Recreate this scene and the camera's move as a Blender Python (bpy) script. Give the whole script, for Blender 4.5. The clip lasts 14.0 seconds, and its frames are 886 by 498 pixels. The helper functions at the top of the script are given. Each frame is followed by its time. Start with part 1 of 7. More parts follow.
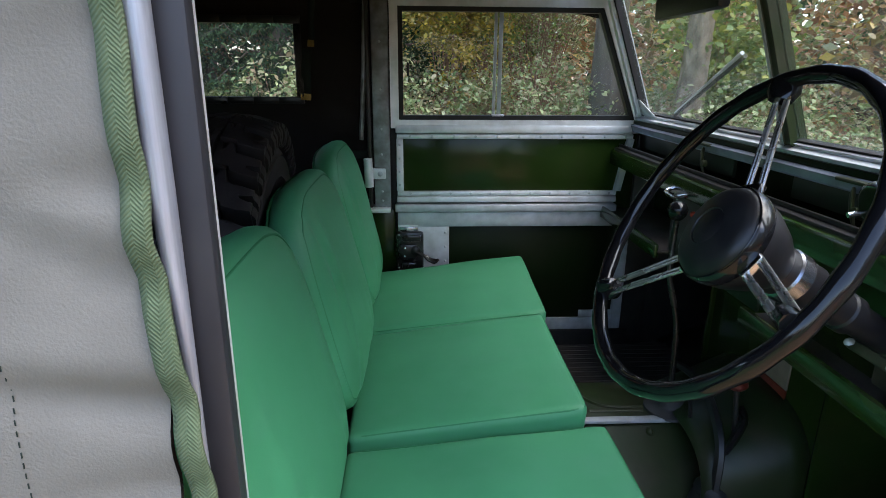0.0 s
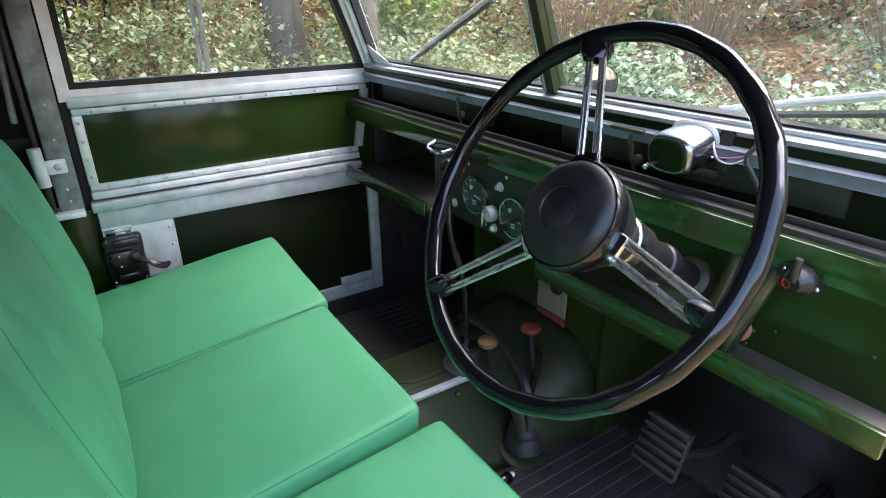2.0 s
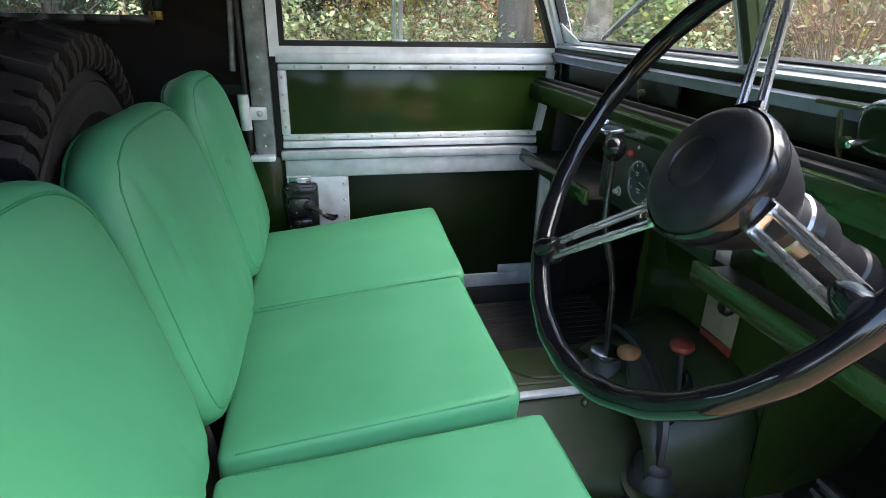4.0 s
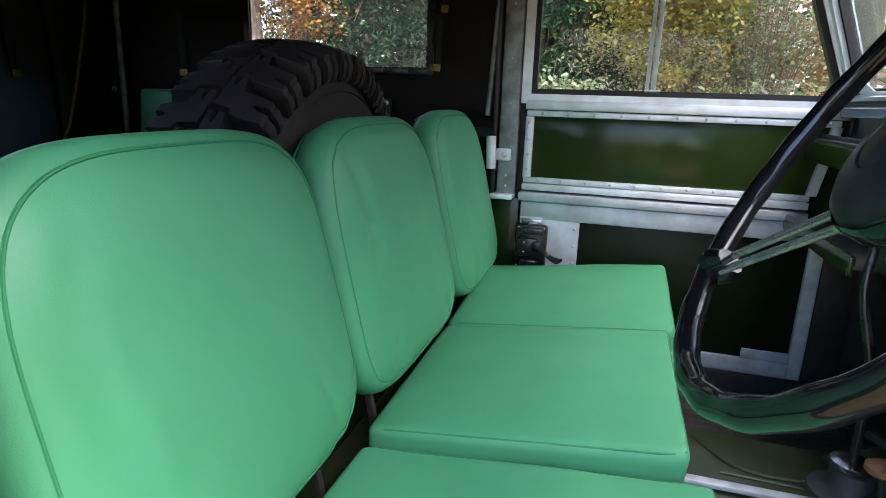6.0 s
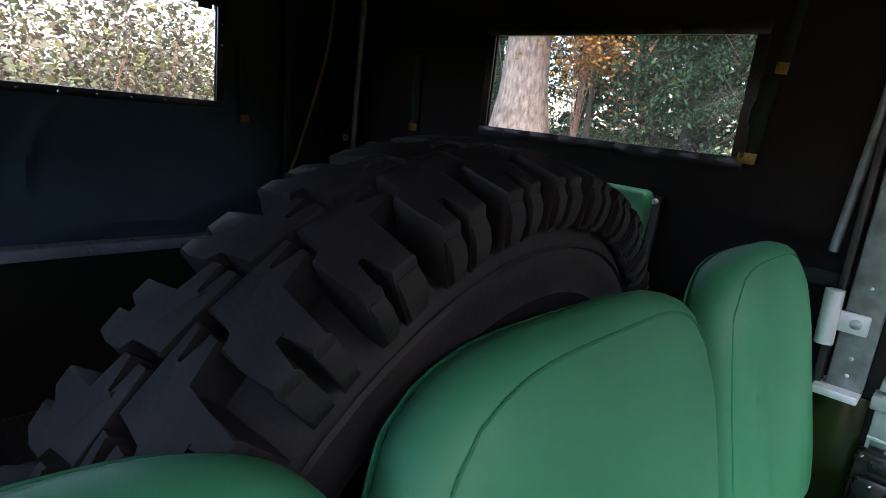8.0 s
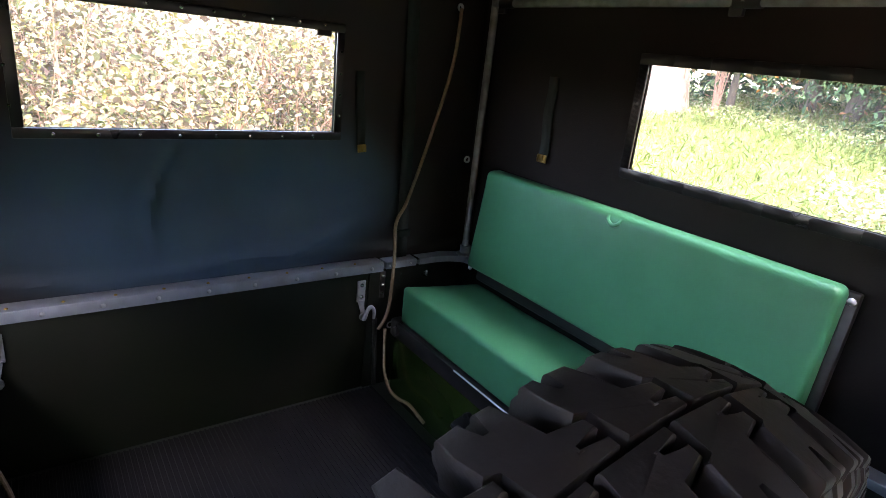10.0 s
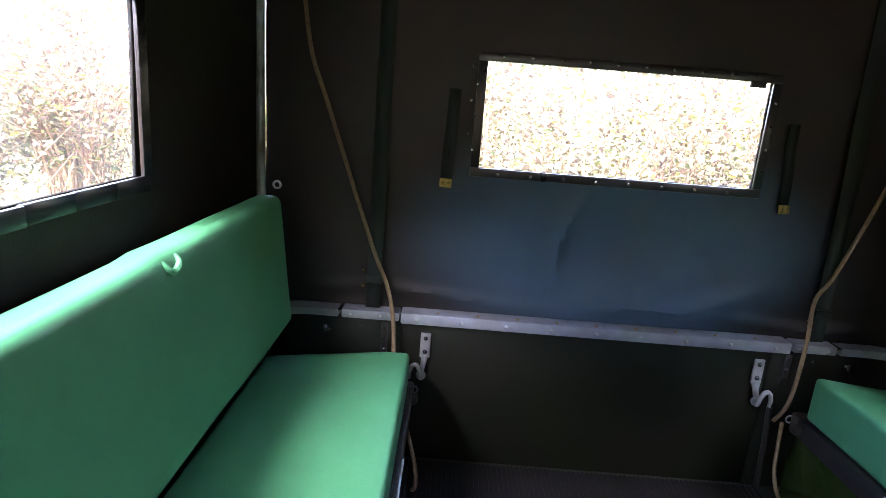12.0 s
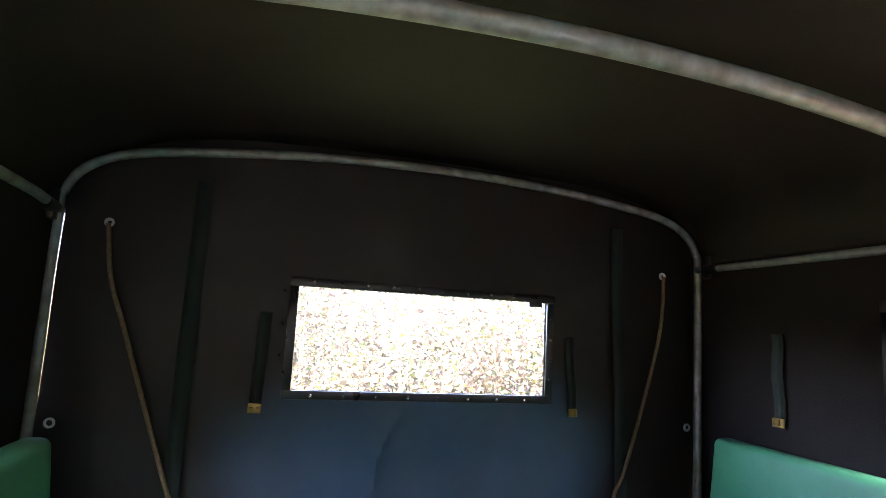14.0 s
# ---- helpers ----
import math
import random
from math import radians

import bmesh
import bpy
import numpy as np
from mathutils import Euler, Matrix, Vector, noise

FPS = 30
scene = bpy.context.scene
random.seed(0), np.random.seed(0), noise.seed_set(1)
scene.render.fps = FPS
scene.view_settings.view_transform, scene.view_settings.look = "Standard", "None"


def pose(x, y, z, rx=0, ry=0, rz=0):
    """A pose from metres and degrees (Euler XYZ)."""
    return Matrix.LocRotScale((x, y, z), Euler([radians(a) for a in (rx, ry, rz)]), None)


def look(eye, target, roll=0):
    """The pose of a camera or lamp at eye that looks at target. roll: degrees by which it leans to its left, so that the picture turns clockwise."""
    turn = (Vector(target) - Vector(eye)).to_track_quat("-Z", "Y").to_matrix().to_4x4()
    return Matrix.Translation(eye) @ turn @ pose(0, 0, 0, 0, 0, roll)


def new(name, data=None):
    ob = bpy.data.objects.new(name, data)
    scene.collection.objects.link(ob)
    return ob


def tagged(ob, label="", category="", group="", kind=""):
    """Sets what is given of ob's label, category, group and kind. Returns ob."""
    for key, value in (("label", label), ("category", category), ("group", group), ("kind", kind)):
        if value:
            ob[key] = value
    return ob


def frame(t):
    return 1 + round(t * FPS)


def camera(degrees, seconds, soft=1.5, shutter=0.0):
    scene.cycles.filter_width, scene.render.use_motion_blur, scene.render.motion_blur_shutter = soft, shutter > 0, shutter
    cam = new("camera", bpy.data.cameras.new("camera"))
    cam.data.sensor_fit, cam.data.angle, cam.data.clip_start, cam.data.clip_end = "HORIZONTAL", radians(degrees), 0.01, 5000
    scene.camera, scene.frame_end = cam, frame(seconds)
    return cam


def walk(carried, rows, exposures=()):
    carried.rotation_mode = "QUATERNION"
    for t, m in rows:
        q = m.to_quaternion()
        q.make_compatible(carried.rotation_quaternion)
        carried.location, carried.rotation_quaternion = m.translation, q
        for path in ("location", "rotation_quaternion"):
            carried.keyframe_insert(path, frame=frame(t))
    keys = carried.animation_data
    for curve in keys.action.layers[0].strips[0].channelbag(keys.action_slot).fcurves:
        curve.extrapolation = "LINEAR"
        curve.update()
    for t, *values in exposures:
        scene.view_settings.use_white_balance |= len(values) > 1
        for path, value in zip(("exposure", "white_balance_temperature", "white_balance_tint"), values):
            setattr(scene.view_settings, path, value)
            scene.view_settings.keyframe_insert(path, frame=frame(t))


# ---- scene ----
cam = camera(74.9, 14.0, soft=0.8)
PATH = [
    (0, (0.046, -1.161, 1.675), (0.14, 0.748, 1.088), 0.4),
    (0.5, (0.088, -1.115, 1.688), (0.369, 0.755, 1.036), -0.2),
    (1, (0.057, -1.054, 1.708), (0.595, 0.734, 0.99), -0.4),
    (1.5, (-0.002, -0.974, 1.714), (0.791, 0.698, 0.955), -0.4),
    (2, (-0.039, -0.912, 1.711), (0.968, 0.624, 0.919), -0.6),
    (2.5, (-0.048, -0.877, 1.704), (1.04, 0.593, 0.894), -0.5),
    (3, (-0.033, -0.862, 1.684), (0.91, 0.704, 0.872), -0.1),
    (3.2, (-0.009, -0.871, 1.671), (0.793, 0.77, 0.857), 0.1),
    (5.3, (0.222, -0.972, 1.514), (0.115, 0.926, 0.894), 1.8),
    (5.5, (0.236, -0.975, 1.507), (0.012, 0.924, 0.922), 1.5),
    (6, (0.242, -0.943, 1.501), (-0.304, 0.916, 1.005), 1.9),
    (6.5, (0.214, -0.827, 1.498), (-0.596, 0.95, 1.066), 3.1),
    (7, (0.169, -0.624, 1.486), (-0.867, 1.044, 1.101), 4.3),
    (7.5, (0.096, -0.492, 1.537), (-1.101, 1.058, 1.13), 5.9),
    (7.7, (0.067, -0.46, 1.568), (-1.183, 1.042, 1.143), 6.3),
    (9.8, (-0.125, -0.307, 1.788), (-1.568, 0.934, 1.173), 5.9),
    (10, (-0.137, -0.31, 1.788), (-1.658, 0.824, 1.155), 6.2),
    (10.5, (-0.175, -0.348, 1.782), (-1.868, 0.459, 1.088), 6.9),
    (11, (-0.18, -0.371, 1.794), (-1.988, 0.056, 1.052), 7.5),
    (11.5, (-0.156, -0.382, 1.734), (-2.054, -0.209, 1.125), 6.0),
    (12, (-0.148, -0.38, 1.718), (-2.087, -0.381, 1.228), 4.5),
    (12.5, (-0.134, -0.377, 1.719), (-2.113, -0.396, 1.428), 4.0),
    (13, (-0.124, -0.377, 1.722), (-2.122, -0.292, 1.682), 4.2),
    (13.5, (-0.117, -0.374, 1.728), (-2.093, -0.106, 1.885), 3.7),
    (14, (-0.111, -0.372, 1.737), (-2.015, 0.179, 2.006), 3.2),
]
walk(cam, [(t, look(eye, target, roll)) for t, eye, target, roll in PATH],
     exposures=[(0, 2.25, 6400, 14), (0.5, 2.8, 6550, 15), (1.0, 3.1, 6600, 15), (2.5, 3.3, 6700, 15), (3.2, 3.3, 6700, 15), (5.3, 3.1, 6600, 17), (6.5, 2.95, 6450, 18), (7.1, 2.83, 6400, 18), (7.7, 2.85, 6350, 19), (9.8, 4.85, 6850, 26), (10.5, 5.15, 6800, 28), (11.0, 5.4, 6750, 28), (11.8, 5.65, 6650, 28), (12.4, 5.65, 6600, 28), (13.0, 5.5, 6400, 29), (14, 5.6, 6200, 30)])

# ---- light ----
world = bpy.data.worlds.new("overcast_sky")
scene.world = world
world.use_nodes = True
wn = world.node_tree
sky = wn.nodes.new("ShaderNodeTexSky")
sky.sky_type = "NISHITA"
sky.sun_disc = False
sky.sun_elevation = radians(59)
sky.sun_rotation = radians(102)
sky.air_density, sky.dust_density, sky.ozone_density = 1.0, 1.5, 1.0
wn.links.new(sky.outputs[0], wn.nodes["Background"].inputs[0])
wn.nodes["Background"].inputs[1].default_value = 0.15
sun = new("sun", bpy.data.lights.new("sun", "SUN"))
sun.data.energy, sun.data.angle, sun.data.color = 1.4, radians(75), (1.0, 0.98, 0.95)
sun.matrix_world = look((7, -1.5, 12), (0, 0, 0))
scene.view_settings.exposure = 0.0


# ---- materials ----
def node_mat(name, c1, c2=None, rough=0.6, metal=0.0, scale=20.0, bump=0.0, bscale=200.0, spec=0.5,
             rough2=None, dirt=None, dirt_scale=3.0, dirt_amount=0.5, stretch=(1, 1, 1), island=False, per_object=False, coat=0.0):
    """Principled surface: base colour varied by fine noise, wear by a coarse one, relief by bump."""
    m = bpy.data.materials.new(name)
    m.use_nodes = True
    n, l = m.node_tree.nodes, m.node_tree.links
    b = n["Principled BSDF"]
    b.inputs["Roughness"].default_value, b.inputs["Metallic"].default_value = rough, metal
    b.inputs["Specular IOR Level"].default_value = spec
    b.inputs["Coat Weight"].default_value = coat
    tc, mp = n.new("ShaderNodeTexCoord"), n.new("ShaderNodeMapping")
    mp.inputs["Scale"].default_value = stretch
    l.new(tc.outputs["Object"], mp.inputs[0])
    fine = n.new("ShaderNodeTexNoise")
    fine.inputs["Scale"].default_value, fine.inputs["Detail"].default_value = scale, 5
    l.new(mp.outputs[0], fine.inputs["Vector"])
    ramp = n.new("ShaderNodeValToRGB")
    ramp.color_ramp.elements[0].position, ramp.color_ramp.elements[1].position = 0.32, 0.68
    c2 = c2 or tuple(0.75 * v for v in c1)
    ramp.color_ramp.elements[0].color, ramp.color_ramp.elements[1].color = (*c1, 1), (*c2, 1)
    src = fine.outputs["Fac"]
    if island:
        geo = n.new("ShaderNodeNewGeometry")
        src = geo.outputs["Random Per Island"]
        ramp.color_ramp.elements[0].position, ramp.color_ramp.elements[1].position = 0.0, 1.0
    if per_object:
        info = n.new("ShaderNodeObjectInfo")
        src = info.outputs["Random"]
    l.new(src, ramp.inputs[0])
    colour = ramp.outputs[0]
    if dirt:
        wide, dr, mix = n.new("ShaderNodeTexNoise"), n.new("ShaderNodeValToRGB"), n.new("ShaderNodeMix")
        wide.inputs["Scale"].default_value, wide.inputs["Detail"].default_value = dirt_scale, 8
        l.new(tc.outputs["Object"], wide.inputs["Vector"])
        dr.color_ramp.elements[0].position, dr.color_ramp.elements[1].position = 0.45, 0.7
        dr.color_ramp.elements[1].color = (dirt_amount,) * 3 + (1,)
        mix.data_type = "RGBA"
        mix.inputs["B"].default_value = (*dirt, 1)
        l.new(wide.outputs["Fac"], dr.inputs[0])
        l.new(dr.outputs[0], mix.inputs["Factor"])
        l.new(colour, mix.inputs["A"])
        colour = mix.outputs["Result"]
    l.new(colour, b.inputs["Base Color"])
    if rough2 is not None:
        mr = n.new("ShaderNodeMapRange")
        mr.inputs["To Min"].default_value, mr.inputs["To Max"].default_value = rough, rough2
        rn = n.new("ShaderNodeTexNoise")
        rn.inputs["Scale"].default_value = scale * 0.4
        l.new(mp.outputs[0], rn.inputs["Vector"])
        l.new(rn.outputs["Fac"], mr.inputs[0])
        l.new(mr.outputs[0], b.inputs["Roughness"])
    if bump:
        bn, bp = n.new("ShaderNodeTexNoise"), n.new("ShaderNodeBump")
        bn.inputs["Scale"].default_value, bn.inputs["Detail"].default_value = bscale, 3
        bp.inputs["Strength"].default_value, bp.inputs["Distance"].default_value = bump, 0.002
        l.new(mp.outputs[0], bn.inputs["Vector"])
        l.new(bn.outputs["Fac"], bp.inputs["Height"])
        l.new(bp.outputs[0], b.inputs["Normal"])
    return m


def leaf_mat(name, colours, rough=0.5, trans=0.25):
    """Leaves, each with its own colour out of a row of colours; some light comes through."""
    m = node_mat(name, colours[0], rough=rough, island=True, spec=0.35)
    n, l = m.node_tree.nodes, m.node_tree.links
    ramp = next(x for x in n if x.type == "VALTORGB")
    ramp.color_ramp.interpolation = "LINEAR"
    els = ramp.color_ramp.elements
    for k, c in enumerate(colours):
        e = els[k] if k < 2 else els.new(1.0)
        e.color = (*c, 1)
    for k in range(len(els)):
        els[k].position = k / (len(colours) - 1)
    for k, c in enumerate(colours):
        els[k].color = (*c, 1)
    tr, mx = n.new("ShaderNodeBsdfTranslucent"), n.new("ShaderNodeMixShader")
    mx.inputs[0].default_value = trans
    l.new(ramp.outputs[0], tr.inputs[0])
    l.new(n["Principled BSDF"].outputs[0], mx.inputs[1])
    l.new(tr.outputs[0], mx.inputs[2])
    l.new(mx.outputs[0], n["Material Output"].inputs[0])
    return m


def glass_mat(name, tint=(1, 1, 1), rough=0.02, haze=0.0, milky=False):
    """A thin pane: clear, with a reflection that grows at a flat angle, and a pale haze veil."""
    m = bpy.data.materials.new(name)
    m.use_nodes = True
    n, l = m.node_tree.nodes, m.node_tree.links
    n.remove(n["Principled BSDF"])
    tr, gl, fr, mx = (n.new("ShaderNodeBsdfTransparent"), n.new("ShaderNodeBsdfGlossy"), n.new("ShaderNodeLayerWeight"), n.new("ShaderNodeMixShader"))
    tr.inputs[0].default_value = (*tint, 1)
    gl.inputs["Roughness"].default_value = rough
    pw, mr = n.new("ShaderNodeMath"), n.new("ShaderNodeMapRange")
    fr.inputs[0].default_value = 0.5
    pw.operation, pw.inputs[1].default_value = "POWER", 4.5
    mr.inputs["To Min"].default_value, mr.inputs["To Max"].default_value = 0.015, 0.6
    l.new(fr.outputs["Facing"], pw.inputs[0])
    l.new(pw.outputs[0], mr.inputs[0])
    l.new(mr.outputs[0], mx.inputs[0])
    l.new(tr.outputs[0], mx.inputs[1])
    l.new(gl.outputs[0], mx.inputs[2])
    out = mx.outputs[0]
    if haze:
        df, m2, tx, rp = n.new("ShaderNodeBsdfTranslucent" if milky else "ShaderNodeBsdfDiffuse"), n.new("ShaderNodeMixShader"), n.new("ShaderNodeTexNoise"), n.new("ShaderNodeMapRange")
        tx.inputs["Scale"].default_value, tx.inputs["Detail"].default_value = 6, 6
        df.inputs[0].default_value = (0.7, 0.72, 0.7, 1)
        rp.inputs["To Max"].default_value = haze
        l.new(tx.outputs["Fac"], rp.inputs[0])
        l.new(rp.outputs[0], m2.inputs[0])
        l.new(out, m2.inputs[1])
        l.new(df.outputs[0], m2.inputs[2])
        out = m2.outputs[0]
    l.new(out, n["Material Output"].inputs[0])
    return m


VINYL = node_mat("green_vinyl", (0.052, 0.252, 0.119), (0.044, 0.226, 0.104), rough=0.40, rough2=0.54, scale=9, bump=0.10, bscale=620, spec=0.36, dirt=(0.058, 0.236, 0.124), dirt_scale=22, dirt_amount=0.5)
PIPING = node_mat("green_piping", (0.022, 0.165, 0.068), (0.026, 0.185, 0.078), rough=0.55, scale=60, spec=0.25)
PAINT = node_mat("bronze_green_paint", (0.0190, 0.0380, 0.0072), (0.0140, 0.0292, 0.0054), rough=0.10, rough2=0.20, scale=6, bump=0.03, bscale=60, spec=0.2, dirt=(0.032, 0.030, 0.013), dirt_scale=7, dirt_amount=0.4)
# Darkened copy of PAINT: shade on the lower door is in the colour.
SHADED_DARK_PAINT = node_mat("shaded_dark_green_paint", (0.007, 0.014, 0.004), (0.005, 0.010, 0.003), rough=0.25, rough2=0.4, scale=7, spec=0.12, dirt=(0.013, 0.015, 0.008), dirt_scale=8, dirt_amount=0.5)
GLOSS_BLACK = node_mat("gloss_black_paint", (0.006, 0.006, 0.006), (0.010, 0.010, 0.010), rough=0.18, rough2=0.35, scale=30, dirt=(0.03, 0.028, 0.025), dirt_scale=40, dirt_amount=0.4)
RAIL_PAINT = node_mat("rubbed_bronze_green_rail", (0.016, 0.042, 0.0065), (0.012, 0.032, 0.005), rough=0.10, rough2=0.22, scale=9, bump=0.05, bscale=50, spec=0.7, dirt=(0.045, 0.05, 0.022), dirt_scale=14, dirt_amount=0.5)
WORN_SHELF = node_mat("worn_brown_shelf", (0.085, 0.068, 0.052), (0.055, 0.046, 0.034), rough=0.45, rough2=0.65, scale=22, bump=0.1, bscale=80, dirt=(0.03, 0.04, 0.014), dirt_scale=16, dirt_amount=0.6)
PAINT_DULL = node_mat("worn_green_paint", (0.021, 0.035, 0.0095), (0.016, 0.027, 0.007), rough=0.30, rough2=0.48, scale=14, spec=0.4, dirt=(0.055, 0.046, 0.03), dirt_scale=11, dirt_amount=0.6, bump=0.05, bscale=60)
BLACK_GREEN = node_mat("dark_green_paint", (0.012, 0.02, 0.009), (0.008, 0.014, 0.006), rough=0.4, rough2=0.55, scale=10, dirt=(0.02, 0.02, 0.015), dirt_scale=6)
GALV = node_mat("galvanised_steel", (0.56, 0.59, 0.61), (0.44, 0.47, 0.49), rough=0.40, rough2=0.55, metal=0.3, scale=35, bump=0.05, bscale=120, dirt=(0.28, 0.28, 0.26), dirt_scale=14, dirt_amount=0.5)
ALU = node_mat("brushed_aluminium", (0.79, 0.81, 0.83), (0.66, 0.68, 0.70), rough=0.30, rough2=0.46, metal=0.3, scale=25, bump=0.04, bscale=160, dirt=(0.42, 0.42, 0.39), dirt_scale=16, dirt_amount=0.45)
CAPPING = node_mat("grey_painted_capping", (0.27, 0.30, 0.36), (0.22, 0.25, 0.30), rough=0.5, metal=0.2, scale=30, dirt=(0.16, 0.16, 0.16), dirt_scale=10)
HOOK_STEEL = node_mat("dull_zinc_plate", (0.40, 0.43, 0.46), (0.29, 0.31, 0.34), rough=0.38, rough2=0.52, metal=0.55, scale=45, bump=0.06, bscale=150, dirt=(0.16, 0.14, 0.12), dirt_scale=30, dirt_amount=0.5)
# Chrome darkened in colour for the dim reflections on the motor cover.
DARK_CHROME = node_mat("darkened_chrome", (0.42, 0.43, 0.46), (0.3, 0.31, 0.33), rough=0.16, rough2=0.3, metal=1.0, scale=40)
SPOKE = node_mat("dull_nickel", (0.60, 0.575, 0.53), (0.44, 0.42, 0.385), rough=0.20, rough2=0.34, metal=0.85, scale=60)
CHROME = node_mat("chrome", (0.75, 0.76, 0.78), (0.6, 0.6, 0.62), rough=0.12, rough2=0.25, metal=1.0, scale=50)
BAKELITE = node_mat("black_bakelite", (0.005, 0.005, 0.006), (0.008, 0.008, 0.009), rough=0.06, rough2=0.16, scale=20, bump=0.04, bscale=45, spec=0.40, coat=0.12)
BLACK_PLASTIC = node_mat("black_plastic", (0.008, 0.008, 0.0095), (0.013, 0.013, 0.015), rough=0.30, rough2=0.46, scale=40, spec=0.4, dirt=(0.03, 0.029, 0.028), dirt_scale=30, dirt_amount=0.35, bump=0.06, bscale=90)
BLACK_IRON = node_mat("black_painted_steel", (0.012, 0.012, 0.012), (0.02, 0.019, 0.018), rough=0.45, scale=30, dirt=(0.05, 0.04, 0.03), dirt_scale=20, dirt_amount=0.4)
RUBBER = node_mat("tyre_rubber", (0.0140, 0.0112, 0.0114), (0.021, 0.0168, 0.0172), rough=0.66, scale=25, bump=0.3, bscale=140, spec=0.35, dirt=(0.036, 0.028, 0.024), dirt_scale=11, dirt_amount=0.5)
MAT_RUBBER = node_mat("ribbed_floor_rubber", (0.0058, 0.0056, 0.0072), (0.0090, 0.0088, 0.0108), spec=0.35, rough=0.5, rough2=0.7, scale=18, bump=0.2, bscale=120, dirt=(0.024, 0.022, 0.02), dirt_scale=5, dirt_amount=0.4)
CAB_MAT = node_mat("dusty_cab_rubber", (0.031, 0.026, 0.023), (0.043, 0.036, 0.032), rough=0.55, rough2=0.75, scale=14, bump=0.2, bscale=120, dirt=(0.074, 0.059, 0.047), dirt_scale=7, dirt_amount=0.5)
BOOT = node_mat("gaiter_rubber", (0.036, 0.036, 0.035), (0.026, 0.026, 0.025), rough=0.6, scale=30)
CANVAS_IN = node_mat("black_canvas_lining", (0.0150, 0.0110, 0.0094), (0.0104, 0.0080, 0.0070), rough=0.62, rough2=0.75, scale=5, bump=0.25, bscale=300, spec=0.20)
CANVAS_OUT = node_mat("sand_canvas", (0.200, 0.192, 0.165), (0.163, 0.157, 0.135), rough=0.85, scale=9, bump=0.35, bscale=420, dirt=(0.112, 0.107, 0.090), dirt_scale=5, dirt_amount=0.5)
WEBBING = node_mat("green_webbing", (0.05, 0.082, 0.038), (0.115, 0.155, 0.085), rough=0.9, scale=70, bump=0.6, bscale=420)


def herringbone(m, row=0.0075, pitch=0.0031):
    """Slanting ribs that turn over from row to row, in colour and relief."""
    n, l = m.node_tree.nodes, m.node_tree.links
    def maths(op, a, b):
        q = n.new("ShaderNodeMath")
        q.operation = op
        for k, v in enumerate((a, b)):
            if isinstance(v, float):
                q.inputs[k].default_value = v
            else:
                l.new(v, q.inputs[k])
        return q.outputs[0]
    tc = next(x for x in n if x.type == "TEX_COORD")
    ramp = next(x for x in n if x.type == "VALTORGB")
    noise_ = next(x for x in n if x.type == "TEX_NOISE")
    sep = n.new("ShaderNodeSeparateXYZ")
    l.new(tc.outputs["Object"], sep.inputs[0])
    slant = maths("ADD", sep.outputs["Z"], maths("PINGPONG", sep.outputs["X"], row))
    slant = maths("ADD", slant, maths("MULTIPLY", noise_.outputs["Fac"], 0.0026))
    rib = maths("SINE", maths("MULTIPLY", slant, 2 * math.pi / pitch), 0.0)
    rib = maths("ADD", maths("MULTIPLY", rib, 0.16), 0.5)
    l.new(maths("ADD", maths("MULTIPLY", rib, 0.6), maths("MULTIPLY", noise_.outputs["Fac"], 0.4)), ramp.inputs[0])
    bp = next(x for x in n if x.type == "BUMP")
    l.new(rib, bp.inputs["Height"])


herringbone(WEBBING)
STRAP = node_mat("dark_green_strap", (0.0075, 0.0155, 0.0120), (0.0105, 0.0200, 0.0155), rough=0.8, scale=200, bump=0.3, bscale=500)
BRASS = node_mat("dull_brass", (0.36, 0.235, 0.065), (0.25, 0.16, 0.045), rough=0.38, metal=0.85, scale=60)
ROPE = node_mat("hemp_rope", (0.24, 0.17, 0.10), (0.16, 0.11, 0.06), rough=0.9, scale=150, bump=0.5, bscale=300)
DULL_RED = node_mat("worn_red_plastic", (0.20, 0.032, 0.018), (0.14, 0.024, 0.014), rough=0.42, scale=30)
RED = node_mat("red_plastic", (0.48, 0.035, 0.015), (0.38, 0.03, 0.012), rough=0.4, scale=30)
YELLOW_KNOB = node_mat("ochre_plastic", (0.24, 0.115, 0.045), (0.18, 0.085, 0.035), rough=0.45, scale=40)
YELLOW = node_mat("yellow_plastic", (0.75, 0.42, 0.01), (0.65, 0.36, 0.01), rough=0.4, scale=20)
CREAM = node_mat("cream_card", (0.25, 0.21, 0.15), (0.19, 0.16, 0.115), rough=0.6, scale=25)
DIAL = node_mat("dial_face", (0.022, 0.032, 0.034), (0.03, 0.042, 0.044), rough=0.5, scale=30)
WHITE = node_mat("white_marks", (0.7, 0.7, 0.66), rough=0.6)
EDGE = node_mat("shiny_black_edging", (0.01, 0.01, 0.011), (0.016, 0.016, 0.017), rough=0.22, rough2=0.4, scale=30, bump=0.3, bscale=40)
SEAL = node_mat("black_rubber_seal", (0.008, 0.008, 0.008), rough=0.6, scale=40)
TERRACOTTA = node_mat("orange_rubber_grommet", (0.35, 0.14, 0.07), rough=0.6)
GLASS = glass_mat("window_glass", (0.94, 0.97, 0.95), haze=0.05)
# The haze paints a pale veil that brightens the view through the panes.
SCREEN_GLASS = glass_mat("windscreen_glass", (0.96, 0.98, 0.96), haze=0.15)
CLEAR_VINYL = glass_mat("clear_vinyl", (0.88, 0.86, 0.84), rough=0.08, haze=0.05, milky=True)
MIRROR = node_mat("mirror_glass", (0.85, 0.85, 0.85), rough=0.03, metal=1.0)
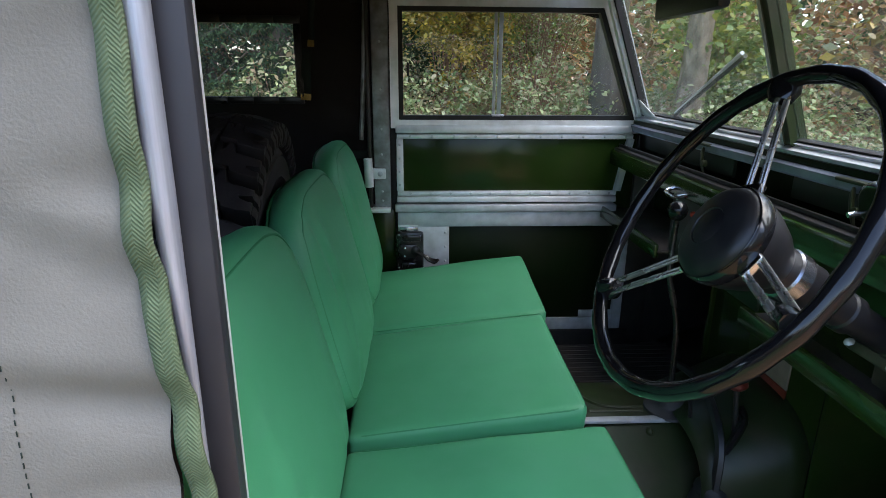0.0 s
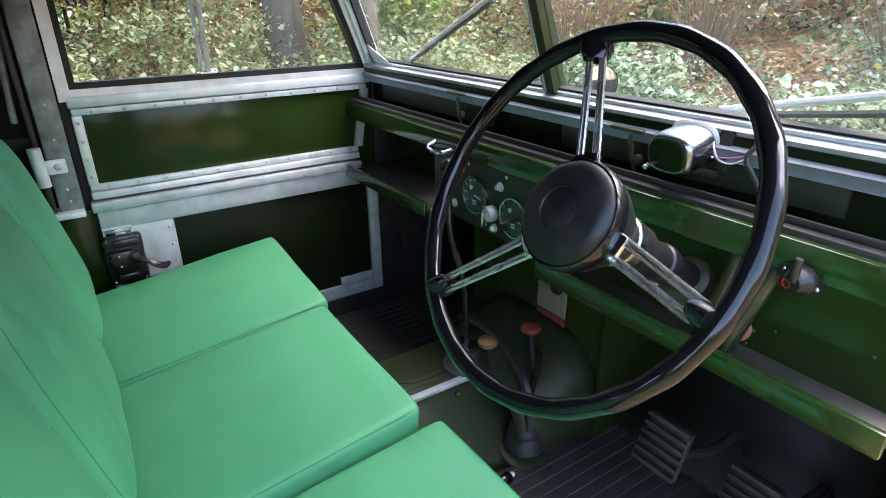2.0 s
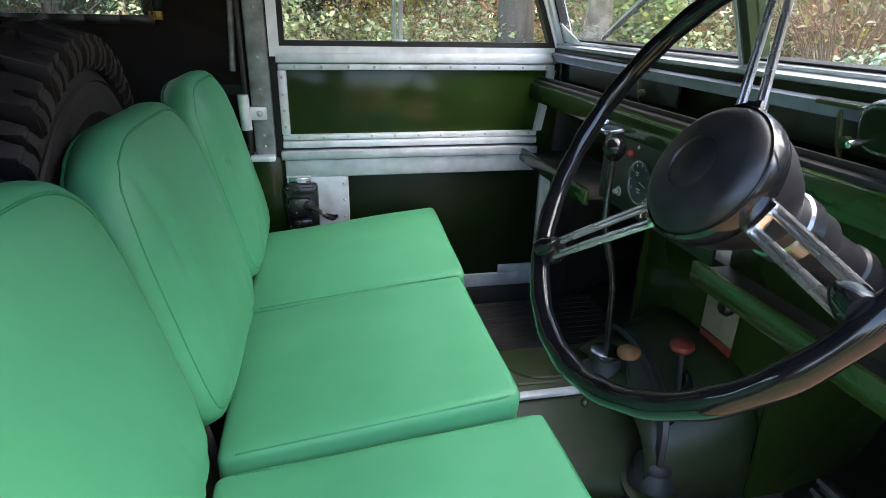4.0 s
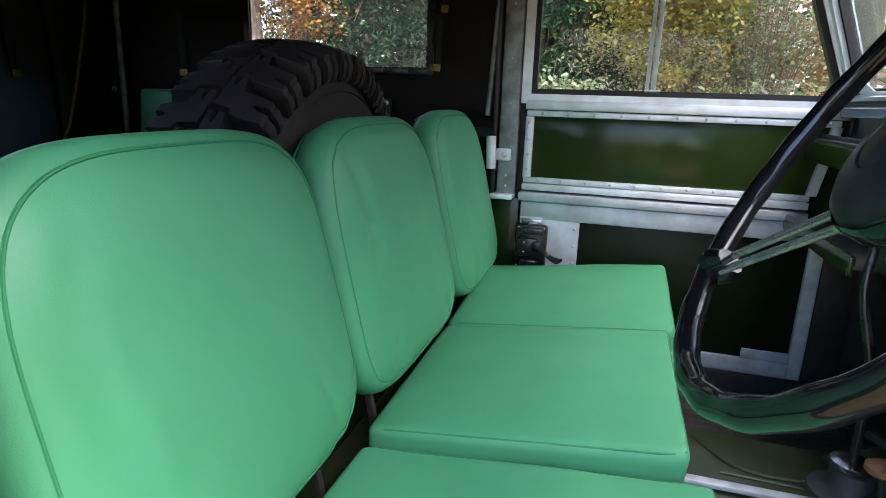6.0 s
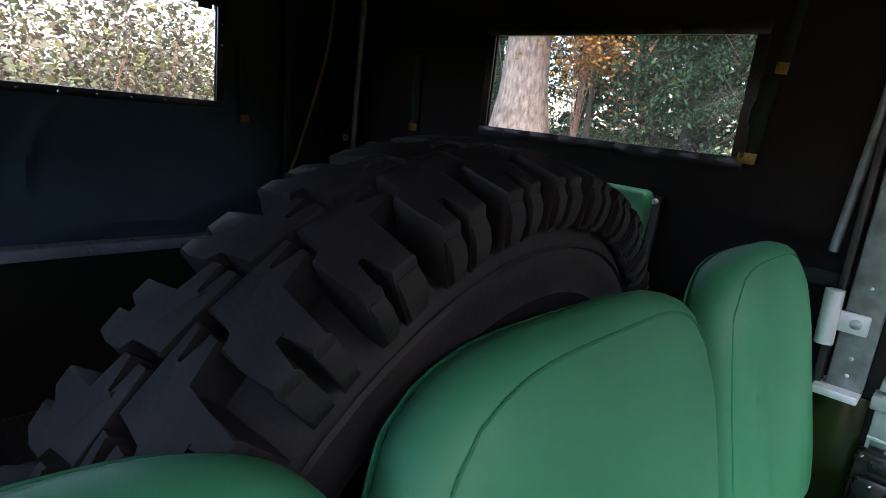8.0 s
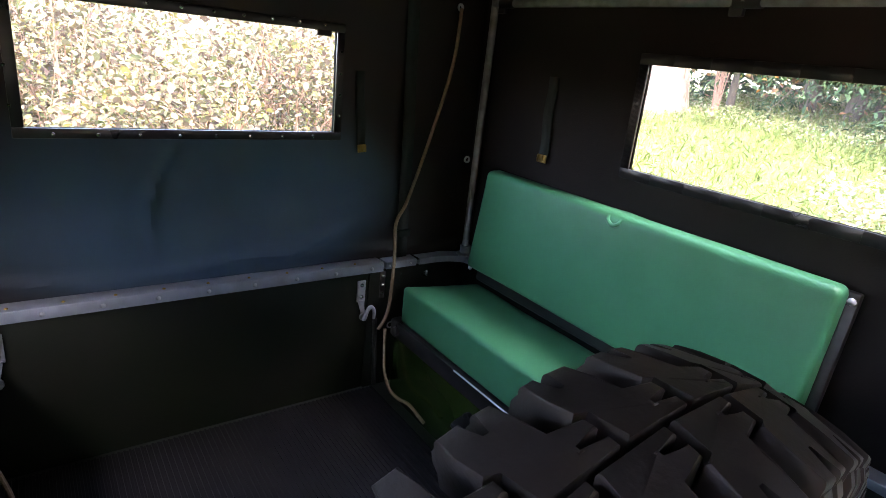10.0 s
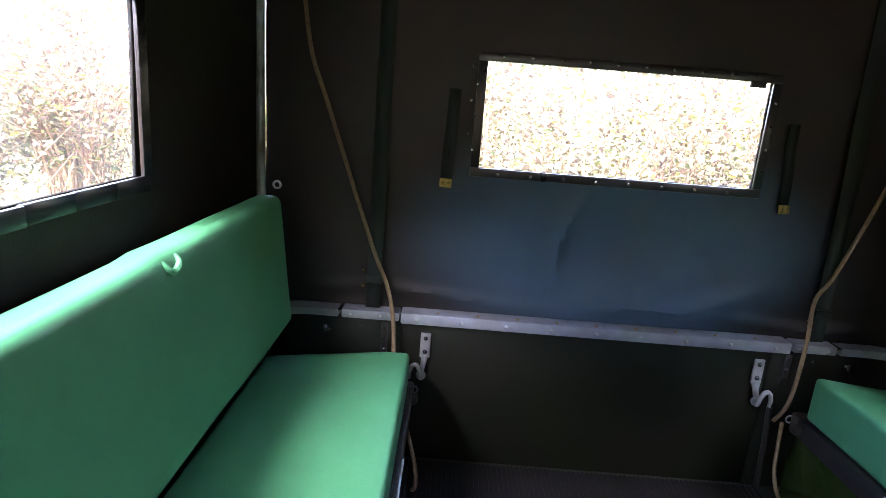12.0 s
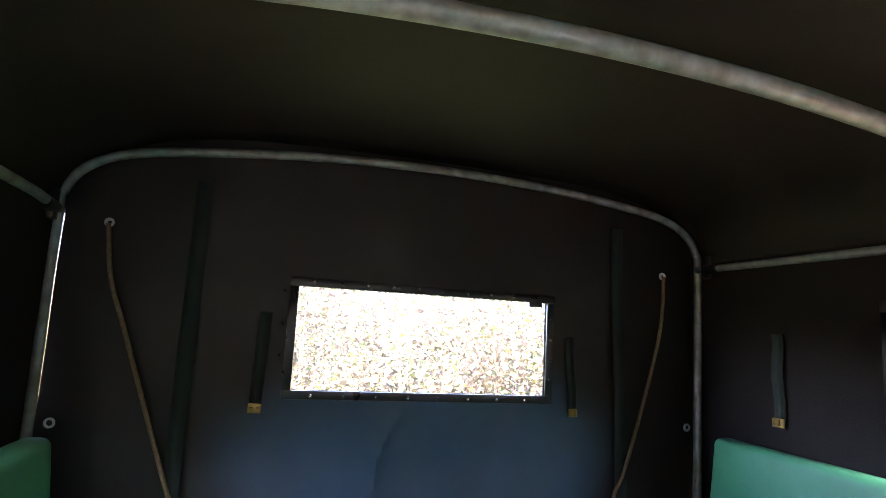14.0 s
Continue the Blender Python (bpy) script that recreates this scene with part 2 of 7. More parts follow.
BARK = node_mat("grey_bark", (0.16, 0.13, 0.10), (0.09, 0.07, 0.055), rough=0.9, scale=9, bump=1.0, bscale=30, stretch=(1, 1, 0.25), dirt=(0.10, 0.12, 0.06), dirt_scale=2)
BARK_PALE = node_mat("pale_bark", (0.43, 0.33, 0.255), (0.15, 0.11, 0.085), rough=0.9, scale=14, bump=1.0, bscale=22, stretch=(1, 1, 0.3), dirt=(0.13, 0.10, 0.075), dirt_scale=4, dirt_amount=0.7)
TWIG = node_mat("brown_twig", (0.36, 0.22, 0.15), (0.20, 0.115, 0.075), rough=0.9, scale=20)
LEAF_IVY = leaf_mat("ivy_leaves", [(0.06, 0.10, 0.045), (0.14, 0.20, 0.09), (0.26, 0.34, 0.19), (0.40, 0.47, 0.32), (0.50, 0.55, 0.41)], rough=0.45)
LEAF_YELLOW = leaf_mat("autumn_yellow_leaves", [(0.11, 0.14, 0.035), (0.33, 0.26, 0.035), (0.54, 0.39, 0.05), (0.46, 0.31, 0.10), (0.24, 0.24, 0.065)])
LEAF_BRAMBLE = leaf_mat("bramble_leaves", [(0.36, 0.21, 0.14), (0.24, 0.11, 0.06), (0.17, 0.19, 0.07), (0.36, 0.29, 0.13), (0.46, 0.38, 0.22), (0.58, 0.46, 0.08), (0.30, 0.15, 0.10)])
LEAF_LIME = leaf_mat("lime_green_leaves", [(0.10, 0.18, 0.04), (0.20, 0.30, 0.06), (0.42, 0.40, 0.08), (0.14, 0.22, 0.07), (0.30, 0.36, 0.12)])
LEAF_HEDGE = leaf_mat("pinkish_hedge_leaves", [(0.14, 0.11, 0.075), (0.10, 0.07, 0.052), (0.17, 0.15, 0.085), (0.09, 0.115, 0.05), (0.18, 0.16, 0.10), (0.12, 0.08, 0.057), (0.22, 0.20, 0.055), (0.13, 0.155, 0.06)], rough=0.8)
LEAF_ORANGE = leaf_mat("orange_leaves", [(0.40, 0.13, 0.02), (0.50, 0.22, 0.03), (0.42, 0.25, 0.06)])
LEAF_CONIFER = leaf_mat("conifer_needles", [(0.024, 0.058, 0.024), (0.046, 0.098, 0.038), (0.075, 0.14, 0.052)], trans=0.1, rough=0.9)
LEAF_GREY = leaf_mat("pale_undergrowth", [(0.12, 0.17, 0.06), (0.24, 0.32, 0.12), (0.36, 0.43, 0.20), (0.30, 0.23, 0.13), (0.43, 0.46, 0.26)])
LITTER = leaf_mat("fallen_leaves", [(0.36, 0.16, 0.07), (0.54, 0.28, 0.13), (0.66, 0.40, 0.20), (0.26, 0.15, 0.085), (0.58, 0.43, 0.30)], trans=0.05)
GRASS = leaf_mat("grass_blades", [(0.0720, 0.1200, 0.0240), (0.1440, 0.2000, 0.0440), (0.2320, 0.2400, 0.0880)])


# ---- mesh helpers ----
ORIGIN = {}


def finish(name, bm, material, smooth=True):
    me = bpy.data.meshes.new(name)
    bmesh.ops.recalc_face_normals(bm, faces=bm.faces[:])
    bm.to_mesh(me)
    bm.free()
    for m in material if isinstance(material, (list, tuple)) else [material]:
        me.materials.append(m)
    if smooth:
        me.shade_smooth()
        me.set_sharp_from_angle(angle=radians(38))
    return me


def thing(name, at, label, category, group="", kind=""):
    """An Empty at the base of a thing; its parts are built in world places and hung under it."""
    ob = new(name)
    ob.empty_display_size = 0.05
    ob.location = at
    ORIGIN[ob] = Vector(at)
    return tagged(ob, label, category, group, kind)


def part(name, bm, material, parent=None, label="", smooth=True, shadow=True):
    if parent is not None:
        bmesh.ops.translate(bm, verts=bm.verts[:], vec=-ORIGIN[parent])
    ob = new(name, finish(name, bm, material, smooth))
    if parent is not None:
        ob.parent = parent
        ORIGIN[ob] = ORIGIN[parent]
    else:
        ORIGIN[ob] = Vector((0, 0, 0))
    if not shadow:
        ob.visible_shadow = False
    if label:
        tagged(ob, label)
    return ob


def solo(name, bm, material, label, category, group="", kind="", smooth=True):
    """A thing that is one mesh, with its origin at its base."""
    lo = Vector([min(v.co[i] for v in bm.verts) for i in range(3)])
    hi = Vector([max(v.co[i] for v in bm.verts) for i in range(3)])
    at = Vector(((lo.x + hi.x) / 2, (lo.y + hi.y) / 2, lo.z))
    bmesh.ops.translate(bm, verts=bm.verts[:], vec=-at)
    ob = new(name, finish(name, bm, material, smooth))
    ob.location = at
    ORIGIN[ob] = at
    return tagged(ob, label, category, group, kind)


def box(bm, x0, x1, y0, y1, z0, z1, bevel=0.002, m=None, seg=2):
    r = bmesh.ops.create_cube(bm, size=1.0)
    vs = r["verts"]
    for v in vs:
        v.co = Vector((x0 + (v.co.x + 0.5) * (x1 - x0), y0 + (v.co.y + 0.5) * (y1 - y0), z0 + (v.co.z + 0.5) * (z1 - z0)))
    if bevel:
        es = list({e for v in vs for e in v.link_edges})
        out = bmesh.ops.bevel(bm, geom=es, offset=bevel, segments=seg, profile=0.5, affect="EDGES", clamp_overlap=True)
        vs = list({v for f in out["faces"] for v in f.verts} | {v for v in vs if v.is_valid})
    if m is not None:
        bmesh.ops.transform(bm, matrix=m, verts=vs)
    return bm


def bbox(*a, **k):
    return box(bmesh.new(), *a, **k)


def turn_to(direction):
    return Vector(direction).normalized().to_track_quat("Z", "Y").to_matrix().to_4x4()


def lathe(bm, profile, at=(0, 0, 0), axis=(0, 0, 1), n=24, cap=True):
    """Turns rows of (radius, height) about an axis."""
    m = Matrix.Translation(at) @ turn_to(axis)
    rings = []
    for r, h in profile:
        rings.append([bm.verts.new(m @ Vector((r * math.cos(2 * math.pi * k / n), r * math.sin(2 * math.pi * k / n), h))) for k in range(n)])
    for a, b in zip(rings, rings[1:]):
        for k in range(n):
            bm.faces.new((a[k], a[(k + 1) % n], b[(k + 1) % n], b[k]))
    if cap:
        for ring in (rings[0], rings[-1]):
            if profile[rings.index(ring)][0] > 1e-4:
                bm.faces.new(ring)
    return bm


def rod(bm, a, b, r, r2=None, n=12):
    a, b = Vector(a), Vector(b)
    d = (b - a).length
    return lathe(bm, [(r, 0), (r2 or r, d)], a, b - a, n)


def spline(pts, steps=8, closed=False):
    pts = [Vector(p) for p in pts]
    n, out = len(pts), []
    for i in range(n if closed else n - 1):
        g = (lambda k: pts[k % n]) if closed else (lambda k: pts[min(max(k, 0), n - 1)])
        p0, p1, p2, p3 = g(i - 1), g(i), g(i + 1), g(i + 2)
        for s in range(steps):
            t = s / steps
            out.append(0.5 * (2 * p1 + (p2 - p0) * t + (2 * p0 - 5 * p1 + 4 * p2 - p3) * t * t + (3 * p1 - p0 - 3 * p2 + p3) * t ** 3))
    if not closed:
        out.append(pts[-1])
    return out


def tube(bm, pts, r, n=10, closed=False, steps=0, flat=1.0):
    """Sweeps a round section along points; r may be one number or one for each point."""
    if steps and isinstance(r, (list, tuple)):
        r = [r[min(i, len(r) - 1)] + (r[min(i + 1, len(r) - 1)] - r[min(i, len(r) - 1)]) * k / steps for i in range(len(pts) - 1) for k in range(steps)] + [r[-1]]
    pts = spline(pts, steps, closed) if steps else [Vector(p) for p in pts]
    N = len(pts)
    rings, up = [], None
    for i, p in enumerate(pts):
        a = pts[(i - 1) % N] if closed or i else pts[0]
        b = pts[(i + 1) % N] if closed or i < N - 1 else pts[-1]
        d = (b - a).normalized()
        if up is None:
            up = d.orthogonal().normalized()
        up = (up - d * up.dot(d)).normalized()
        side = d.cross(up)
        rr = r[i] if isinstance(r, (list, tuple)) else r
        rings.append([bm.verts.new(p + rr * (math.cos(2 * math.pi * k / n) * up + flat * math.sin(2 * math.pi * k / n) * side)) for k in range(n)])
    for i in range(N if closed else N - 1):
        a, b = rings[i], rings[(i + 1) % N]
        for k in range(n):
            bm.faces.new((a[k], a[(k + 1) % n], b[(k + 1) % n], b[k]))
    if not closed:
        bm.faces.new(rings[0])
        bm.faces.new(rings[-1])
    return bm


def sheet(us, vs, f, skip=None):
    """A grid of points f(u, v), with cells left out where skip(u, v) at their middle."""
    bm = bmesh.new()
    g = [[bm.verts.new(f(u, v)) for v in vs] for u in us]
    for i in range(len(us) - 1):
        for j in range(len(vs) - 1):
            if skip and skip((us[i] + us[i + 1]) / 2, (vs[j] + vs[j + 1]) / 2):
                continue
            bm.faces.new((g[i][j], g[i + 1][j], g[i + 1][j + 1], g[i][j + 1]))
    loose = [v for v in bm.verts if not v.link_faces]
    bmesh.ops.delete(bm, geom=loose, context="VERTS")
    return bm


def span(a, b, n, *also):
    return sorted({round(a + (b - a) * k / n, 5) for k in range(n + 1)} | set(also))


def thicken(ob, t, two=False, offset=-1.0):
    md = ob.modifiers.new("thickness", "SOLIDIFY")
    md.thickness, md.offset = t, offset
    if two:
        md.material_offset = 1
        md.material_offset_rim = 1
    return ob


def rivets(spots, normal, r=0.004, bm=None):
    bm = bm or bmesh.new()
    for p in spots:
        lathe(bm, [(r, 0), (r * 0.8, r * 0.45), (r * 0.35, r * 0.7), (0, r * 0.75)], p, normal, 8, cap=False)
    return bm


def along(a, b, n):
    a, b = Vector(a), Vector(b)
    return [a.lerp(b, k / (n - 1)) for k in range(n)]


def rounded_block(bm, lo, hi, r, crown=0.0, n=14, push=None):
    """A soft block: rounded edges, a crown on top, and an optional push of each point."""
    lo, hi = Vector(lo), Vector(hi)
    mid, half = (lo + hi) / 2, (hi - lo) / 2
    def ticks(h):
        e = [0, 0.25, 0.6, 1.0]
        a = [-h + r * q for q in e]
        inner = [-h + r + (2 * h - 2 * r) * k / n for k in range(1, n)]
        return a + inner + [-q for q in reversed(a)]
    T = [ticks(half[i]) for i in range(3)]
    seen = {}
    def put(i, j, k):
        if (i, j, k) not in seen:
            p = Vector((T[0][i], T[1][j], T[2][k]))
            c = Vector([max(-half[a] + r, min(half[a] - r, p[a])) for a in range(3)])
            d = p - c
            q = c + d.normalized() * r if d.length > 1e-9 else p
            if crown:
                q.z += crown * (1 - (q.x / half.x) ** 2) * (1 - (q.y / half.y) ** 2) * (1 if q.z > 0 else 0)
            q = q + mid
            if push:
                q = push(q)
            seen[i, j, k] = bm.verts.new(q)
        return seen[i, j, k]
    N = [len(t) - 1 for t in T]
    for axis in range(3):
        a, b = (axis + 1) % 3, (axis + 2) % 3
        for end in (0, N[axis]):
            for i in range(N[a]):
                for j in range(N[b]):
                    q = []
                    for di, dj in ((0, 0), (1, 0), (1, 1), (0, 1)):
                        ix = [0, 0, 0]
                        ix[axis], ix[a], ix[b] = end, i + di, j + dj
                        q.append(put(*ix))
                    bm.faces.new(q)
    return bm


RIVET_MESH = {}


def rivet_set(name, spots, normal, r, material, parent, label=""):
    """Domed heads, each an object of its own on one shared mesh."""
    key = (name, r, material.name)
    if key not in RIVET_MESH:
        RIVET_MESH[key] = finish(name, rivets([(0, 0, 0)], (0, 0, 1), r), material)
    for p in spots:
        ob = new(name, RIVET_MESH[key])
        ob.parent = parent
        ob.matrix_local = Matrix.Translation(Vector(p) - ORIGIN[parent]) @ turn_to(normal)
        if label:
            tagged(ob, label)


def corrugated(x0, x1, y0, y1, z, pitch, depth):
    """A ribbed rubber sheet, ribs along x."""
    n = int((y1 - y0) / pitch)
    ys, zs = [], []
    for k in range(n):
        y = y0 + k * pitch
        for q, h in ((0.0, 0), (0.45, 0), (0.5, 1), (0.95, 1)):
            ys.append(y + q * pitch)
            zs.append(z + h * depth)
    prof = [(y0, z - 0.006)] + list(zip(ys, zs)) + [(ys[-1], z - 0.006)]
    return sheet([x0, x1], list(range(len(prof))), lambda x, k: Vector((x, prof[k][0], prof[k][1])))


# ---- large structure ----
YC = -0.018            # centre line of the vehicle
FLOOR_CAB, FLOOR_REAR = 0.735, 0.83
X_REAR, X_POST = -1.48, -0.10


def side_y(s, z):
    return YC + s * (0.782 - 0.012 * max(0.0, (z - 1.2) / 0.75))


def slack(s, x):
    """Shifts the driver's side of the hood outwards at the back to fit the camera's view."""
    k = min(1.0, max(0.0, (-0.45 - x) / 0.35))
    return -0.014 * k * k * (3 - 2 * k) if s < 0 else 0.0


def roof_z(y):
    q = min(1.0, abs((y - YC) / 0.785))
    return 1.95 + 0.200 * (1 - q ** 5) ** (1 / 2.2) - 0.02 * q * q


# ground
def ground_height(x, y):
    d = math.hypot(x, y)
    h = min(1.5, 0.095 * max(0.0, y - 3.0)) * min(1.0, max(0.0, (-x - 0.5) / 3))
    if d > 3.5:
        k = min(1.0, (d - 3.5) / 8)
        front = max(0.0, (x - 0.6 * abs(y)) / (d + 0.01))
        left = max(0.0, (y - 0.6 * abs(x)) / (d + 0.01)) * min(1.0, max(0.0, (x + 3) / 3))
        h += k * (1.25 * front + 0.5 * left + 0.25 * noise.noise(Vector((x * 0.2, y * 0.2, 0))) + 0.08 * noise.noise(Vector((x, y, 3))))
    return h


rs = [0.0] + [0.6 * 1.16 ** k for k in range(46)]
bm = sheet(rs, [2 * math.pi * k / 72 for k in range(73)], lambda r, a: Vector((r * math.cos(a), r * math.sin(a), ground_height(r * math.cos(a), r * math.sin(a)))))
bmesh.ops.remove_doubles(bm, verts=bm.verts[:], dist=0.0005)
SOIL = node_mat("leaf_strewn_soil", (0.23, 0.115, 0.058), (0.38, 0.21, 0.11), rough=0.95, scale=7, bump=1.0, bscale=30, dirt=(0.15, 0.16, 0.06), dirt_scale=0.3, dirt_amount=0.5)
nt = SOIL.node_tree
sep, turf, green = nt.nodes.new("ShaderNodeSeparateXYZ"), nt.nodes.new("ShaderNodeMapRange"), nt.nodes.new("ShaderNodeMix")
coords = next(x for x in nt.nodes if x.type == "TEX_COORD")
turf.interpolation_type = "SMOOTHSTEP"
turf.inputs["From Min"].default_value, turf.inputs["From Max"].default_value = 1.0, -2.0
green.data_type = "RGBA"
green.inputs["B"].default_value = (0.105, 0.135, 0.032, 1)
base = nt.nodes["Principled BSDF"].inputs["Base Color"]
nt.links.new(base.links[0].from_socket, green.inputs["A"])
nt.links.new(coords.outputs["Object"], sep.inputs[0])
nt.links.new(sep.outputs["X"], turf.inputs["Value"])
nt.links.new(turf.outputs[0], green.inputs["Factor"])
nt.links.new(green.outputs["Result"], base)
ground = part("ground", bm, SOIL)
tagged(ground, "woodland ground with leaf litter and rough grass", "ground", kind="structure")

# hood of canvas: two sides, back and roof
WIN_SIDE = (-0.92, -0.325, 1.595, 1.812)
WIN_REAR = (-0.314, 0.31, 1.58, 1.813)


def fold(p, s):
    """Creases and slack of the cloth."""
    a = noise.noise(Vector((p.x * 3.1, p.y * 3.1, p.z * 2.3 + 7))) * 0.006 + noise.noise(Vector((p.x * 9, p.y * 9, p.z * 7))) * 0.0018
    for z0, slope, depth, reach in ((1.70, 0.3, 0.004, 0.09), (1.608, 0.05, 0.008, 0.06), (1.539, -0.5, 0.012, 0.11), (1.451, -0.1, 0.013, 0.14), (1.385, 0.2, 0.007, 0.10), (1.31, -0.2, 0.009, 0.12)):
        if p.x > -0.5:
            a += depth * math.exp(-((p.z - z0 - slope * (p.x + 0.135)) / 0.016) ** 2 - ((p.x + 0.135) / reach) ** 2)
            a -= 0.45 * depth * math.exp(-((p.z - z0 - 0.03 - slope * (p.x + 0.135)) / 0.026) ** 2 - ((p.x + 0.135) / reach) ** 2)
    return 0.65 * a * s


hood = thing("canvas_hood", (-0.7, YC, 1.2), "sand-coloured canvas hood with a black lining over the load bed", "canvas hood", kind="structure")
for s, word in ((1, "left"), (-1, "right")):
    x0, x1, z0, z1 = WIN_SIDE
    if s < 0:
        x0, x1, z0, z1 = -0.936, -0.30, 1.588, 1.822
    us = span(X_REAR, -0.04 if s > 0 else -0.128, 46, x0, x1)
    vs = span(1.19, 1.95, 76, z0, z1)
    for off, cloth, name in ((0.0, CANVAS_IN, "side_lining"), (0.005, CANVAS_OUT, "side_cloth")):
        bm = sheet(us, vs, lambda x, z: Vector((x, side_y(s, z) + slack(s, x) + s * off + fold(Vector((x, 0, z)), 1), z)), lambda x, z: x0 < x < x1 and z0 < z < z1)
        part(name, bm, cloth, hood)
    # clear pane with its stitched black edging
    bm = sheet(span(x0, x1, 10), span(z0, z1, 6), lambda x, z: Vector((x, side_y(s, z) + slack(s, x) + s * 0.002 + 0.002 * math.sin(9 * x + 5 * z), z)))
    pane = part("side_window_pane", bm, CLEAR_VINYL, hood, "clear flexible vinyl window pane", shadow=False)
    bm = bmesh.new()
    for a, b, c, d in ((x0 - 0.022, x1 + 0.022, z0 - 0.022, z0), (x0 - 0.022, x1 + 0.022, z1, z1 + 0.022), (x0 - 0.022, x0, z0, z1), (x1, x1 + 0.022, z0, z1)):
        for k in range(8):
            u0, u1 = a + (b - a) * k / 8, a + (b - a) * (k + 1) / 8
            ym = side_y(s, (c + d) / 2) + slack(s, (u0 + u1) / 2)
            box(bm, u0, u1, ym - s * 0.006 - 0.003, ym - s * 0.006 + 0.003, c, d, 0.001)
    part("window_edging", bm, EDGE, hood, "shiny black stitched edging")

y0, y1, z0, z1 = WIN_REAR


def rear_point(y, k):
    top = roof_z(y) - 0.004
    z = 1.19 + k * (top - 1.19)
    x = X_REAR
    bulge = math.exp(-((y - 0.02) / 0.33) ** 2) * math.exp(-((z - 1.42) / 0.11) ** 2)
    x += -0.025 * bulge
    x += 0.022 * math.exp(-((y + 0.10 - 0.35 * (z - 1.44) - 2.0 * (z - 1.46) ** 2) / 0.017) ** 2) * math.exp(-((z - 1.43) / 0.09) ** 2)
    x += 0.020 * math.exp(-((z - 1.29 - 0.32 * (y - 0.24)) / 0.024) ** 2) * math.exp(-((y - 0.26) / 0.1) ** 2)
    x += 0.006 * noise.noise(Vector((y * 4.5, z * 6, 2))) + 0.002 * noise.noise(Vector((y * 13, z * 15, 5)))
    x += 0.010 * math.exp(-((z - 1.262 - 0.012 * math.sin(9 * y)) / 0.014) ** 2) * (0.4 + 0.6 * math.sin(7 * y + 1.0) ** 2)
    return Vector((x, y, z))


def rear_sheet():
    bm = bmesh.new()
    ys = span(side_y(-1, 1.2) - 0.003, side_y(1, 1.2) + 0.003, 140, y0, y1)
    zs = sorted(set(span(1.19, 1.95, 66, z0, z1)))
    g = [[bm.verts.new(Vector((rear_point(y, 0).x, y, z))) for z in zs] for y in ys]
    for i, y in enumerate(ys):
        for j, z in enumerate(zs):
            g[i][j].co = rear_point(y, (z - 1.19) / (roof_z(y) - 0.004 - 1.19))
    for i in range(len(ys) - 1):
        for j in range(len(zs) - 1):
            ym, zm = (ys[i] + ys[i + 1]) / 2, (zs[j] + zs[j + 1]) / 2
            if not (y0 < ym < y1 and z0 < zm < z1):
                bm.faces.new((g[i][j], g[i + 1][j], g[i + 1][j + 1], g[i][j + 1]))
    top = [bm.verts.new(Vector((X_REAR, y, roof_z(y) + 0.025))) for y in ys]
    for i in range(len(ys) - 1):
        bm.faces.new((g[i][-1], g[i + 1][-1], top[i + 1], top[i]))
    loose = [v for v in bm.verts if not v.link_faces]
    bmesh.ops.delete(bm, geom=loose, context="VERTS")
    return bm


# The blue sheen of reflected skylight is put into this lining's colour.
RIPPLE = node_mat("sheen_canvas_lining", (0.080, 0.150, 0.225), (0.056, 0.104, 0.155), rough=0.42, rough2=0.55, scale=3, bump=0.12, bscale=420, spec=0.30)
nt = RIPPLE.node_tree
sep, falloff, blend = nt.nodes.new("ShaderNodeSeparateXYZ"), nt.nodes.new("ShaderNodeMapRange"), nt.nodes.new("ShaderNodeMix")
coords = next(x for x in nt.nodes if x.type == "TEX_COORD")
falloff.interpolation_type = "SMOOTHSTEP"
falloff.inputs["From Min"].default_value, falloff.inputs["From Max"].default_value = 0.0, 1.0
falloff.inputs["To Min"].default_value, falloff.inputs["To Max"].default_value = 1.0, 0.0
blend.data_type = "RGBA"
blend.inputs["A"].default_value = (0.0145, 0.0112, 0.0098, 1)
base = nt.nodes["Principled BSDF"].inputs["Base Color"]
sheen_colour = base.links[0].from_socket
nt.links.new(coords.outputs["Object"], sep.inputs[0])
away = []                                              # blue sheen painted in the middle of the flap, under the window
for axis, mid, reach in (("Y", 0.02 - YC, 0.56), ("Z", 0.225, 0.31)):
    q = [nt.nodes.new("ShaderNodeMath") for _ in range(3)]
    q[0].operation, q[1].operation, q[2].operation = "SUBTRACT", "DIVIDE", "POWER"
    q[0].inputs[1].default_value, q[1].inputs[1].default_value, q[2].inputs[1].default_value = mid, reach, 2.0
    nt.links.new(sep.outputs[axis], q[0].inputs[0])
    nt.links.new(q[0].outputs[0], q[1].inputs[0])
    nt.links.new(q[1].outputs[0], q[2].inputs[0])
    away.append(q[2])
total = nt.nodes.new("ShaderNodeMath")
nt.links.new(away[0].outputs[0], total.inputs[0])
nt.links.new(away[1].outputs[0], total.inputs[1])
nt.links.new(total.outputs[0], falloff.inputs["Value"])
nt.links.new(falloff.outputs[0], blend.inputs["Factor"])
nt.links.new(sheen_colour, blend.inputs["B"])
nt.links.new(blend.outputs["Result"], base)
part("rear_lining", rear_sheet(), RIPPLE, hood, "black lining with a blue sheen painted in under the rear window")
bm = rear_sheet()
bmesh.ops.translate(bm, verts=bm.verts[:], vec=(-0.005, 0, 0))
part("rear_cloth", bm, CANVAS_OUT, hood)
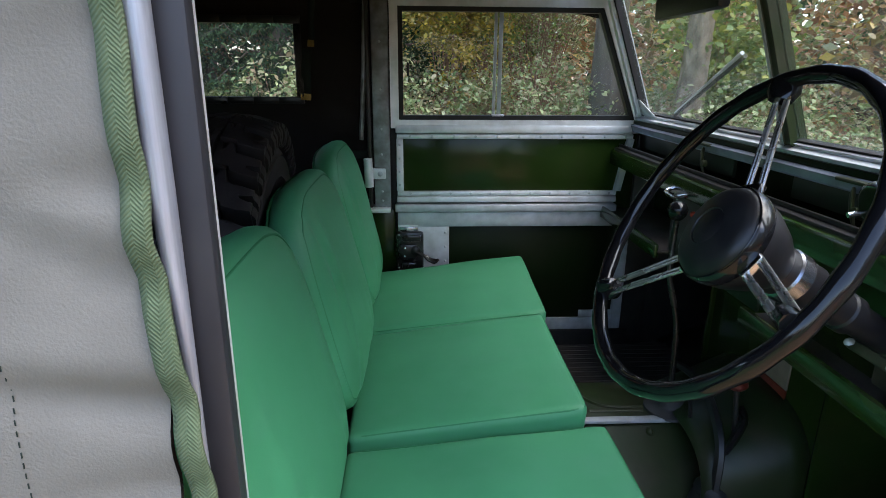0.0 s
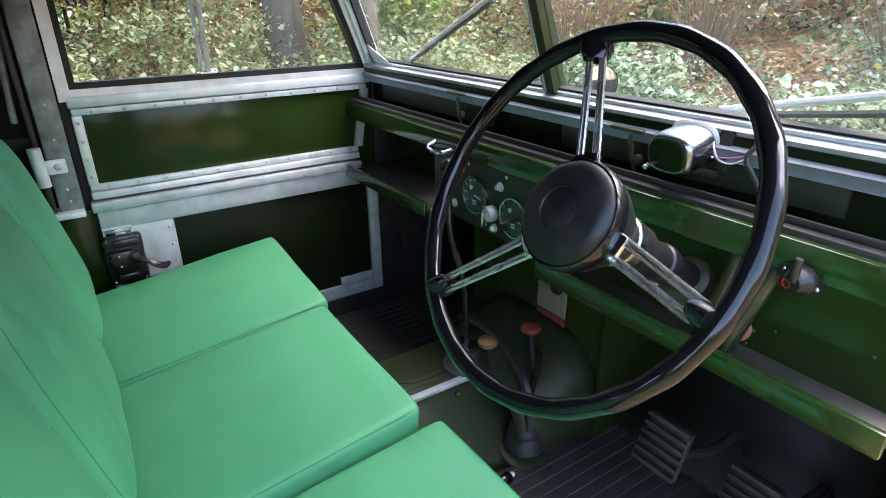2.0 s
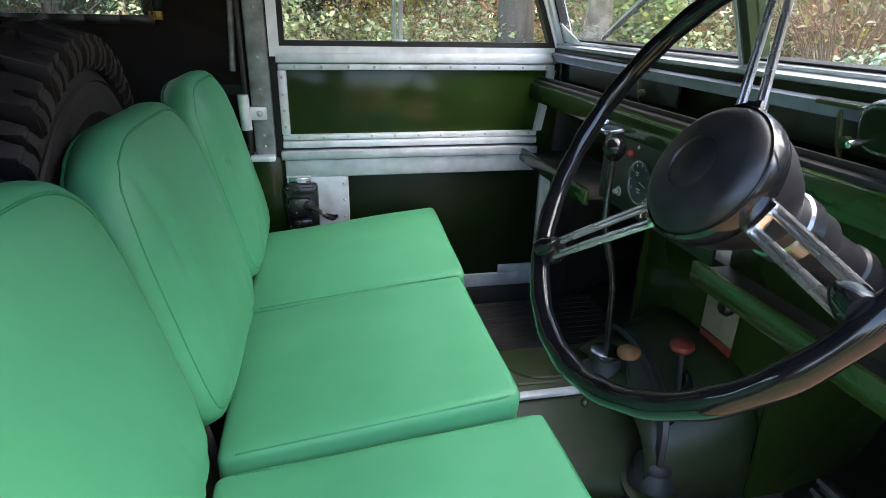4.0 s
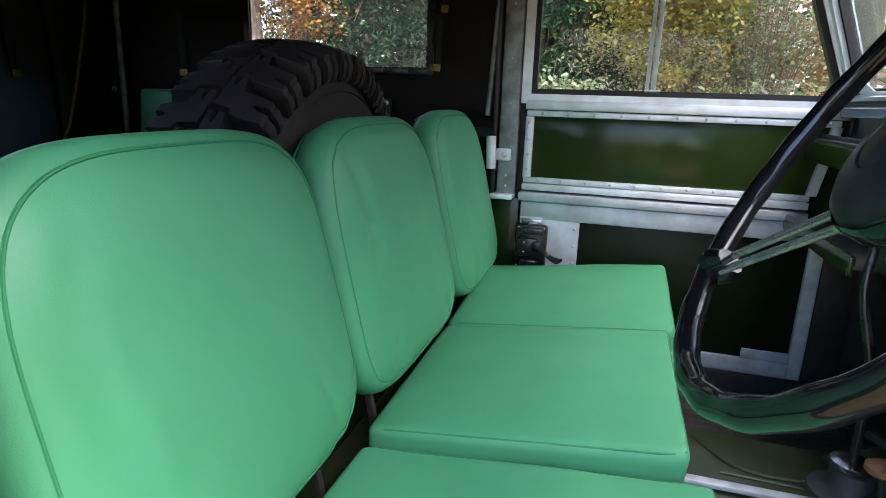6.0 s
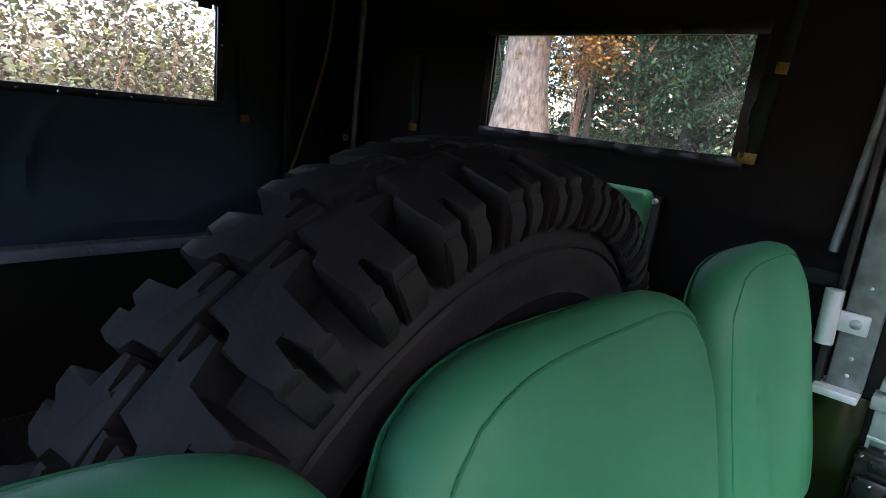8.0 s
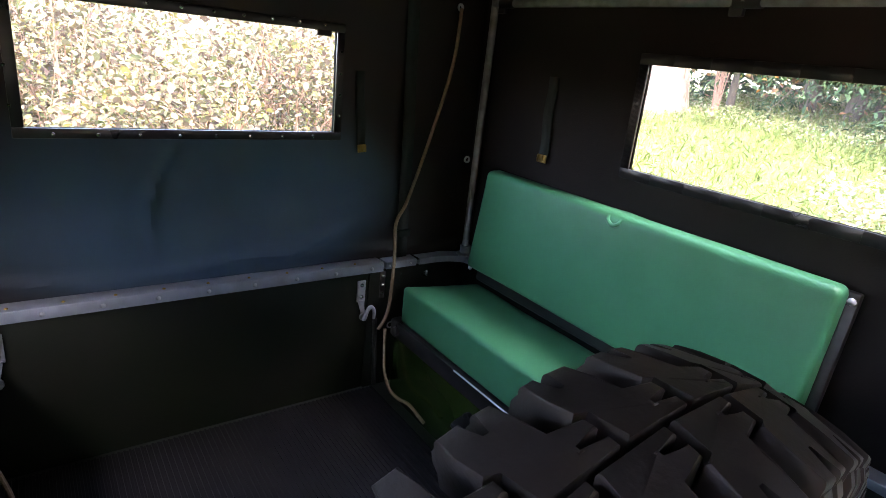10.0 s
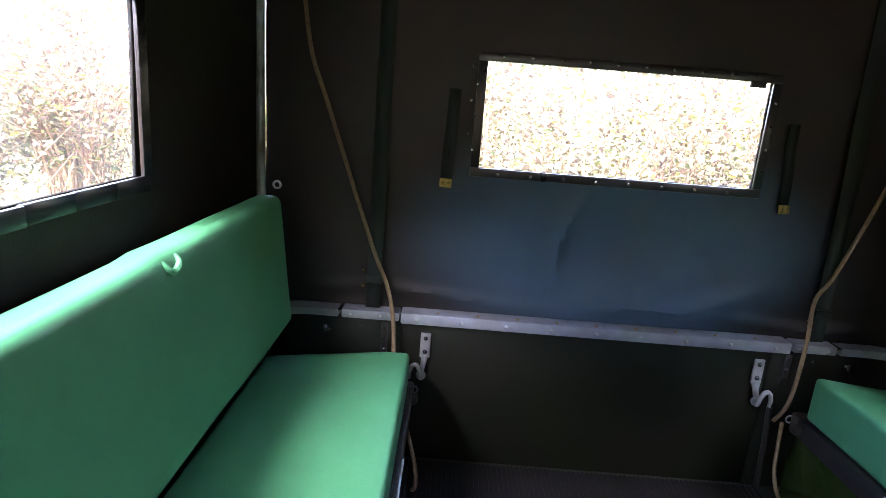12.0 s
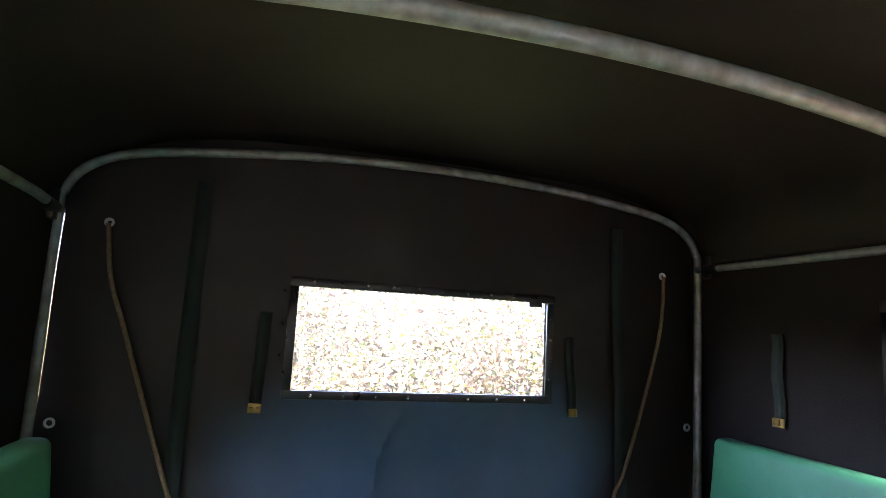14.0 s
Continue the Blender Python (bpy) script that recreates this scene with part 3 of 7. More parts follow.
bm = sheet(span(y0, y1, 10), span(z0, z1, 6), lambda y, z: Vector((X_REAR - 0.001 + 0.0025 * math.sin(8 * y + 3 * z), y, z)))
part("rear_window_pane", bm, CLEAR_VINYL, hood, "clear flexible vinyl window pane", shadow=False)
bm = bmesh.new()
for a, b, c, d in ((y0 - 0.02, y1 + 0.02, z0 - 0.02, z0), (y0 - 0.02, y1 + 0.02, z1, z1 + 0.02), (y0 - 0.02, y0, z0, z1), (y1, y1 + 0.02, z0, z1), (y1 - 0.05, y1 - 0.015, z1 - 0.012, z1 + 0.002)):
    box(bm, X_REAR + 0.003, X_REAR + 0.010, a, b, c, d, 0.002)
part("window_edging", bm, EDGE, hood, "shiny black stitched edging")

# Chrome domes added as glints along the shiny window edging.
rivet_set("staple", [(X_REAR + 0.010, -0.345 + 0.012 * (k % 2), 1.80 - 0.036 * k) for k in range(6)] + [(X_REAR + 0.010, -0.28 + 0.062 * k, z1 + 0.012) for k in range(10)] + [(X_REAR + 0.010, 0.322, 1.62 + 0.05 * k) for k in range(4)] + [(X_REAR + 0.010, -0.27 + 0.075 * k, z0 - 0.012) for k in range(8)], (1, 0, 0), 0.0042, CHROME, hood, "bright dome set as a glint on the edging")

ys = [YC + 0.785 * math.sin(math.pi / 2 * k / 20) for k in range(-20, 21)]
bm = sheet(span(X_REAR, 0.66, 30), ys, lambda x, y: Vector((x, y, roof_z(y) + 0.003 * noise.noise(Vector((x * 3, y * 3, 0))) - (0.0 if x < X_POST else 0.10 * ((x - X_POST) / 0.76) ** 1.5))))
roof = part("ceiling", bm, CANVAS_IN)
tagged(roof, "black-lined canvas roof stretched over steel hoops", "canvas roof", kind="structure")
md = roof.modifiers.new("thickness", "SOLIDIFY")
md.thickness, md.offset = 0.004, 1.0
for s in (1, -1):
    bm = sheet(span(X_POST - 0.05, 0.66, 12), span(0, 1, 3), lambda x, k: Vector((x, YC + s * 0.765, 1.872 - 0.02 * max(0, x) + k * (1.952 - 1.872 - 0.10 * max(0, (x - X_POST) / 0.76) ** 1.5 + 0.02 * max(0, x)))))
    ob = part("hood_cab_side", bm, CANVAS_IN, hood)
    thicken(ob, 0.004, offset=0)
# outer edge of the cloth beside the open doorway
bm = sheet([0, 0.3, 0.7, 1], span(1.19, 1.95, 60), lambda k, z: Vector((-0.137 + 0.0175 * k + 0.019 * min(1.0, max(0.0, (1.57 - z) / 0.20)) + 0.0012 * noise.noise(Vector((0, 0, z * 14))), side_y(-1, z) - 0.0075 + 0.9 * fold(Vector((-0.145, 0, z)), 1), z)))
ob = part("hem_webbing", bm, WEBBING, hood, "woven green webbing hem")
thicken(ob, 0.004, offset=0)
bm = bmesh.new()
for k in range(84):
    z = 1.2 + k * 0.0085
    x = -0.232
    y = side_y(-1, z) - 0.0055 + fold(Vector((x, 0, z)), 1)
    box(bm, x - 0.0004, x + 0.0004, y - 0.0006, y, z, z + 0.0045, 0)
part("stitching", bm, STRAP, hood, "dark green stitching", smooth=False)

# hood frame of steel tube
frame_ob = thing("hood_frame", (-0.9, YC, 1.22), "grey-painted tubular steel hood frame", "hood frame", kind="structure")
TUBE = node_mat("grey_painted_tube", (0.30, 0.33, 0.34), (0.2, 0.22, 0.22), rough=0.42, rough2=0.6, metal=0.4, scale=40, dirt=(0.1, 0.08, 0.06), dirt_scale=25, dirt_amount=0.6)


YH = -0.030            # centre line of the hoops


def hoop_points(x, zbase):
    leg = [(0.766, zbase), (0.768, 1.6), (0.770, 1.93), (0.764, 1.972), (0.736, 2.018), (0.672, 2.055), (0.55, 2.079), (0.30, 2.105)]
    return [(x, YH - w, z) for w, z in leg] + [(x, YH, 2.115)] + [(x, YH + w, z) for w, z in reversed(leg)]


bm = tube(bmesh.new(), hoop_points(-1.43, 1.225), 0.0102, 12, steps=5)
part("rear_hoop", bm, TUBE, frame_ob)
pts = [p for p in hoop_points(-0.740, 1.9) if p[2] > 1.92]
bm = tube(bmesh.new(), pts, 0.0160, 14, steps=6)
part("roof_bow", bm, TUBE, frame_ob)
for s in (-1, 1):
    bm = tube(bmesh.new(), [(-1.43, YH + s * 0.767, 1.930), (-1.30, YH + s * 0.767, 1.930 if s > 0 else 1.939), (-0.9, YH + s * 0.767, 1.930 if s > 0 else 1.942), (-0.08, YH + s * 0.767, 1.930 if s > 0 else 1.942)], 0.0098, 10)
    part("side_rail", bm, TUBE, frame_ob)
    for x in (-1.40, -0.76):
        bm = rod(bmesh.new(), (x, YH + s * 0.767, 1.930), (x + 0.05, YH + s * 0.767, 1.930), 0.0125)
        box(bm, x - 0.006, x + 0.02, YH + s * 0.767 - 0.006, YH + s * 0.767 + 0.006, 1.905, 1.965, 0.002)
        part("tube_joint", bm, BLACK_IRON, frame_ob, "dark joint socket")
    bm = lathe(bmesh.new(), [(0.026, 0), (0.026, 0.004), (0.016, 0.008), (0.016, 0.03)], (-1.43, YH + s * 0.767, 1.224), n=14)
    part("post_foot", bm, TUBE, frame_ob)

# tub: floor, sides, wheel boxes
bm = bbox(-1.47, -0.17, -0.765, 0.745, 0.76, FLOOR_REAR, 0.003)
floor_rear = part("floor", bm, BLACK_GREEN)
tagged(floor_rear, "dark load-bed floor of the vehicle", "floor", kind="structure")
bm = corrugated(-1.44, -0.2, -0.485, 0.455, FLOOR_REAR + 0.005, 0.012, 0.003)
solo("floor_mat", bm, MAT_RUBBER, "ribbed black rubber mat on the load-bed floor", "floor mat", smooth=False)
TUB = node_mat("black_green_tub_paint", (0.0046, 0.0068, 0.0030), (0.0031, 0.0050, 0.0023), rough=0.36, rough2=0.5, spec=0.35, scale=9, dirt=(0.0085, 0.0080, 0.0060), dirt_scale=6, dirt_amount=0.5)
for s in (1, -1):
    y = YC + s * 0.765
    w = part("wall_left" if s > 0 else "wall_right", bbox(-1.47, -0.03 if s > 0 else -0.12, min(y, y + s * 0.03), max(y, y + s * 0.03), 0.72, 1.205, 0.004), TUB)
    tagged(w, "dark green inner side of the load bed", "bodyside", kind="structure")
    yi = 0.488 if s > 0 else -0.443
    w = part("wheel_box", bbox(-1.40, -0.42, min(yi, y), max(yi, y), FLOOR_REAR - 0.02, 1.045, 0.006), PAINT)
    tagged(w, "olive green painted steel wheel box", "wheel box", kind="structure")
    # capping along the side with a rounded corner towards the tailgate
    cap = thing("side_capping", (-0.8, y, 1.205), "grey metal capping strip along the top of the load bed", "capping", group="bed cappings", kind="structure")
    part("strip", bbox(-1.37, -0.12, y - 0.022, y + 0.022, 1.206, 1.224, 0.003), CAPPING, cap)
    bm = bmesh.new()
    pts = [Vector((-1.37, y, 1.215)), Vector((-1.42, y - s * 0.006, 1.215)), Vector((-1.452, y - s * 0.05, 1.215)), Vector((-1.462, y - s * 0.10, 1.215)), Vector((-1.462, YC + s * 0.60, 1.215))]
    for a, b in zip(spline(pts, 6), spline(pts, 6)[1:]):
        d = (b - a).normalized()
        nrm = Vector((-d.y, d.x, 0)) * 0.022
        q = [bm.verts.new(p + o + Vector((0, 0, h))) for h in (-0.009, 0.009) for p, o in ((a, nrm), (b, nrm), (b, -nrm), (a, -nrm))]
        for ix in ((0, 1, 2, 3), (4, 5, 6, 7), (0, 1, 5, 4), (2, 3, 7, 6)):
            bm.faces.new([q[i] for i in ix])
    bmesh.ops.remove_doubles(bm, verts=bm.verts[:], dist=0.004)
    part("corner_strip", bm, CAPPING, cap)
    part("end_strip", bbox(-1.484, -1.44, min(s * 0.472, YC + s * 0.592), max(s * 0.472, YC + s * 0.592), 1.204, 1.226, 0.004), CAPPING, cap)
    rivet_set("rivet", [(-1.439, YC + s * q, 1.215) for q in (0.50, 0.57)], (1, 0, 0), 0.004, GALV, cap)
    rivet_set("rivet", [(-1.47 + 0.1 * k, y - s * 0.022, 1.215) for k in range(2, 13)], (0, -s, 0), 0.004, GALV, cap)
    # body corner under the capping
    yq = sorted((YC + s * 0.446, YC + s * 0.765))
    w = part("wall_corner", bbox(-1.4765, -1.453, yq[0], yq[1], 0.72, 1.205, 0.004), TUB)
    tagged(w, "dark rear corner panel of the load bed", "body panel", kind="structure")

tailgate = thing("tailgate", (-1.46, YC, 0.8), "dark green tailgate with a grey riveted cap strip", "tailgate", kind="structure")
part("panel", bbox(-1.480, -1.459, -0.472, 0.468, 0.80, 1.205, 0.003), TUB, tailgate)
part("cap_strip", bbox(-1.486, -1.438, -0.468, 0.464, 1.200, 1.228, 0.004), CAPPING, tailgate, "grey cap strip")
rivet_set("rivet", [(-1.438, -0.43 + 0.107 * k, 1.213) for k in range(9)], (1, 0, 0), 0.0055, HOOK_STEEL, tailgate)
rivet_set("rivet", [(-1.452, -0.38 + 0.095 * k, 1.228) for k in range(9)], (0, 0, 1), 0.004, BRASS, tailgate)
for s in (-1, 1):
    y = s * 0.405
    h = thing("tailgate_hook", (-1.455, y, 1.05), "galvanised strap plate with a hook on the tailgate", "hook", group="tailgate hooks")
    bm = rounded_block(bmesh.new(), (-1.457, y - 0.0125, 1.112), (-1.450, y + 0.0125, 1.176), 0.0028, n=4)
    part("plate", bm, HOOK_STEEL, h)
    rivet_set("screw", [(-1.450, y, 1.163), (-1.450, y, 1.128)], (1, 0, 0), 0.0062, DARK_CHROME, h)
    bm = tube(bmesh.new(), [(-1.452, y, 1.118), (-1.449, y + 0.002 * s, 1.098), (-1.445, y + 0.005 * s, 1.080)], [0.011, 0.0075, 0.0065], 10, steps=4, flat=0.6)
    lathe(bm, [(0.0045, -0.004), (0.0115, -0.004), (0.0125, 0), (0.0115, 0.004), (0.0045, 0.004)], (-1.443, y + 0.006 * s, 1.070), (1, 0, 0), 14, cap=False)
    part("eye", bm, HOOK_STEEL, h)
    c = 0.031 * s
    bm = tube(bmesh.new(), [(-1.446, y + 0.006 * s, 1.062), (-1.436, y + 0.20 * c, 1.066), (-1.432, y + 0.30 * c, 1.086), (-1.431, y + 0.58 * c, 1.101), (-1.431, y + 0.92 * c, 1.097), (-1.432, y + 1.10 * c, 1.080), (-1.434, y + 1.10 * c, 1.063)], [0.0055, 0.0058, 0.0058, 0.0056, 0.0054, 0.005, 0.004], 10, steps=6)
    part("hook", bm, HOOK_STEEL, h)
    stay = tube(bmesh.new(), [(-1.447, y + 0.045 * s, 1.055), (-1.446, y + 0.052 * s, 0.95), (-1.446, y + 0.057 * s, FLOOR_REAR + 0.006)], 0.007, 8, steps=3)
    solo("tailgate_stay", stay, BLACK_IRON, "thin black rod standing in the rear corner of the bed", "rod", group="tailgate stays")

# bulkhead between cab and bed, seat box
bm = bbox(-0.185, -0.165, -0.745, 0.725, 0.72, 1.12, 0.004)
w = part("wall_bulkhead", bm, TUB)
tagged(w, "low steel partition behind the front seats", "bulkhead", kind="structure")
bm = bbox(-0.165, 0.36, -0.70, 0.68, 0.70, 0.928, 0.01)
w = part("seat_box", bm, PAINT_DULL)
tagged(w, "green painted steel seat box under the cushions", "seat box", kind="structure")
part("seat_ledge", bbox(0.352, 0.366, 0.03, 0.665, 0.905, 0.920, 0.003), GALV, w)
bm = bmesh.new()
box(bm, -0.15, 0.95, -0.735, 0.735, 0.69, FLOOR_CAB - 0.004, 0.004)
w = part("floor_cab", bm, BLACK_IRON)
tagged(w, "black cab floor", "floor", kind="structure")
for s0, s1 in ((-0.72, -0.14), (0.22, 0.70)):
    bm = corrugated(0.36, 0.95, s0, s1, FLOOR_CAB + 0.004, 0.03, 0.002)
    solo("cab_floor_mat", bm, CAB_MAT, "black ribbed rubber footwell mat on the cab floor", "floor mat", smooth=False)

# front bulkhead with two footwells and the gearbox cover
bulk = thing("bulkhead", (0.9, YC, 0.7), "deep green painted steel bulkhead with open parcel shelves", "bulkhead", kind="structure")
part("centre_panel", bbox(0.872, 0.892, -0.19, 0.30, 0.70, 1.23, 0.004), PAINT, bulk)
for a, b in ((-0.775, -0.19), (0.30, 0.74)):
    bm = sheet([a, b], [0, 1, 2, 3], lambda y, k: Vector(([0.93, 1.10, 1.17, 1.17][int(k)], y, [FLOOR_CAB, 0.80, 0.98, 1.24][int(k)])))
    ob = part("toe_board", bm, CAB_MAT if a < 0 else BLACK_IRON, bulk)
    thicken(ob, 0.01, offset=1)
part("footwell_side", bbox(0.86, 1.19, -0.192, -0.178, 0.70, 1.24, 0.003), PAINT, bulk)
part("footwell_side", bbox(0.86, 1.19, 0.288, 0.302, 0.70, 1.24, 0.003), PAINT, bulk)
for a, b in ((-0.755, -0.16), (0.245, 0.735)):
    part("shelf_floor", bbox(0.672, 0.862, a, b, 1.226, 1.234, 0.001), WORN_SHELF, bulk, "worn bare-brown shelf floor")
    part("shelf_lip", bbox(0.664, 0.676, a, b, 1.212, 1.25, 0.004), RAIL_PAINT, bulk)
    part("shelf_back", bbox(0.734 if a < 0 else 0.852, 0.868, a, b, 1.232, 1.425, 0.003), PAINT, bulk)
part("shelf_floor", bbox(0.73, 0.862, -0.16, 0.245, 1.226, 1.234, 0.001), SHADED_DARK_PAINT, bulk)
part("under_shelf", bbox(0.85, 1.19, -0.775, 0.74, 1.20, 1.228, 0.003), BLACK_IRON, bulk)
part("dash_rail", bbox(0.688, 0.712, -0.755, 0.735, 1.386, 1.434, 0.006), RAIL_PAINT, bulk, "rolled green top rail")
bm = bmesh.new()
box(bm, 0.700, 0.742, -0.75, 0.735, 1.430, 1.442, 0.003)
box(bm, 0.715, 0.722, -0.75, 0.735, 1.442, 1.452, 0.002)
part("dash_ledge", bm, BLACK_IRON, bulk)
# The dark of recess, scuttle and ledge is put into their paint.
part("vent_recess", bbox(0.78, 0.80, -0.75, 0.735, 1.42, 1.53, 0.002), SHADED_DARK_PAINT, bulk, "recess under the windscreen in darkened paint")
part("scuttle", bbox(0.74, 0.86, -0.75, 0.735, 1.40, 1.43, 0.002), SHADED_DARK_PAINT, bulk)
part("screen_ledge", bbox(0.748, 0.80, -0.72, 0.715, 1.516, 1.530, 0.004), SHADED_DARK_PAINT, bulk)
for a, b in ((0.09, 0.60), (-0.62, -0.12)):
    part("vent_flap", bbox(0.752, 0.762, a, b, 1.452, 1.512, 0.003), BLACK_GREEN, bulk, "dark ventilator flap")
for s in (-1, 1):
    yq = sorted((YC + s * 0.756, YC + s * 0.735))
    yo = sorted((YC + s * 0.757, YC + s * 0.772))
    part("footwell_outer", bbox(0.79, 1.19, yo[0], yo[1], 0.68, 1.45, 0.003), BLACK_IRON, bulk)
    part("door_pillar", bbox(0.775, 0.86, yq[0], yq[1], 0.72, 1.53, 0.004), BLACK_IRON, bulk)

tun = thing("gearbox_cover", (0.65, 0.05, 0.72), "green steel gearbox cover between the footwells", "gearbox cover", kind="structure")


def arch(x0, x1, h0, h1, yl, yr, n=16):
    """A barrel-shaped cover that rises towards the bulkhead."""
    def f(x, k):
        a = math.pi * k / n
        q = (x - x0) / (x1 - x0)
        h = h0 + (h1 - h0) * q
        c, w = (yl + yr) / 2, (yr - yl) / 2 * (0.85 + 0.15 * q)
        e = 0.6
        cy, cz = math.cos(a), math.sin(a)
        return Vector((x, c - w * math.copysign(abs(cy) ** e, cy), 0.72 + (h - 0.72) * abs(cz) ** e))
    return sheet(span(x0, x1, 6), list(range(n + 1)), f)


bm = bmesh.new()
box(bm, 0.355, 0.70, 0.02, 0.20, 0.72, 0.88, 0.006)
part("top_panel", bm, PAINT_DULL, tun)
bm = sheet(span(0.355, 0.86, 8), [0, 1, 2, 3], lambda x, k: Vector((x, [0.024, 0.014, -0.10, -0.135][int(k)], [0.874, 0.862, 0.758, FLOOR_CAB][int(k)])))
ob = part("side_panel", bm, PAINT_DULL, tun)
thicken(ob, 0.004, offset=0)
part("edge_strip", bbox(0.372, 0.66, 0.010, 0.030, 0.876, 0.886, 0.003), GALV, tun, "bright edge strip")
ob = part("bell_cover", arch(0.66, 0.872, 0.895, 0.985, -0.185, 0.27), PAINT_DULL, tun)
thicken(ob, 0.004, offset=0)
bm = bmesh.new()
tube(bm, [(0.44, 0.17, 0.881), (0.50, 0.085, 0.881), (0.60, 0.075, 0.881), (0.62, 0.09, 0.881)], 0.004, 6, steps=6)
tube(bm, [(0.47, 0.06, 0.881), (0.60, 0.055, 0.881)], 0.004, 6)
part("pressed_rib", bm, PAINT_DULL, tun)
rivet_set("bolt", [(0.60, 0.004, 0.858), (0.708, -0.012, 0.842), (0.70, -0.09, 0.771)], (0, -0.7, 0.7), 0.010, PAINT_DULL, tun, "green painted bolt head")
bm = tube(bmesh.new(), [(0.685, -0.15, 0.80), (0.70, -0.12, 0.905), (0.72, -0.02, 0.955), (0.73, 0.09, 0.96), (0.74, 0.2, 0.93)], 0.007, 6, steps=5, flat=1.6)
part("cover_flange", bm, BLACK_IRON, tun)

# windscreen
SLOPE = 0.36


def on_screen(y, v, w=0.0):
    """A place on the raked windscreen: y across, v metres up from its foot, w towards the cab."""
    k = math.hypot(1, SLOPE)
    return Vector((0.778 - SLOPE * v / k - w / k, y, 1.532 + v / k - SLOPE * w / k))


def screen_bar(y0, y1, v0, v1, w0, w1, bevel=0.003):
    bm = bbox(0, 1, 0, 1, 0, 1, 0)
    for v in bm.verts:
        v.co = on_screen(y0 + v.co.y * (y1 - y0), v0 + v.co.z * (v1 - v0), w0 + v.co.x * (w1 - w0))
    bmesh.ops.bevel(bm, geom=bm.edges[:], offset=bevel, segments=2, profile=0.5, affect="EDGES")
    return bm


ws = thing("windscreen", (0.78, YC, 1.53), "two-pane flat windscreen in a bright metal frame", "windscreen", kind="structure")
part("bottom_rail", screen_bar(-0.715, 0.695, -0.002, 0.016, -0.012, 0.024), GALV, ws)
part("rail_bead", screen_bar(-0.712, 0.692, 0.0165, 0.0225, -0.008, 0.010, 0.002), ALU, ws)
part("bottom_seal", screen_bar(-0.69, 0.67, 0.023, 0.027, -0.006, 0.005, 0.001), SEAL, ws)
part("lower_rail", screen_bar(-0.715, 0.695, -0.024, -0.004, -0.016, 0.042), CAPPING, ws)
part("top_rail", screen_bar(-0.715, 0.695, 0.395, 0.435, -0.012, 0.022), BLACK_IRON, ws)
part("centre_strut", screen_bar(-0.092, -0.070, 0.020, 0.395, -0.012, 0.014), PAINT_DULL, ws)
part("strut_lip", screen_bar(-0.070, -0.064, 0.020, 0.395, -0.006, 0.018, 0.002), GALV, ws)
for a, b in ((0.668, 0.695), (-0.715, -0.688)):
    part("pillar", screen_bar(a, b, 0.02, 0.395, -0.012, 0.022), ALU, ws)
    part("pillar_seal", screen_bar(*sorted((a if a > 0 else b, (a - 0.010) if a > 0 else (b + 0.010))), 0.02, 0.395, -0.006, 0.012, 0.002), SEAL, ws)
for a, b in ((-0.69, -0.092), (-0.070, 0.668)):
    part("pane", screen_bar(a, b, 0.02, 0.395, -0.002, 0.002, 0.0005), SCREEN_GLASS, ws, "glass pane", shadow=False)
bm = bmesh.new()
tri = [on_screen(0.667, 0.022, 0.012), on_screen(0.667, 0.075, 0.012), on_screen(0.56, 0.022, 0.012)]
vs = [bm.verts.new(p) for p in tri]
bm.faces.new(vs)
ob = part("corner_gusset", bm, ALU, ws)
thicken(ob, 0.003, offset=0)
rivet_set("screw", [on_screen(-0.66 + 0.12 * k, 0.008, 0.022) for k in range(12)], (-1, 0, -0.35), 0.004, GALV, ws)
bm = bmesh.new()
box(bm, 0.602, 0.63, -0.04, 0.26, 1.79, 1.85, 0.01)
solo("rear_view_mirror", bm, BLACK_PLASTIC, "black interior mirror hanging at the top of the windscreen", "mirror")
w = part("bonnet", bbox(0.87, 1.95, -0.46, 0.44, 1.24, 1.30, 0.03), PAINT)
tagged(w, "bronze green bonnet ahead of the windscreen", "bonnet", kind="structure")

# left door: lower half, and a door top with sliding windows
YD = 0.71
door = thing("door_1", (0.4, YD, 0.8), "closed door with green panels and bright riveted frames", "vehicle door", kind="structure")


def dbox(name, x0, x1, z0, z1, y_in, y_out, mat_, bevel=0.003, label=""):
    return part(name, bbox(x0, x1, y_in, y_out, z0, z1, bevel), mat_, door, label)


dbox("upper_panel", 0.0, 0.745, 1.285, 1.475, 0.722, 0.732, PAINT, 0.001, "glossy green panel")
dbox("frame_top", -0.012, 0.755, 1.468, 1.484, 0.708, 0.74, ALU)
dbox("sill_strip", -0.016, 0.770, 1.486, 1.512, 0.702, 0.74, ALU, 0.004)
dbox("frame_bottom", -0.012, 0.715, 1.283, 1.298, 0.708, 0.74, ALU)
dbox("frame_lower_edge", -0.014, 0.715, 1.262, 1.281, 0.703, 0.74, ALU)
dbox("frame_rear", -0.014, 0.008, 1.298, 1.468, 0.706, 0.74, ALU)
bm = bbox(0, 1, 0.706, 0.74, 0, 1, 0)
for v in bm.verts:
    z = 1.298 + v.co.z * 0.17
    v.co.x = (0.706 if v.co.x < 0.5 else 0.728) + 0.03 * v.co.z
    v.co.z = z
part("frame_front", bm, ALU, door, smooth=False)
spots = along((0.03, 0.708, 1.476), (0.73, 0.708, 1.476), 11) + along((0.03, 0.708, 1.291), (0.69, 0.708, 1.291), 11) + along((-0.003, 0.706, 1.32), (-0.003, 0.706, 1.45), 4)
rivet_set("rivet", spots, (0, -1, 0), 0.0042, GALV, door)
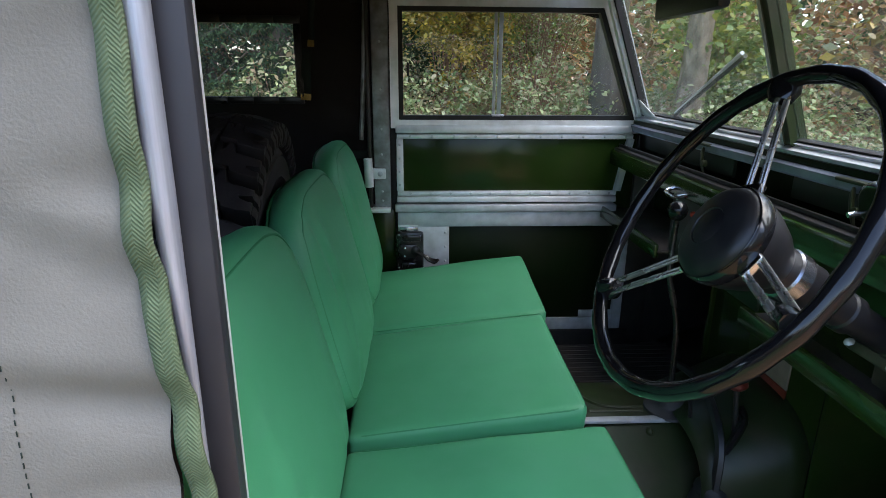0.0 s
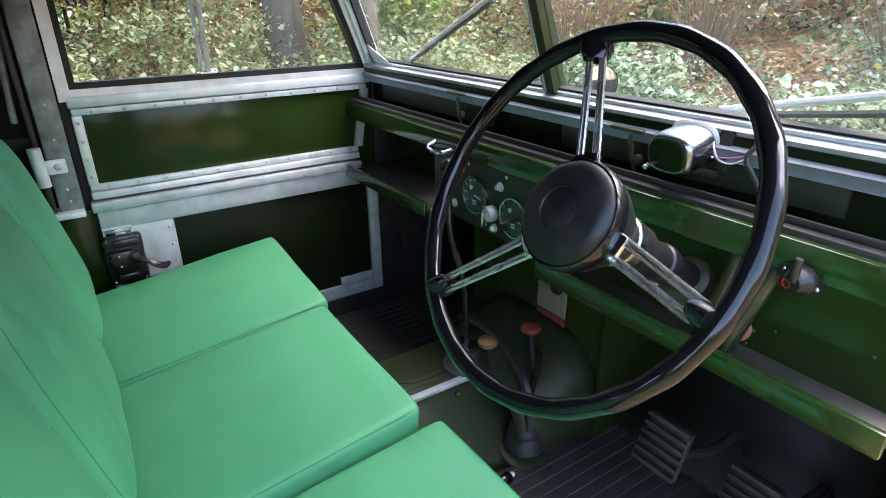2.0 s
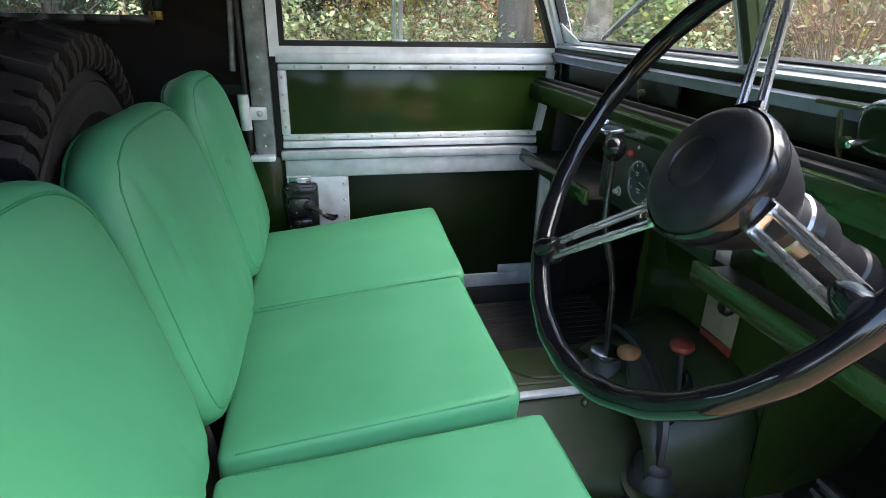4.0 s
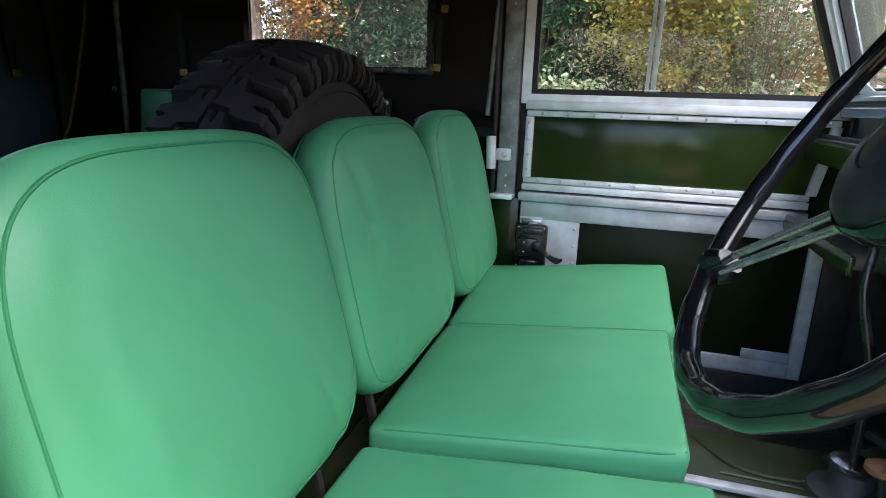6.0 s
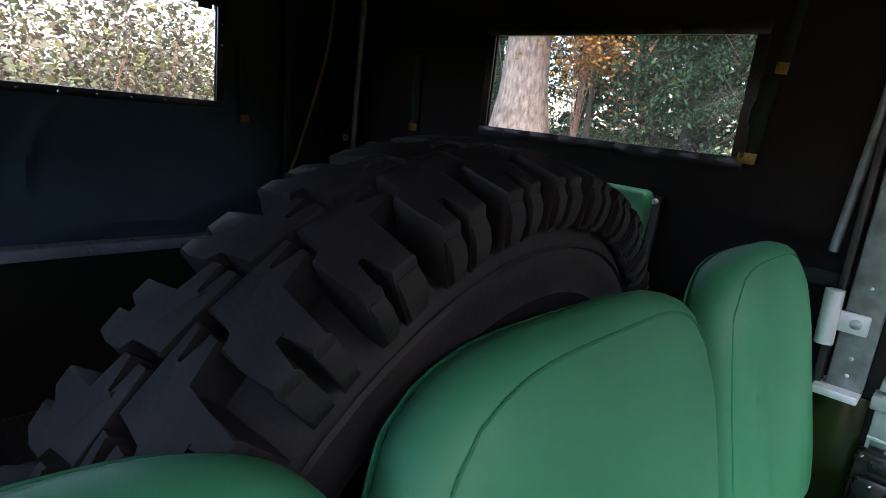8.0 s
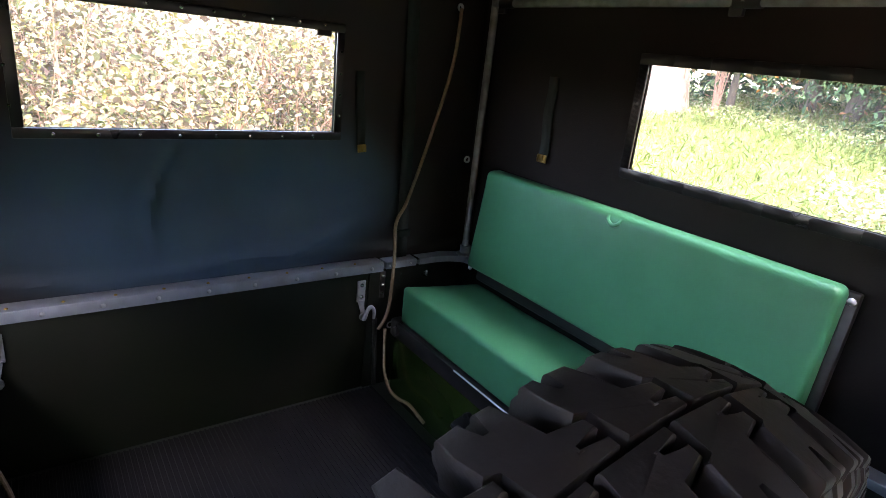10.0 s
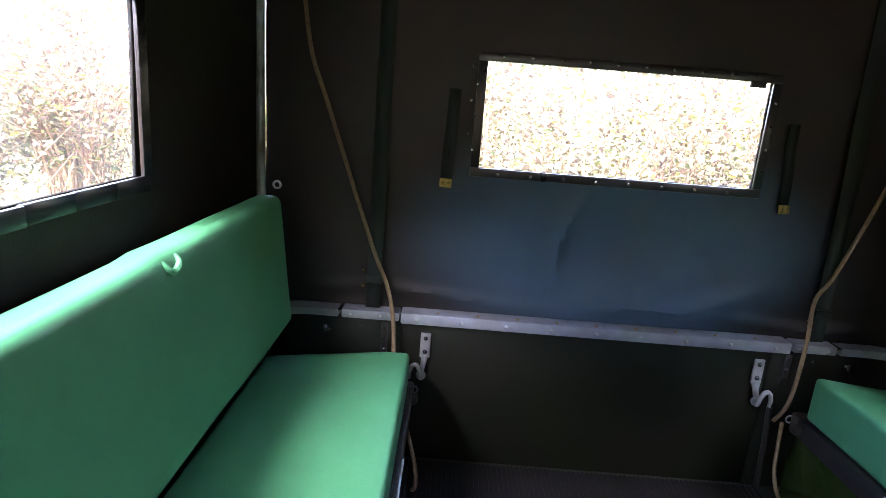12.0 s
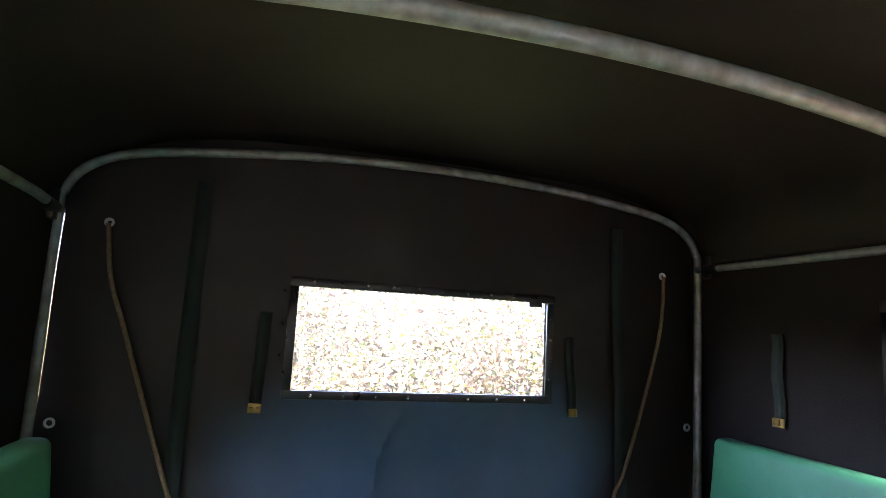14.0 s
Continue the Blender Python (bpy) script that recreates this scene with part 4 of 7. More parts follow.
# window opening: black seal and bright outer frame
WQ = [(-0.004, 1.528), (0.752, 1.528), (0.624, 1.862), (-0.004, 1.862)]


def ring(q, inset0, inset1, y_in, y_out):
    """A frame that follows the four corners of the door window."""
    bm = bmesh.new()
    c = (sum(p[0] for p in q) / 4, sum(p[1] for p in q) / 4)
    def inset(d):
        out = []
        for i in range(4):
            p, a, b = Vector(q[i]), Vector(q[i - 1]), Vector(q[(i + 1) % 4])
            n1, n2 = (p - a).normalized(), (b - p).normalized()
            n1, n2 = Vector((-n1.y, n1.x)), Vector((-n2.y, n2.x))
            k = d / (1 + n1.dot(n2))
            out.append(p + (n1 + n2) * k)
        return out
    A, B = inset(inset0), inset(inset1)
    L = [[bm.verts.new(Vector((p.x, y, p.y))) for p in P] for P, y in ((A, y_in), (B, y_in), (B, y_out), (A, y_out))]
    for a in range(4):
        for i in range(4):
            j = (i + 1) % 4
            bm.faces.new((L[a][i], L[a][j], L[(a + 1) % 4][j], L[(a + 1) % 4][i]))
    return bm


part("window_seal", ring(WQ, 0.0, 0.014, 0.708, 0.735), SEAL, door, "black rubber window channel", smooth=False)
part("window_frame", ring(WQ, -0.026, 0.0, 0.704, 0.738), ALU, door, smooth=False)
bm = bmesh.new()
vs = [bm.verts.new((x, 0.722, z)) for x, z in ((0.008, 1.54), (0.305, 1.54), (0.305, 1.85), (0.008, 1.85))]
bm.faces.new(vs)
part("sliding_pane", bm, GLASS, door, "sliding glass pane", shadow=False)
bm = bmesh.new()
vs = [bm.verts.new((x, 0.730, z)) for x, z in ((0.29, 1.54), (0.737, 1.54), (0.615, 1.85), (0.29, 1.85))]
bm.faces.new(vs)
part("fixed_pane", bm, GLASS, door, "glass pane", shadow=False)
dbox("pane_edge", 0.292, 0.301, 1.538, 1.852, 0.718, 0.727, GALV, 0.002)
dbox("pane_edge", 0.306, 0.318, 1.538, 1.852, 0.712, 0.720, GALV, 0.002)
dbox("pane_stop", 0.022, 0.030, 1.66, 1.70, 0.712, 0.722, BLACK_PLASTIC, 0.002, "black finger grip")
dbox("pane_foot", 0.29, 0.33, 1.536, 1.546, 0.708, 0.72, ALU, 0.002)
# lower half
dbox("waist_flange", -0.02, 0.715, 1.232, 1.256, 0.690, 0.74, GALV, 0.004)
dbox("waist_rail", -0.012, 0.775, 1.180, 1.230, 0.700, 0.74, GALV, 0.004)
dbox("latch_plate", -0.012, 0.158, 1.03, 1.21, 0.703, 0.712, GALV, 0.004)
# Same green as above, with the panel's shade put into the paint.
dbox("lower_panel", 0.15, 0.739, 0.83, 1.185, 0.716, 0.728, SHADED_DARK_PAINT, 0.001, "green lower panel with its shade in the paint")
dbox("lower_front", 0.736, 0.771, 0.80, 1.195, 0.702, 0.74, GALV, 0.004)
dbox("lower_bottom", 0.02, 0.769, 0.798, 0.842, 0.7045, 0.74, GALV, 0.004)
dbox("corner_plate", 0.62, 0.738, 0.842, 0.87, 0.706, 0.715, GALV, 0.002)
dbox("lower_rear", -0.012, 0.02, 0.80, 1.03, 0.703, 0.74, GALV, 0.003)
dbox("outer_skin", -0.012, 0.785, 0.80, 1.512, 0.741, 0.745, PAINT, 0.001)
rivet_set("screw", [(0.145, 0.703, z) for z in (1.16, 1.11, 1.06)] + [(0.02, 0.703, 1.19), (0.09, 0.703, 1.2)], (0, -1, 0), 0.0045, GALV, door)
bm = bmesh.new()
box(bm, -0.006, 0.053, 0.701, 0.704, 1.153, 1.179, 0.001)
part("striker_recess", bm, DARK_CHROME, door)
part("striker", bbox(0.015, 0.040, 0.692, 0.701, 1.158, 1.170, 0.003), GALV, door)
bm = bbox(-0.020, 0.072, 0.676, 0.703, 1.035, 1.168, 0.010)
box(bm, -0.012, 0.05, 0.664, 0.680, 1.075, 1.13, 0.008)
box(bm, 0.0, 0.064, 0.668, 0.680, 1.138, 1.160, 0.006)
box(bm, 0.0, 0.05, 0.668, 0.680, 1.045, 1.066, 0.006)
lathe(bm, [(0.016, 0), (0.016, 0.016), (0.010, 0.020), (0, 0.020)], (0.045, 0.678, 1.108), (0, -1, 0), 16)
latch = part("latch", bm, GLOSS_BLACK, door, "black steel door latch")
bm = tube(bmesh.new(), [(0.045, 0.664, 1.108), (0.072, 0.655, 1.095), (0.088, 0.652, 1.083), (0.108, 0.650, 1.076), (0.122, 0.650, 1.082)], [0.008, 0.006, 0.008, 0.010, 0.004], 8, steps=4, flat=0.6)
part("latch_lever", bm, GLOSS_BLACK, latch)
rivet_set("latch_screw", [(x, 0.675, z) for x in (-0.010, 0.062) for z in (1.045, 1.158)] + [(0.01, 0.663, 1.09), (0.01, 0.663, 1.118)], (0, -1, 0), 0.0042, DARK_CHROME, latch)
bm = bmesh.new()
box(bm, -0.012, 0.055, 0.6995, 0.7045, 1.146, 1.152, 0.001)
box(bm, -0.012, 0.055, 0.6995, 0.7045, 1.180, 1.186, 0.001)
part("slot_lip", bm, ALU, door)

# door posts
post = thing("door_post", (-0.06, 0.71, 0.8), "galvanised door post behind the closed door", "door post", kind="structure")
part("channel", bbox(-0.086, -0.034, 0.700, 0.730, 1.245, 1.95, 0.004), TUBE, post)
part("inner_lip", bbox(-0.104, -0.092, 0.694, 0.728, 1.245, 1.95, 0.003), BLACK_IRON, post)
# Added filler that closes the open gap between door and post.
part("rubber_strip", bbox(-0.036, -0.010, 0.732, 0.748, 0.80, 1.95, 0.002), SEAL, post)
part("lower_channel", bbox(-0.10, -0.02, 0.722, 0.745, 0.80, 1.235, 0.003), PAINT, post)
part("shelf_bracket", bbox(-0.10, -0.035, 0.672, 0.742, 1.234, 1.248, 0.003), ALU, post)
part("stick_socket", rod(bmesh.new(), (-0.10, 0.676, 1.32), (-0.103, 0.676, 1.41), 0.014), ALU, post)
part("socket_plate", bbox(-0.10, -0.048, 0.690, 0.700, 1.342, 1.376, 0.003), ALU, post)
rivet_set("bolt", [(-0.066, 0.690, 1.359)], (0, -1, 0), 0.009, GALV, post)
rivet_set("rivet", [(-0.06, 0.700, z) for z in (1.27, 1.30, 1.42, 1.50, 1.62, 1.76)], (0, -1, 0), 0.004, GALV, post)
bm = tube(bmesh.new(), [(-0.124, 0.708, 1.465), (-0.112, 0.708, 1.65), (-0.100, 0.708, 1.90)], 0.0075, 10, steps=4)
part("hood_stick", bm, TUBE, post)
part("strap_loop", bbox(-0.19, -0.10, 0.716, 0.720, 1.405, 1.43, 0.001), STRAP, post)
post = thing("door_post", (-0.1, -0.75, 0.8), "grey door post of the open driver's doorway", "door post", kind="structure")
DARK_POST = node_mat("slate_grey_paint", (0.021, 0.022, 0.028), (0.015, 0.016, 0.021), rough=0.45, rough2=0.6, scale=12, dirt=(0.05, 0.05, 0.05), dirt_scale=8, dirt_amount=0.3)
STICK = node_mat("drawn_steel_tube", (0.50, 0.54, 0.62), (0.33, 0.36, 0.42), rough=0.34, rough2=0.5, metal=0.6, scale=60, stretch=(4, 4, 0.12), bump=0.05, bscale=200, dirt=(0.25, 0.26, 0.28), dirt_scale=9, dirt_amount=0.4)
part("channel", bbox(-0.124, -0.0915, -0.778, -0.762, 1.18, 1.95, 0.004), DARK_POST, post)
part("bright_lip", bbox(-0.0985, -0.0945, -0.7615, -0.752, 1.18, 1.95, 0.001), ALU, post)
part("lower_channel", bbox(-0.14, -0.095, -0.775, -0.735, 0.78, 1.18, 0.004), PAINT, post)
bm = tube(bmesh.new(), [(-0.112, -0.784, 1.19), (-0.1125, -0.786, 1.42), (-0.1165, -0.788, 1.6), (-0.1165, -0.789, 1.95)], [0.002, 0.003, 0.0085, 0.0085], 14)
part("hood_stick", bm, STICK, post)
w = part("sill", bbox(-0.12, 0.80, 0.700, 0.745, 0.66, 0.797, 0.004), BLACK_IRON)
tagged(w, "black sill under the closed door", "sill", kind="structure")
w = part("sill", bbox(-0.12, 0.80, -0.765, -0.725, 0.68, 0.78, 0.006), PAINT)
tagged(w, "green painted sill under the open doorway", "sill", kind="structure")

# plain outer body, roof cloth and road wheels on which the vehicle stands
ys = [YC + 0.788 * math.sin(math.pi / 2 * k / 20) for k in range(-20, 21)]
bm = sheet(span(X_REAR - 0.006, 0.66, 30), ys, lambda x, y: Vector((x, y, roof_z(YC + (y - YC) * 0.995) + 0.010 + 0.003 * noise.noise(Vector((x * 3, y * 3, 0))) - (0.0 if x < X_POST else 0.10 * ((x - X_POST) / 0.76) ** 1.5))))
part("roof_cloth", bm, CANVAS_OUT, hood)
w = part("wing", bbox(1.21, 1.90, -0.80, -0.47, 0.93, 1.0, 0.03), PAINT)
tagged(w, "bronze green front wing", "wing", kind="structure")
w = part("front_panel", bbox(1.88, 1.92, -0.47, 0.44, 0.60, 1.24, 0.01), PAINT)
tagged(w, "bronze green radiator panel under the bonnet", "body panel", kind="structure")
for y in (-0.47, 0.43):
    w = part("inner_wing", bbox(1.21, 1.88, y - 0.01, y + 0.01, 0.60, 1.24, 0.003), BLACK_IRON)
    tagged(w, "black inner wing panel beside the engine bay", "body panel", kind="structure")
for s in (-1, 1):
    y = sorted((YC + s * 0.757, YC + s * 0.782))
    w = part("wing_side", bbox(1.21, 1.90, y[0], y[1], 0.78, 0.99 if s < 0 else 1.13, 0.006), PAINT)
    tagged(w, "bronze green outer side of the front wing", "body panel", kind="structure")
    w = part("chassis_rail", bbox(-1.44, 1.90, YC + s * 0.36 - 0.04, YC + s * 0.36 + 0.04, 0.50, 0.66, 0.006), BLACK_IRON)
    tagged(w, "black chassis rail under the body", "chassis", kind="structure")
for x in (-0.91, 1.42):
    w = part("axle", rod(bmesh.new(), (x, YC - 0.6, 0.372), (x, YC + 0.6, 0.372), 0.045), BLACK_IRON)
    tagged(w, "black axle casing between the road wheels", "axle", kind="structure")
    for s in (-1, 1):
        road = thing("road_wheel", (x, YC + s * 0.63, 0.0), "black tyre on a green steel rim under the body", "wheel", group="road wheels")
        at = (x, YC + s * 0.63, 0.372)
        part("tyre", lathe(bmesh.new(), [(0.205, -0.07), (0.25, -0.085), (0.33, -0.085), (0.368, -0.068), (0.372, 0.0), (0.368, 0.068), (0.33, 0.085), (0.25, 0.085), (0.205, 0.07)], at, (0, s, 0), 40, cap=False), RUBBER, road)
        part("rim", lathe(bmesh.new(), [(0.21, -0.07), (0.20, 0.0), (0.20, 0.07), (0.185, 0.06), (0.17, 0.02), (0.08, 0.04), (0.0, 0.045)], at, (0, s, 0), 28, cap=False), PAINT, road)


# ---- cab things ----
def seat_cushion(th, y0, y1, x1, corners, x0=-0.088):
    """A cushion whose top slopes: corners are its heights front far, front near, back far, back near."""
    base, top = 0.93, 1.05
    ff, fn, bf, bn = corners
    def push(q):
        k, j = (q.x - x0) / (x1 - x0), (q.y - y0) / (y1 - y0)
        up = (q.z - base) / (top - base)
        h = (ff * j + fn * (1 - j)) * k + (bf * j + bn * (1 - j)) * (1 - k)
        w = noise.noise(Vector((q.x * 6, q.y * 7, 1.3 + y0))) * 0.0035 + 0.0012 * math.sin(26 * q.y + 14 * q.x + 3 * noise.noise(q * 4)) * max(0.0, 1 - 3 * abs(k - 0.05))
        return Vector((q.x + 0.25 * w - 0.012 * (1 - up) * k, q.y, q.z + up * (h - top) + (w if up > 0.5 else 0)))
    bm = rounded_block(bmesh.new(), (x0, y0, base), (x1, y1, top), 0.017, crown=0.007, n=16, push=push)
    cover = part("cushion", bm, VINYL, th)
    def edge(x, y):
        return push(Vector((x, y, top - 0.0055)))
    r = 0.024
    a, b, c, d = x0 + 0.004, x1 - 0.0055, y0 + 0.0055, y1 - 0.0055
    pts = [edge(*p) for p in ((a + r, c), (b - 0.1, c), (b - r, c), (b - r * 0.3, c + r * 0.3), (b, c + r), (b, (c + d) / 2), (b, d - r), (b - r * 0.3, d - r * 0.3), (b - r, d), (b - 0.1, d), (a + r, d))]
    part("welt", tube(bmesh.new(), pts, 0.0020, 6, steps=4), PIPING, cover, "stitched welt seam")
    return th


def seat_back(th, y0, y1, zt=1.49, rt=0.13, thick=0.072, xb=-0.070, lean=13.0, shift=0.0):
    """A padded back: rounded top corners, soft face, piping round the face, leaning backwards."""
    zb = 1.042
    H, W = (zt - zb) / math.cos(radians(lean)), (y1 - y0) / 2
    yc = (y0 + y1) / 2
    cz = H * 0.44
    P = []
    for k in range(112):
        a = 2 * math.pi * (k + 0.5) / 112
        c, s = math.cos(a), math.sin(a)
        n, h = (4.0, H - cz) if s > 0 else (5.0, cz)
        P.append(Vector((0, (W + 0.007) * math.copysign(abs(c) ** (2 / n), c), cz + h * math.copysign(abs(s) ** (2 / n), s))))
    def place(p):
        side = p.y / W
        w = noise.noise(Vector((p.y * 4 + y0 * 9, p.z * 3.2, p.x * 3))) * 0.006
        low = math.exp(-(p.z / 0.16) ** 2)
        for c, slant, depth in ((0.62, -0.45, 0.0035), (0.80, -0.3, 0.0025), (-0.66, 0.42, 0.0025), (0.30, -0.35, 0.002)):
            w -= depth * low * math.exp(-((side - c - slant * p.z / 0.3 - 0.05 * math.sin(9 * y0)) / 0.045) ** 2)
        w -= 0.0075 * math.exp(-((side + 0.70 - 0.06 * math.sin(14 * p.z + 7 * y0)) / 0.028) ** 2 - ((p.z - 0.27) / 0.11) ** 2)
        w += 0.0055 * math.exp(-((side + 0.62 - 0.08 * math.sin(11 * p.z + 7 * y0)) / 0.036) ** 2 - ((p.z - 0.24) / 0.12) ** 2)
        w -= 0.0030 * math.exp(-((abs(side) - 0.86) / 0.04) ** 2) * (0.5 + 0.5 * math.sin(31 * p.z + 5 * y1))
        p = Vector((p.x + w, p.y, p.z))
        a = radians(lean)
        return Vector((xb + p.x * math.cos(a) - p.z * math.sin(a), yc + p.y, zb + p.z * math.cos(a) + p.x * math.sin(a)))
    def ring_at(x, inset):
        k = 1 - inset / 0.21
        c = Vector((0, 0, cz))
        return [Vector((x, 0, 0)) + c + (p - c) * k for p in P]
    layers = [(-thick, 0.12), (-thick, 0.03), (-thick + 0.008, 0.012), (-thick + 0.022, 0.003), (-thick / 2, 0.0), (-0.024, 0.001), (-0.012, 0.004), (-0.005, 0.009), (-0.0015, 0.0135), (-0.0025, 0.0155), (-0.001, 0.0175), (0.004, 0.024), (0.0075, 0.031), (0.010, 0.040), (0.0125, 0.050), (0.0145, 0.062), (0.0163, 0.075), (0.018, 0.09), (0.0194, 0.106), (0.0205, 0.122), (0.0213, 0.140), (0.022, 0.160), (0.0225, 0.185)]
    bm = bmesh.new()
    rings = [[bm.verts.new(place(q)) for q in ring_at(x, i)] for x, i in layers]
    n = len(P)
    for a, b in zip(rings, rings[1:]):
        for k in range(n):
            bm.faces.new((a[k], a[(k + 1) % n], b[(k + 1) % n], b[k]))
    for rr, x in ((rings[0], -thick), (rings[-1], 0.0226)):
        c = bm.verts.new(place(Vector((x, 0, cz))))
        for k in range(n):
            bm.faces.new((rr[k], rr[(k + 1) % n], c))
    cover = part("backrest", bm, VINYL, th)
    pts = [place(q) for q in ring_at(-0.0022, 0.0156)]
    part("piping", tube(bmesh.new(), pts, 0.0018, 6, closed=True), PIPING, cover, "green piped seam")
    pts = [place(q) for q in ring_at(-thick + 0.014, 0.0058)]
    part("rear_piping", tube(bmesh.new(), pts, 0.0022, 6, closed=True), PIPING, cover, "green piped seam")
    return th


for word, c0, c1, x1, corners, s0, s1, zt in (("passenger", 0.224, 0.612, 0.392, (1.113, 1.077, 1.054, 1.024), 0.286, 0.704, 1.486),
                                             ("middle", -0.212, 0.218, 0.376, (1.077, 1.067, 1.022, 1.009), -0.225, 0.246, 1.477),
                                             ("driver's", -0.685, -0.222, 0.406, (1.040, 1.046, 0.990, 0.992), -0.69, -0.232, 1.470)):
    seat = thing("front_seat", (0.1, (c0 + c1) / 2, 0.93), "bright green vinyl " + word + " seat with piped edges on the seat box", "seat", group="front seats")
    seat_cushion(seat, c0, c1, x1, corners)
    seat_back(seat, s0, s1, zt=zt, xb=-0.070 if word == "driver's" else -0.060)
    a, b = s0 + 0.03, s1 - 0.03
    part("bracket", tube(bmesh.new(), [(-0.10, a + 0.06, 0.93), (-0.13, a + 0.06, 1.10), (-0.13, b - 0.06, 1.10), (-0.10, b - 0.06, 0.93)], 0.008, 8), BLACK_IRON, seat, "black tubular bracket")
bm = rounded_block(bmesh.new(), (-0.32, -0.765, 1.224), (-0.19, -0.715, 1.345), 0.012, n=4)
solo("storage_box", bm, YELLOW, "small bright yellow box standing on the side capping", "box")

# steering wheel
WC = Vector((0.433, -0.452, 1.481))
WN = Vector((0.86, 0.004, -0.51)).normalized()          # down the column
U = (Vector((0.525, -0.394, 1.635)) - WC)
U = (U - WN * U.dot(WN)).normalized()                    # along the upper spoke
V = WN.cross(U)


def wheel_at(r, a, h=0.0):
    return WC + r * (math.cos(a) * U + math.sin(a) * V) + h * WN


sw = thing("steering_wheel", tuple(WC), "large thin-rimmed black steering wheel with three chrome spokes", "steering wheel")
bm = tube(bmesh.new(), [wheel_at(0.226, 2 * math.pi * k / 168) for k in range(168)], [0.0118 + 0.0006 * math.cos(2 * math.pi * k * 24 / 168) for k in range(168)], 20, closed=True)
part("rim", bm, BAKELITE, sw, "glossy black rim")
for k in range(3):
    a = 2 * math.pi * k / 3
    bm = bmesh.new()
    for o in (-0.0135, -0.0082, 0.0082, 0.0135):
        d = Vector((-math.sin(a), math.cos(a)))
        off = o * (d.x * U + d.y * V)
        rod(bm, wheel_at(0.062, a, 0.028) + off * 1.12, wheel_at(0.206, a, 0.003) + off * 0.85, 0.0028, n=8)
    part("spoke", bm, SPOKE, sw, "nickel-plated wire spoke")
    bm = bmesh.new()
    tang = -math.sin(a) * U + math.cos(a) * V
    tube(bm, [wheel_at(0.196, a, 0.003), wheel_at(0.208, a, 0.002), wheel_at(0.222, a, 0.0)], [0.010, 0.014, 0.013], 12, flat=1.5)
    part("spoke_boss", bm, BAKELITE, sw)
    bm = bmesh.new()
    m = Matrix.Translation(wheel_at(0.069, a, 0.026)) @ Matrix((U * math.cos(a) + V * math.sin(a), tang, -WN)).transposed().to_4x4()
    box(bm, -0.012, 0.012, -0.017, 0.017, -0.006, 0.006, 0.003, m)
    part("spoke_collar", bm, BAKELITE if k == 0 else CHROME, sw)
bm = lathe(bmesh.new(), [(0.0, -0.012), (0.023, -0.0115), (0.0255, -0.0095), (0.027, -0.0115), (0.030, -0.0105), (0.052, -0.006), (0.062, 0.0), (0.0672, 0.010), (0.0672, 0.028), (0.062, 0.050), (0.049, 0.080), (0.034, 0.102)], WC, WN, 64)
hub = part("hub", bm, BLACK_PLASTIC, sw, "scuffed black plastic hub")
bm = lathe(bmesh.new(), [(0.0675, 0.006), (0.0695, 0.010), (0.0695, 0.024), (0.0675, 0.030)], WC, WN, 64, cap=False)
part("hub_band", bm, BAKELITE, hub)
WORN_PAINT = node_mat("rubbed_green_paint", (0.036, 0.044, 0.018), (0.026, 0.034, 0.013), rough=0.35, rough2=0.5, scale=16, dirt=(0.15, 0.125, 0.08), dirt_scale=18, dirt_amount=0.6)
col = thing("steering_column", tuple(WC + WN * 0.1), "black steering column running down through the parcel shelf", "steering column")
bm = lathe(bmesh.new(), [(0.030, 0.08), (0.034, 0.10), (0.034, 0.165), (0.029, 0.175)], WC, WN, 24)
part("shroud", bm, BLACK_PLASTIC, col)
bm = lathe(bmesh.new(), [(0.026, 0.17), (0.026, 0.225), (0.029, 0.228), (0.029, 0.245), (0.023, 0.25), (0.023, 0.80)], WC, WN, 24)
part("tube", bm, BLACK_PLASTIC, col)
bm = lathe(bmesh.new(), [(0.024, 0.318), (0.034, 0.325), (0.040, 0.37), (0.042, 0.42)], WC, WN, 24)
part("collar", bm, WORN_PAINT, col, "green collar worn to bare beige")
bm = lathe(bmesh.new(), [(0.0345, 0.115), (0.037, 0.118), (0.037, 0.137), (0.0345, 0.14)], WC, WN, 24, cap=False)
part("band", bm, DARK_CHROME, col, "dull metal band")
bm = bmesh.new()
box(bm, -0.048, 0.048, -0.006, 0.010, -0.014, 0.014, 0.004, Matrix.Translation(WC + WN * 0.31 + Vector((0, 0, -0.038))) @ turn_to(WN))
box(bm, 0.72, 0.745, -0.475, -0.425, 1.235, 1.315, 0.005)
part("clamp", bm, WORN_PAINT, col)
rivet_set("bolt", [WC + WN * 0.31 + Vector((-0.012, o, -0.028)) for o in (-0.04, 0.04)], (-0.5, 0, 0.86), 0.008, GALV, col)

# instrument panel
ip = thing("instrument_panel", (0.7, 0.05, 1.25), "dark green instrument panel with two round dials and switches", "instrument panel")
bm = bbox(0.696, 0.704, -0.165, 0.245, 1.236, 1.388, 0.004)
part("plate", bm, BLACK_GREEN, ip)


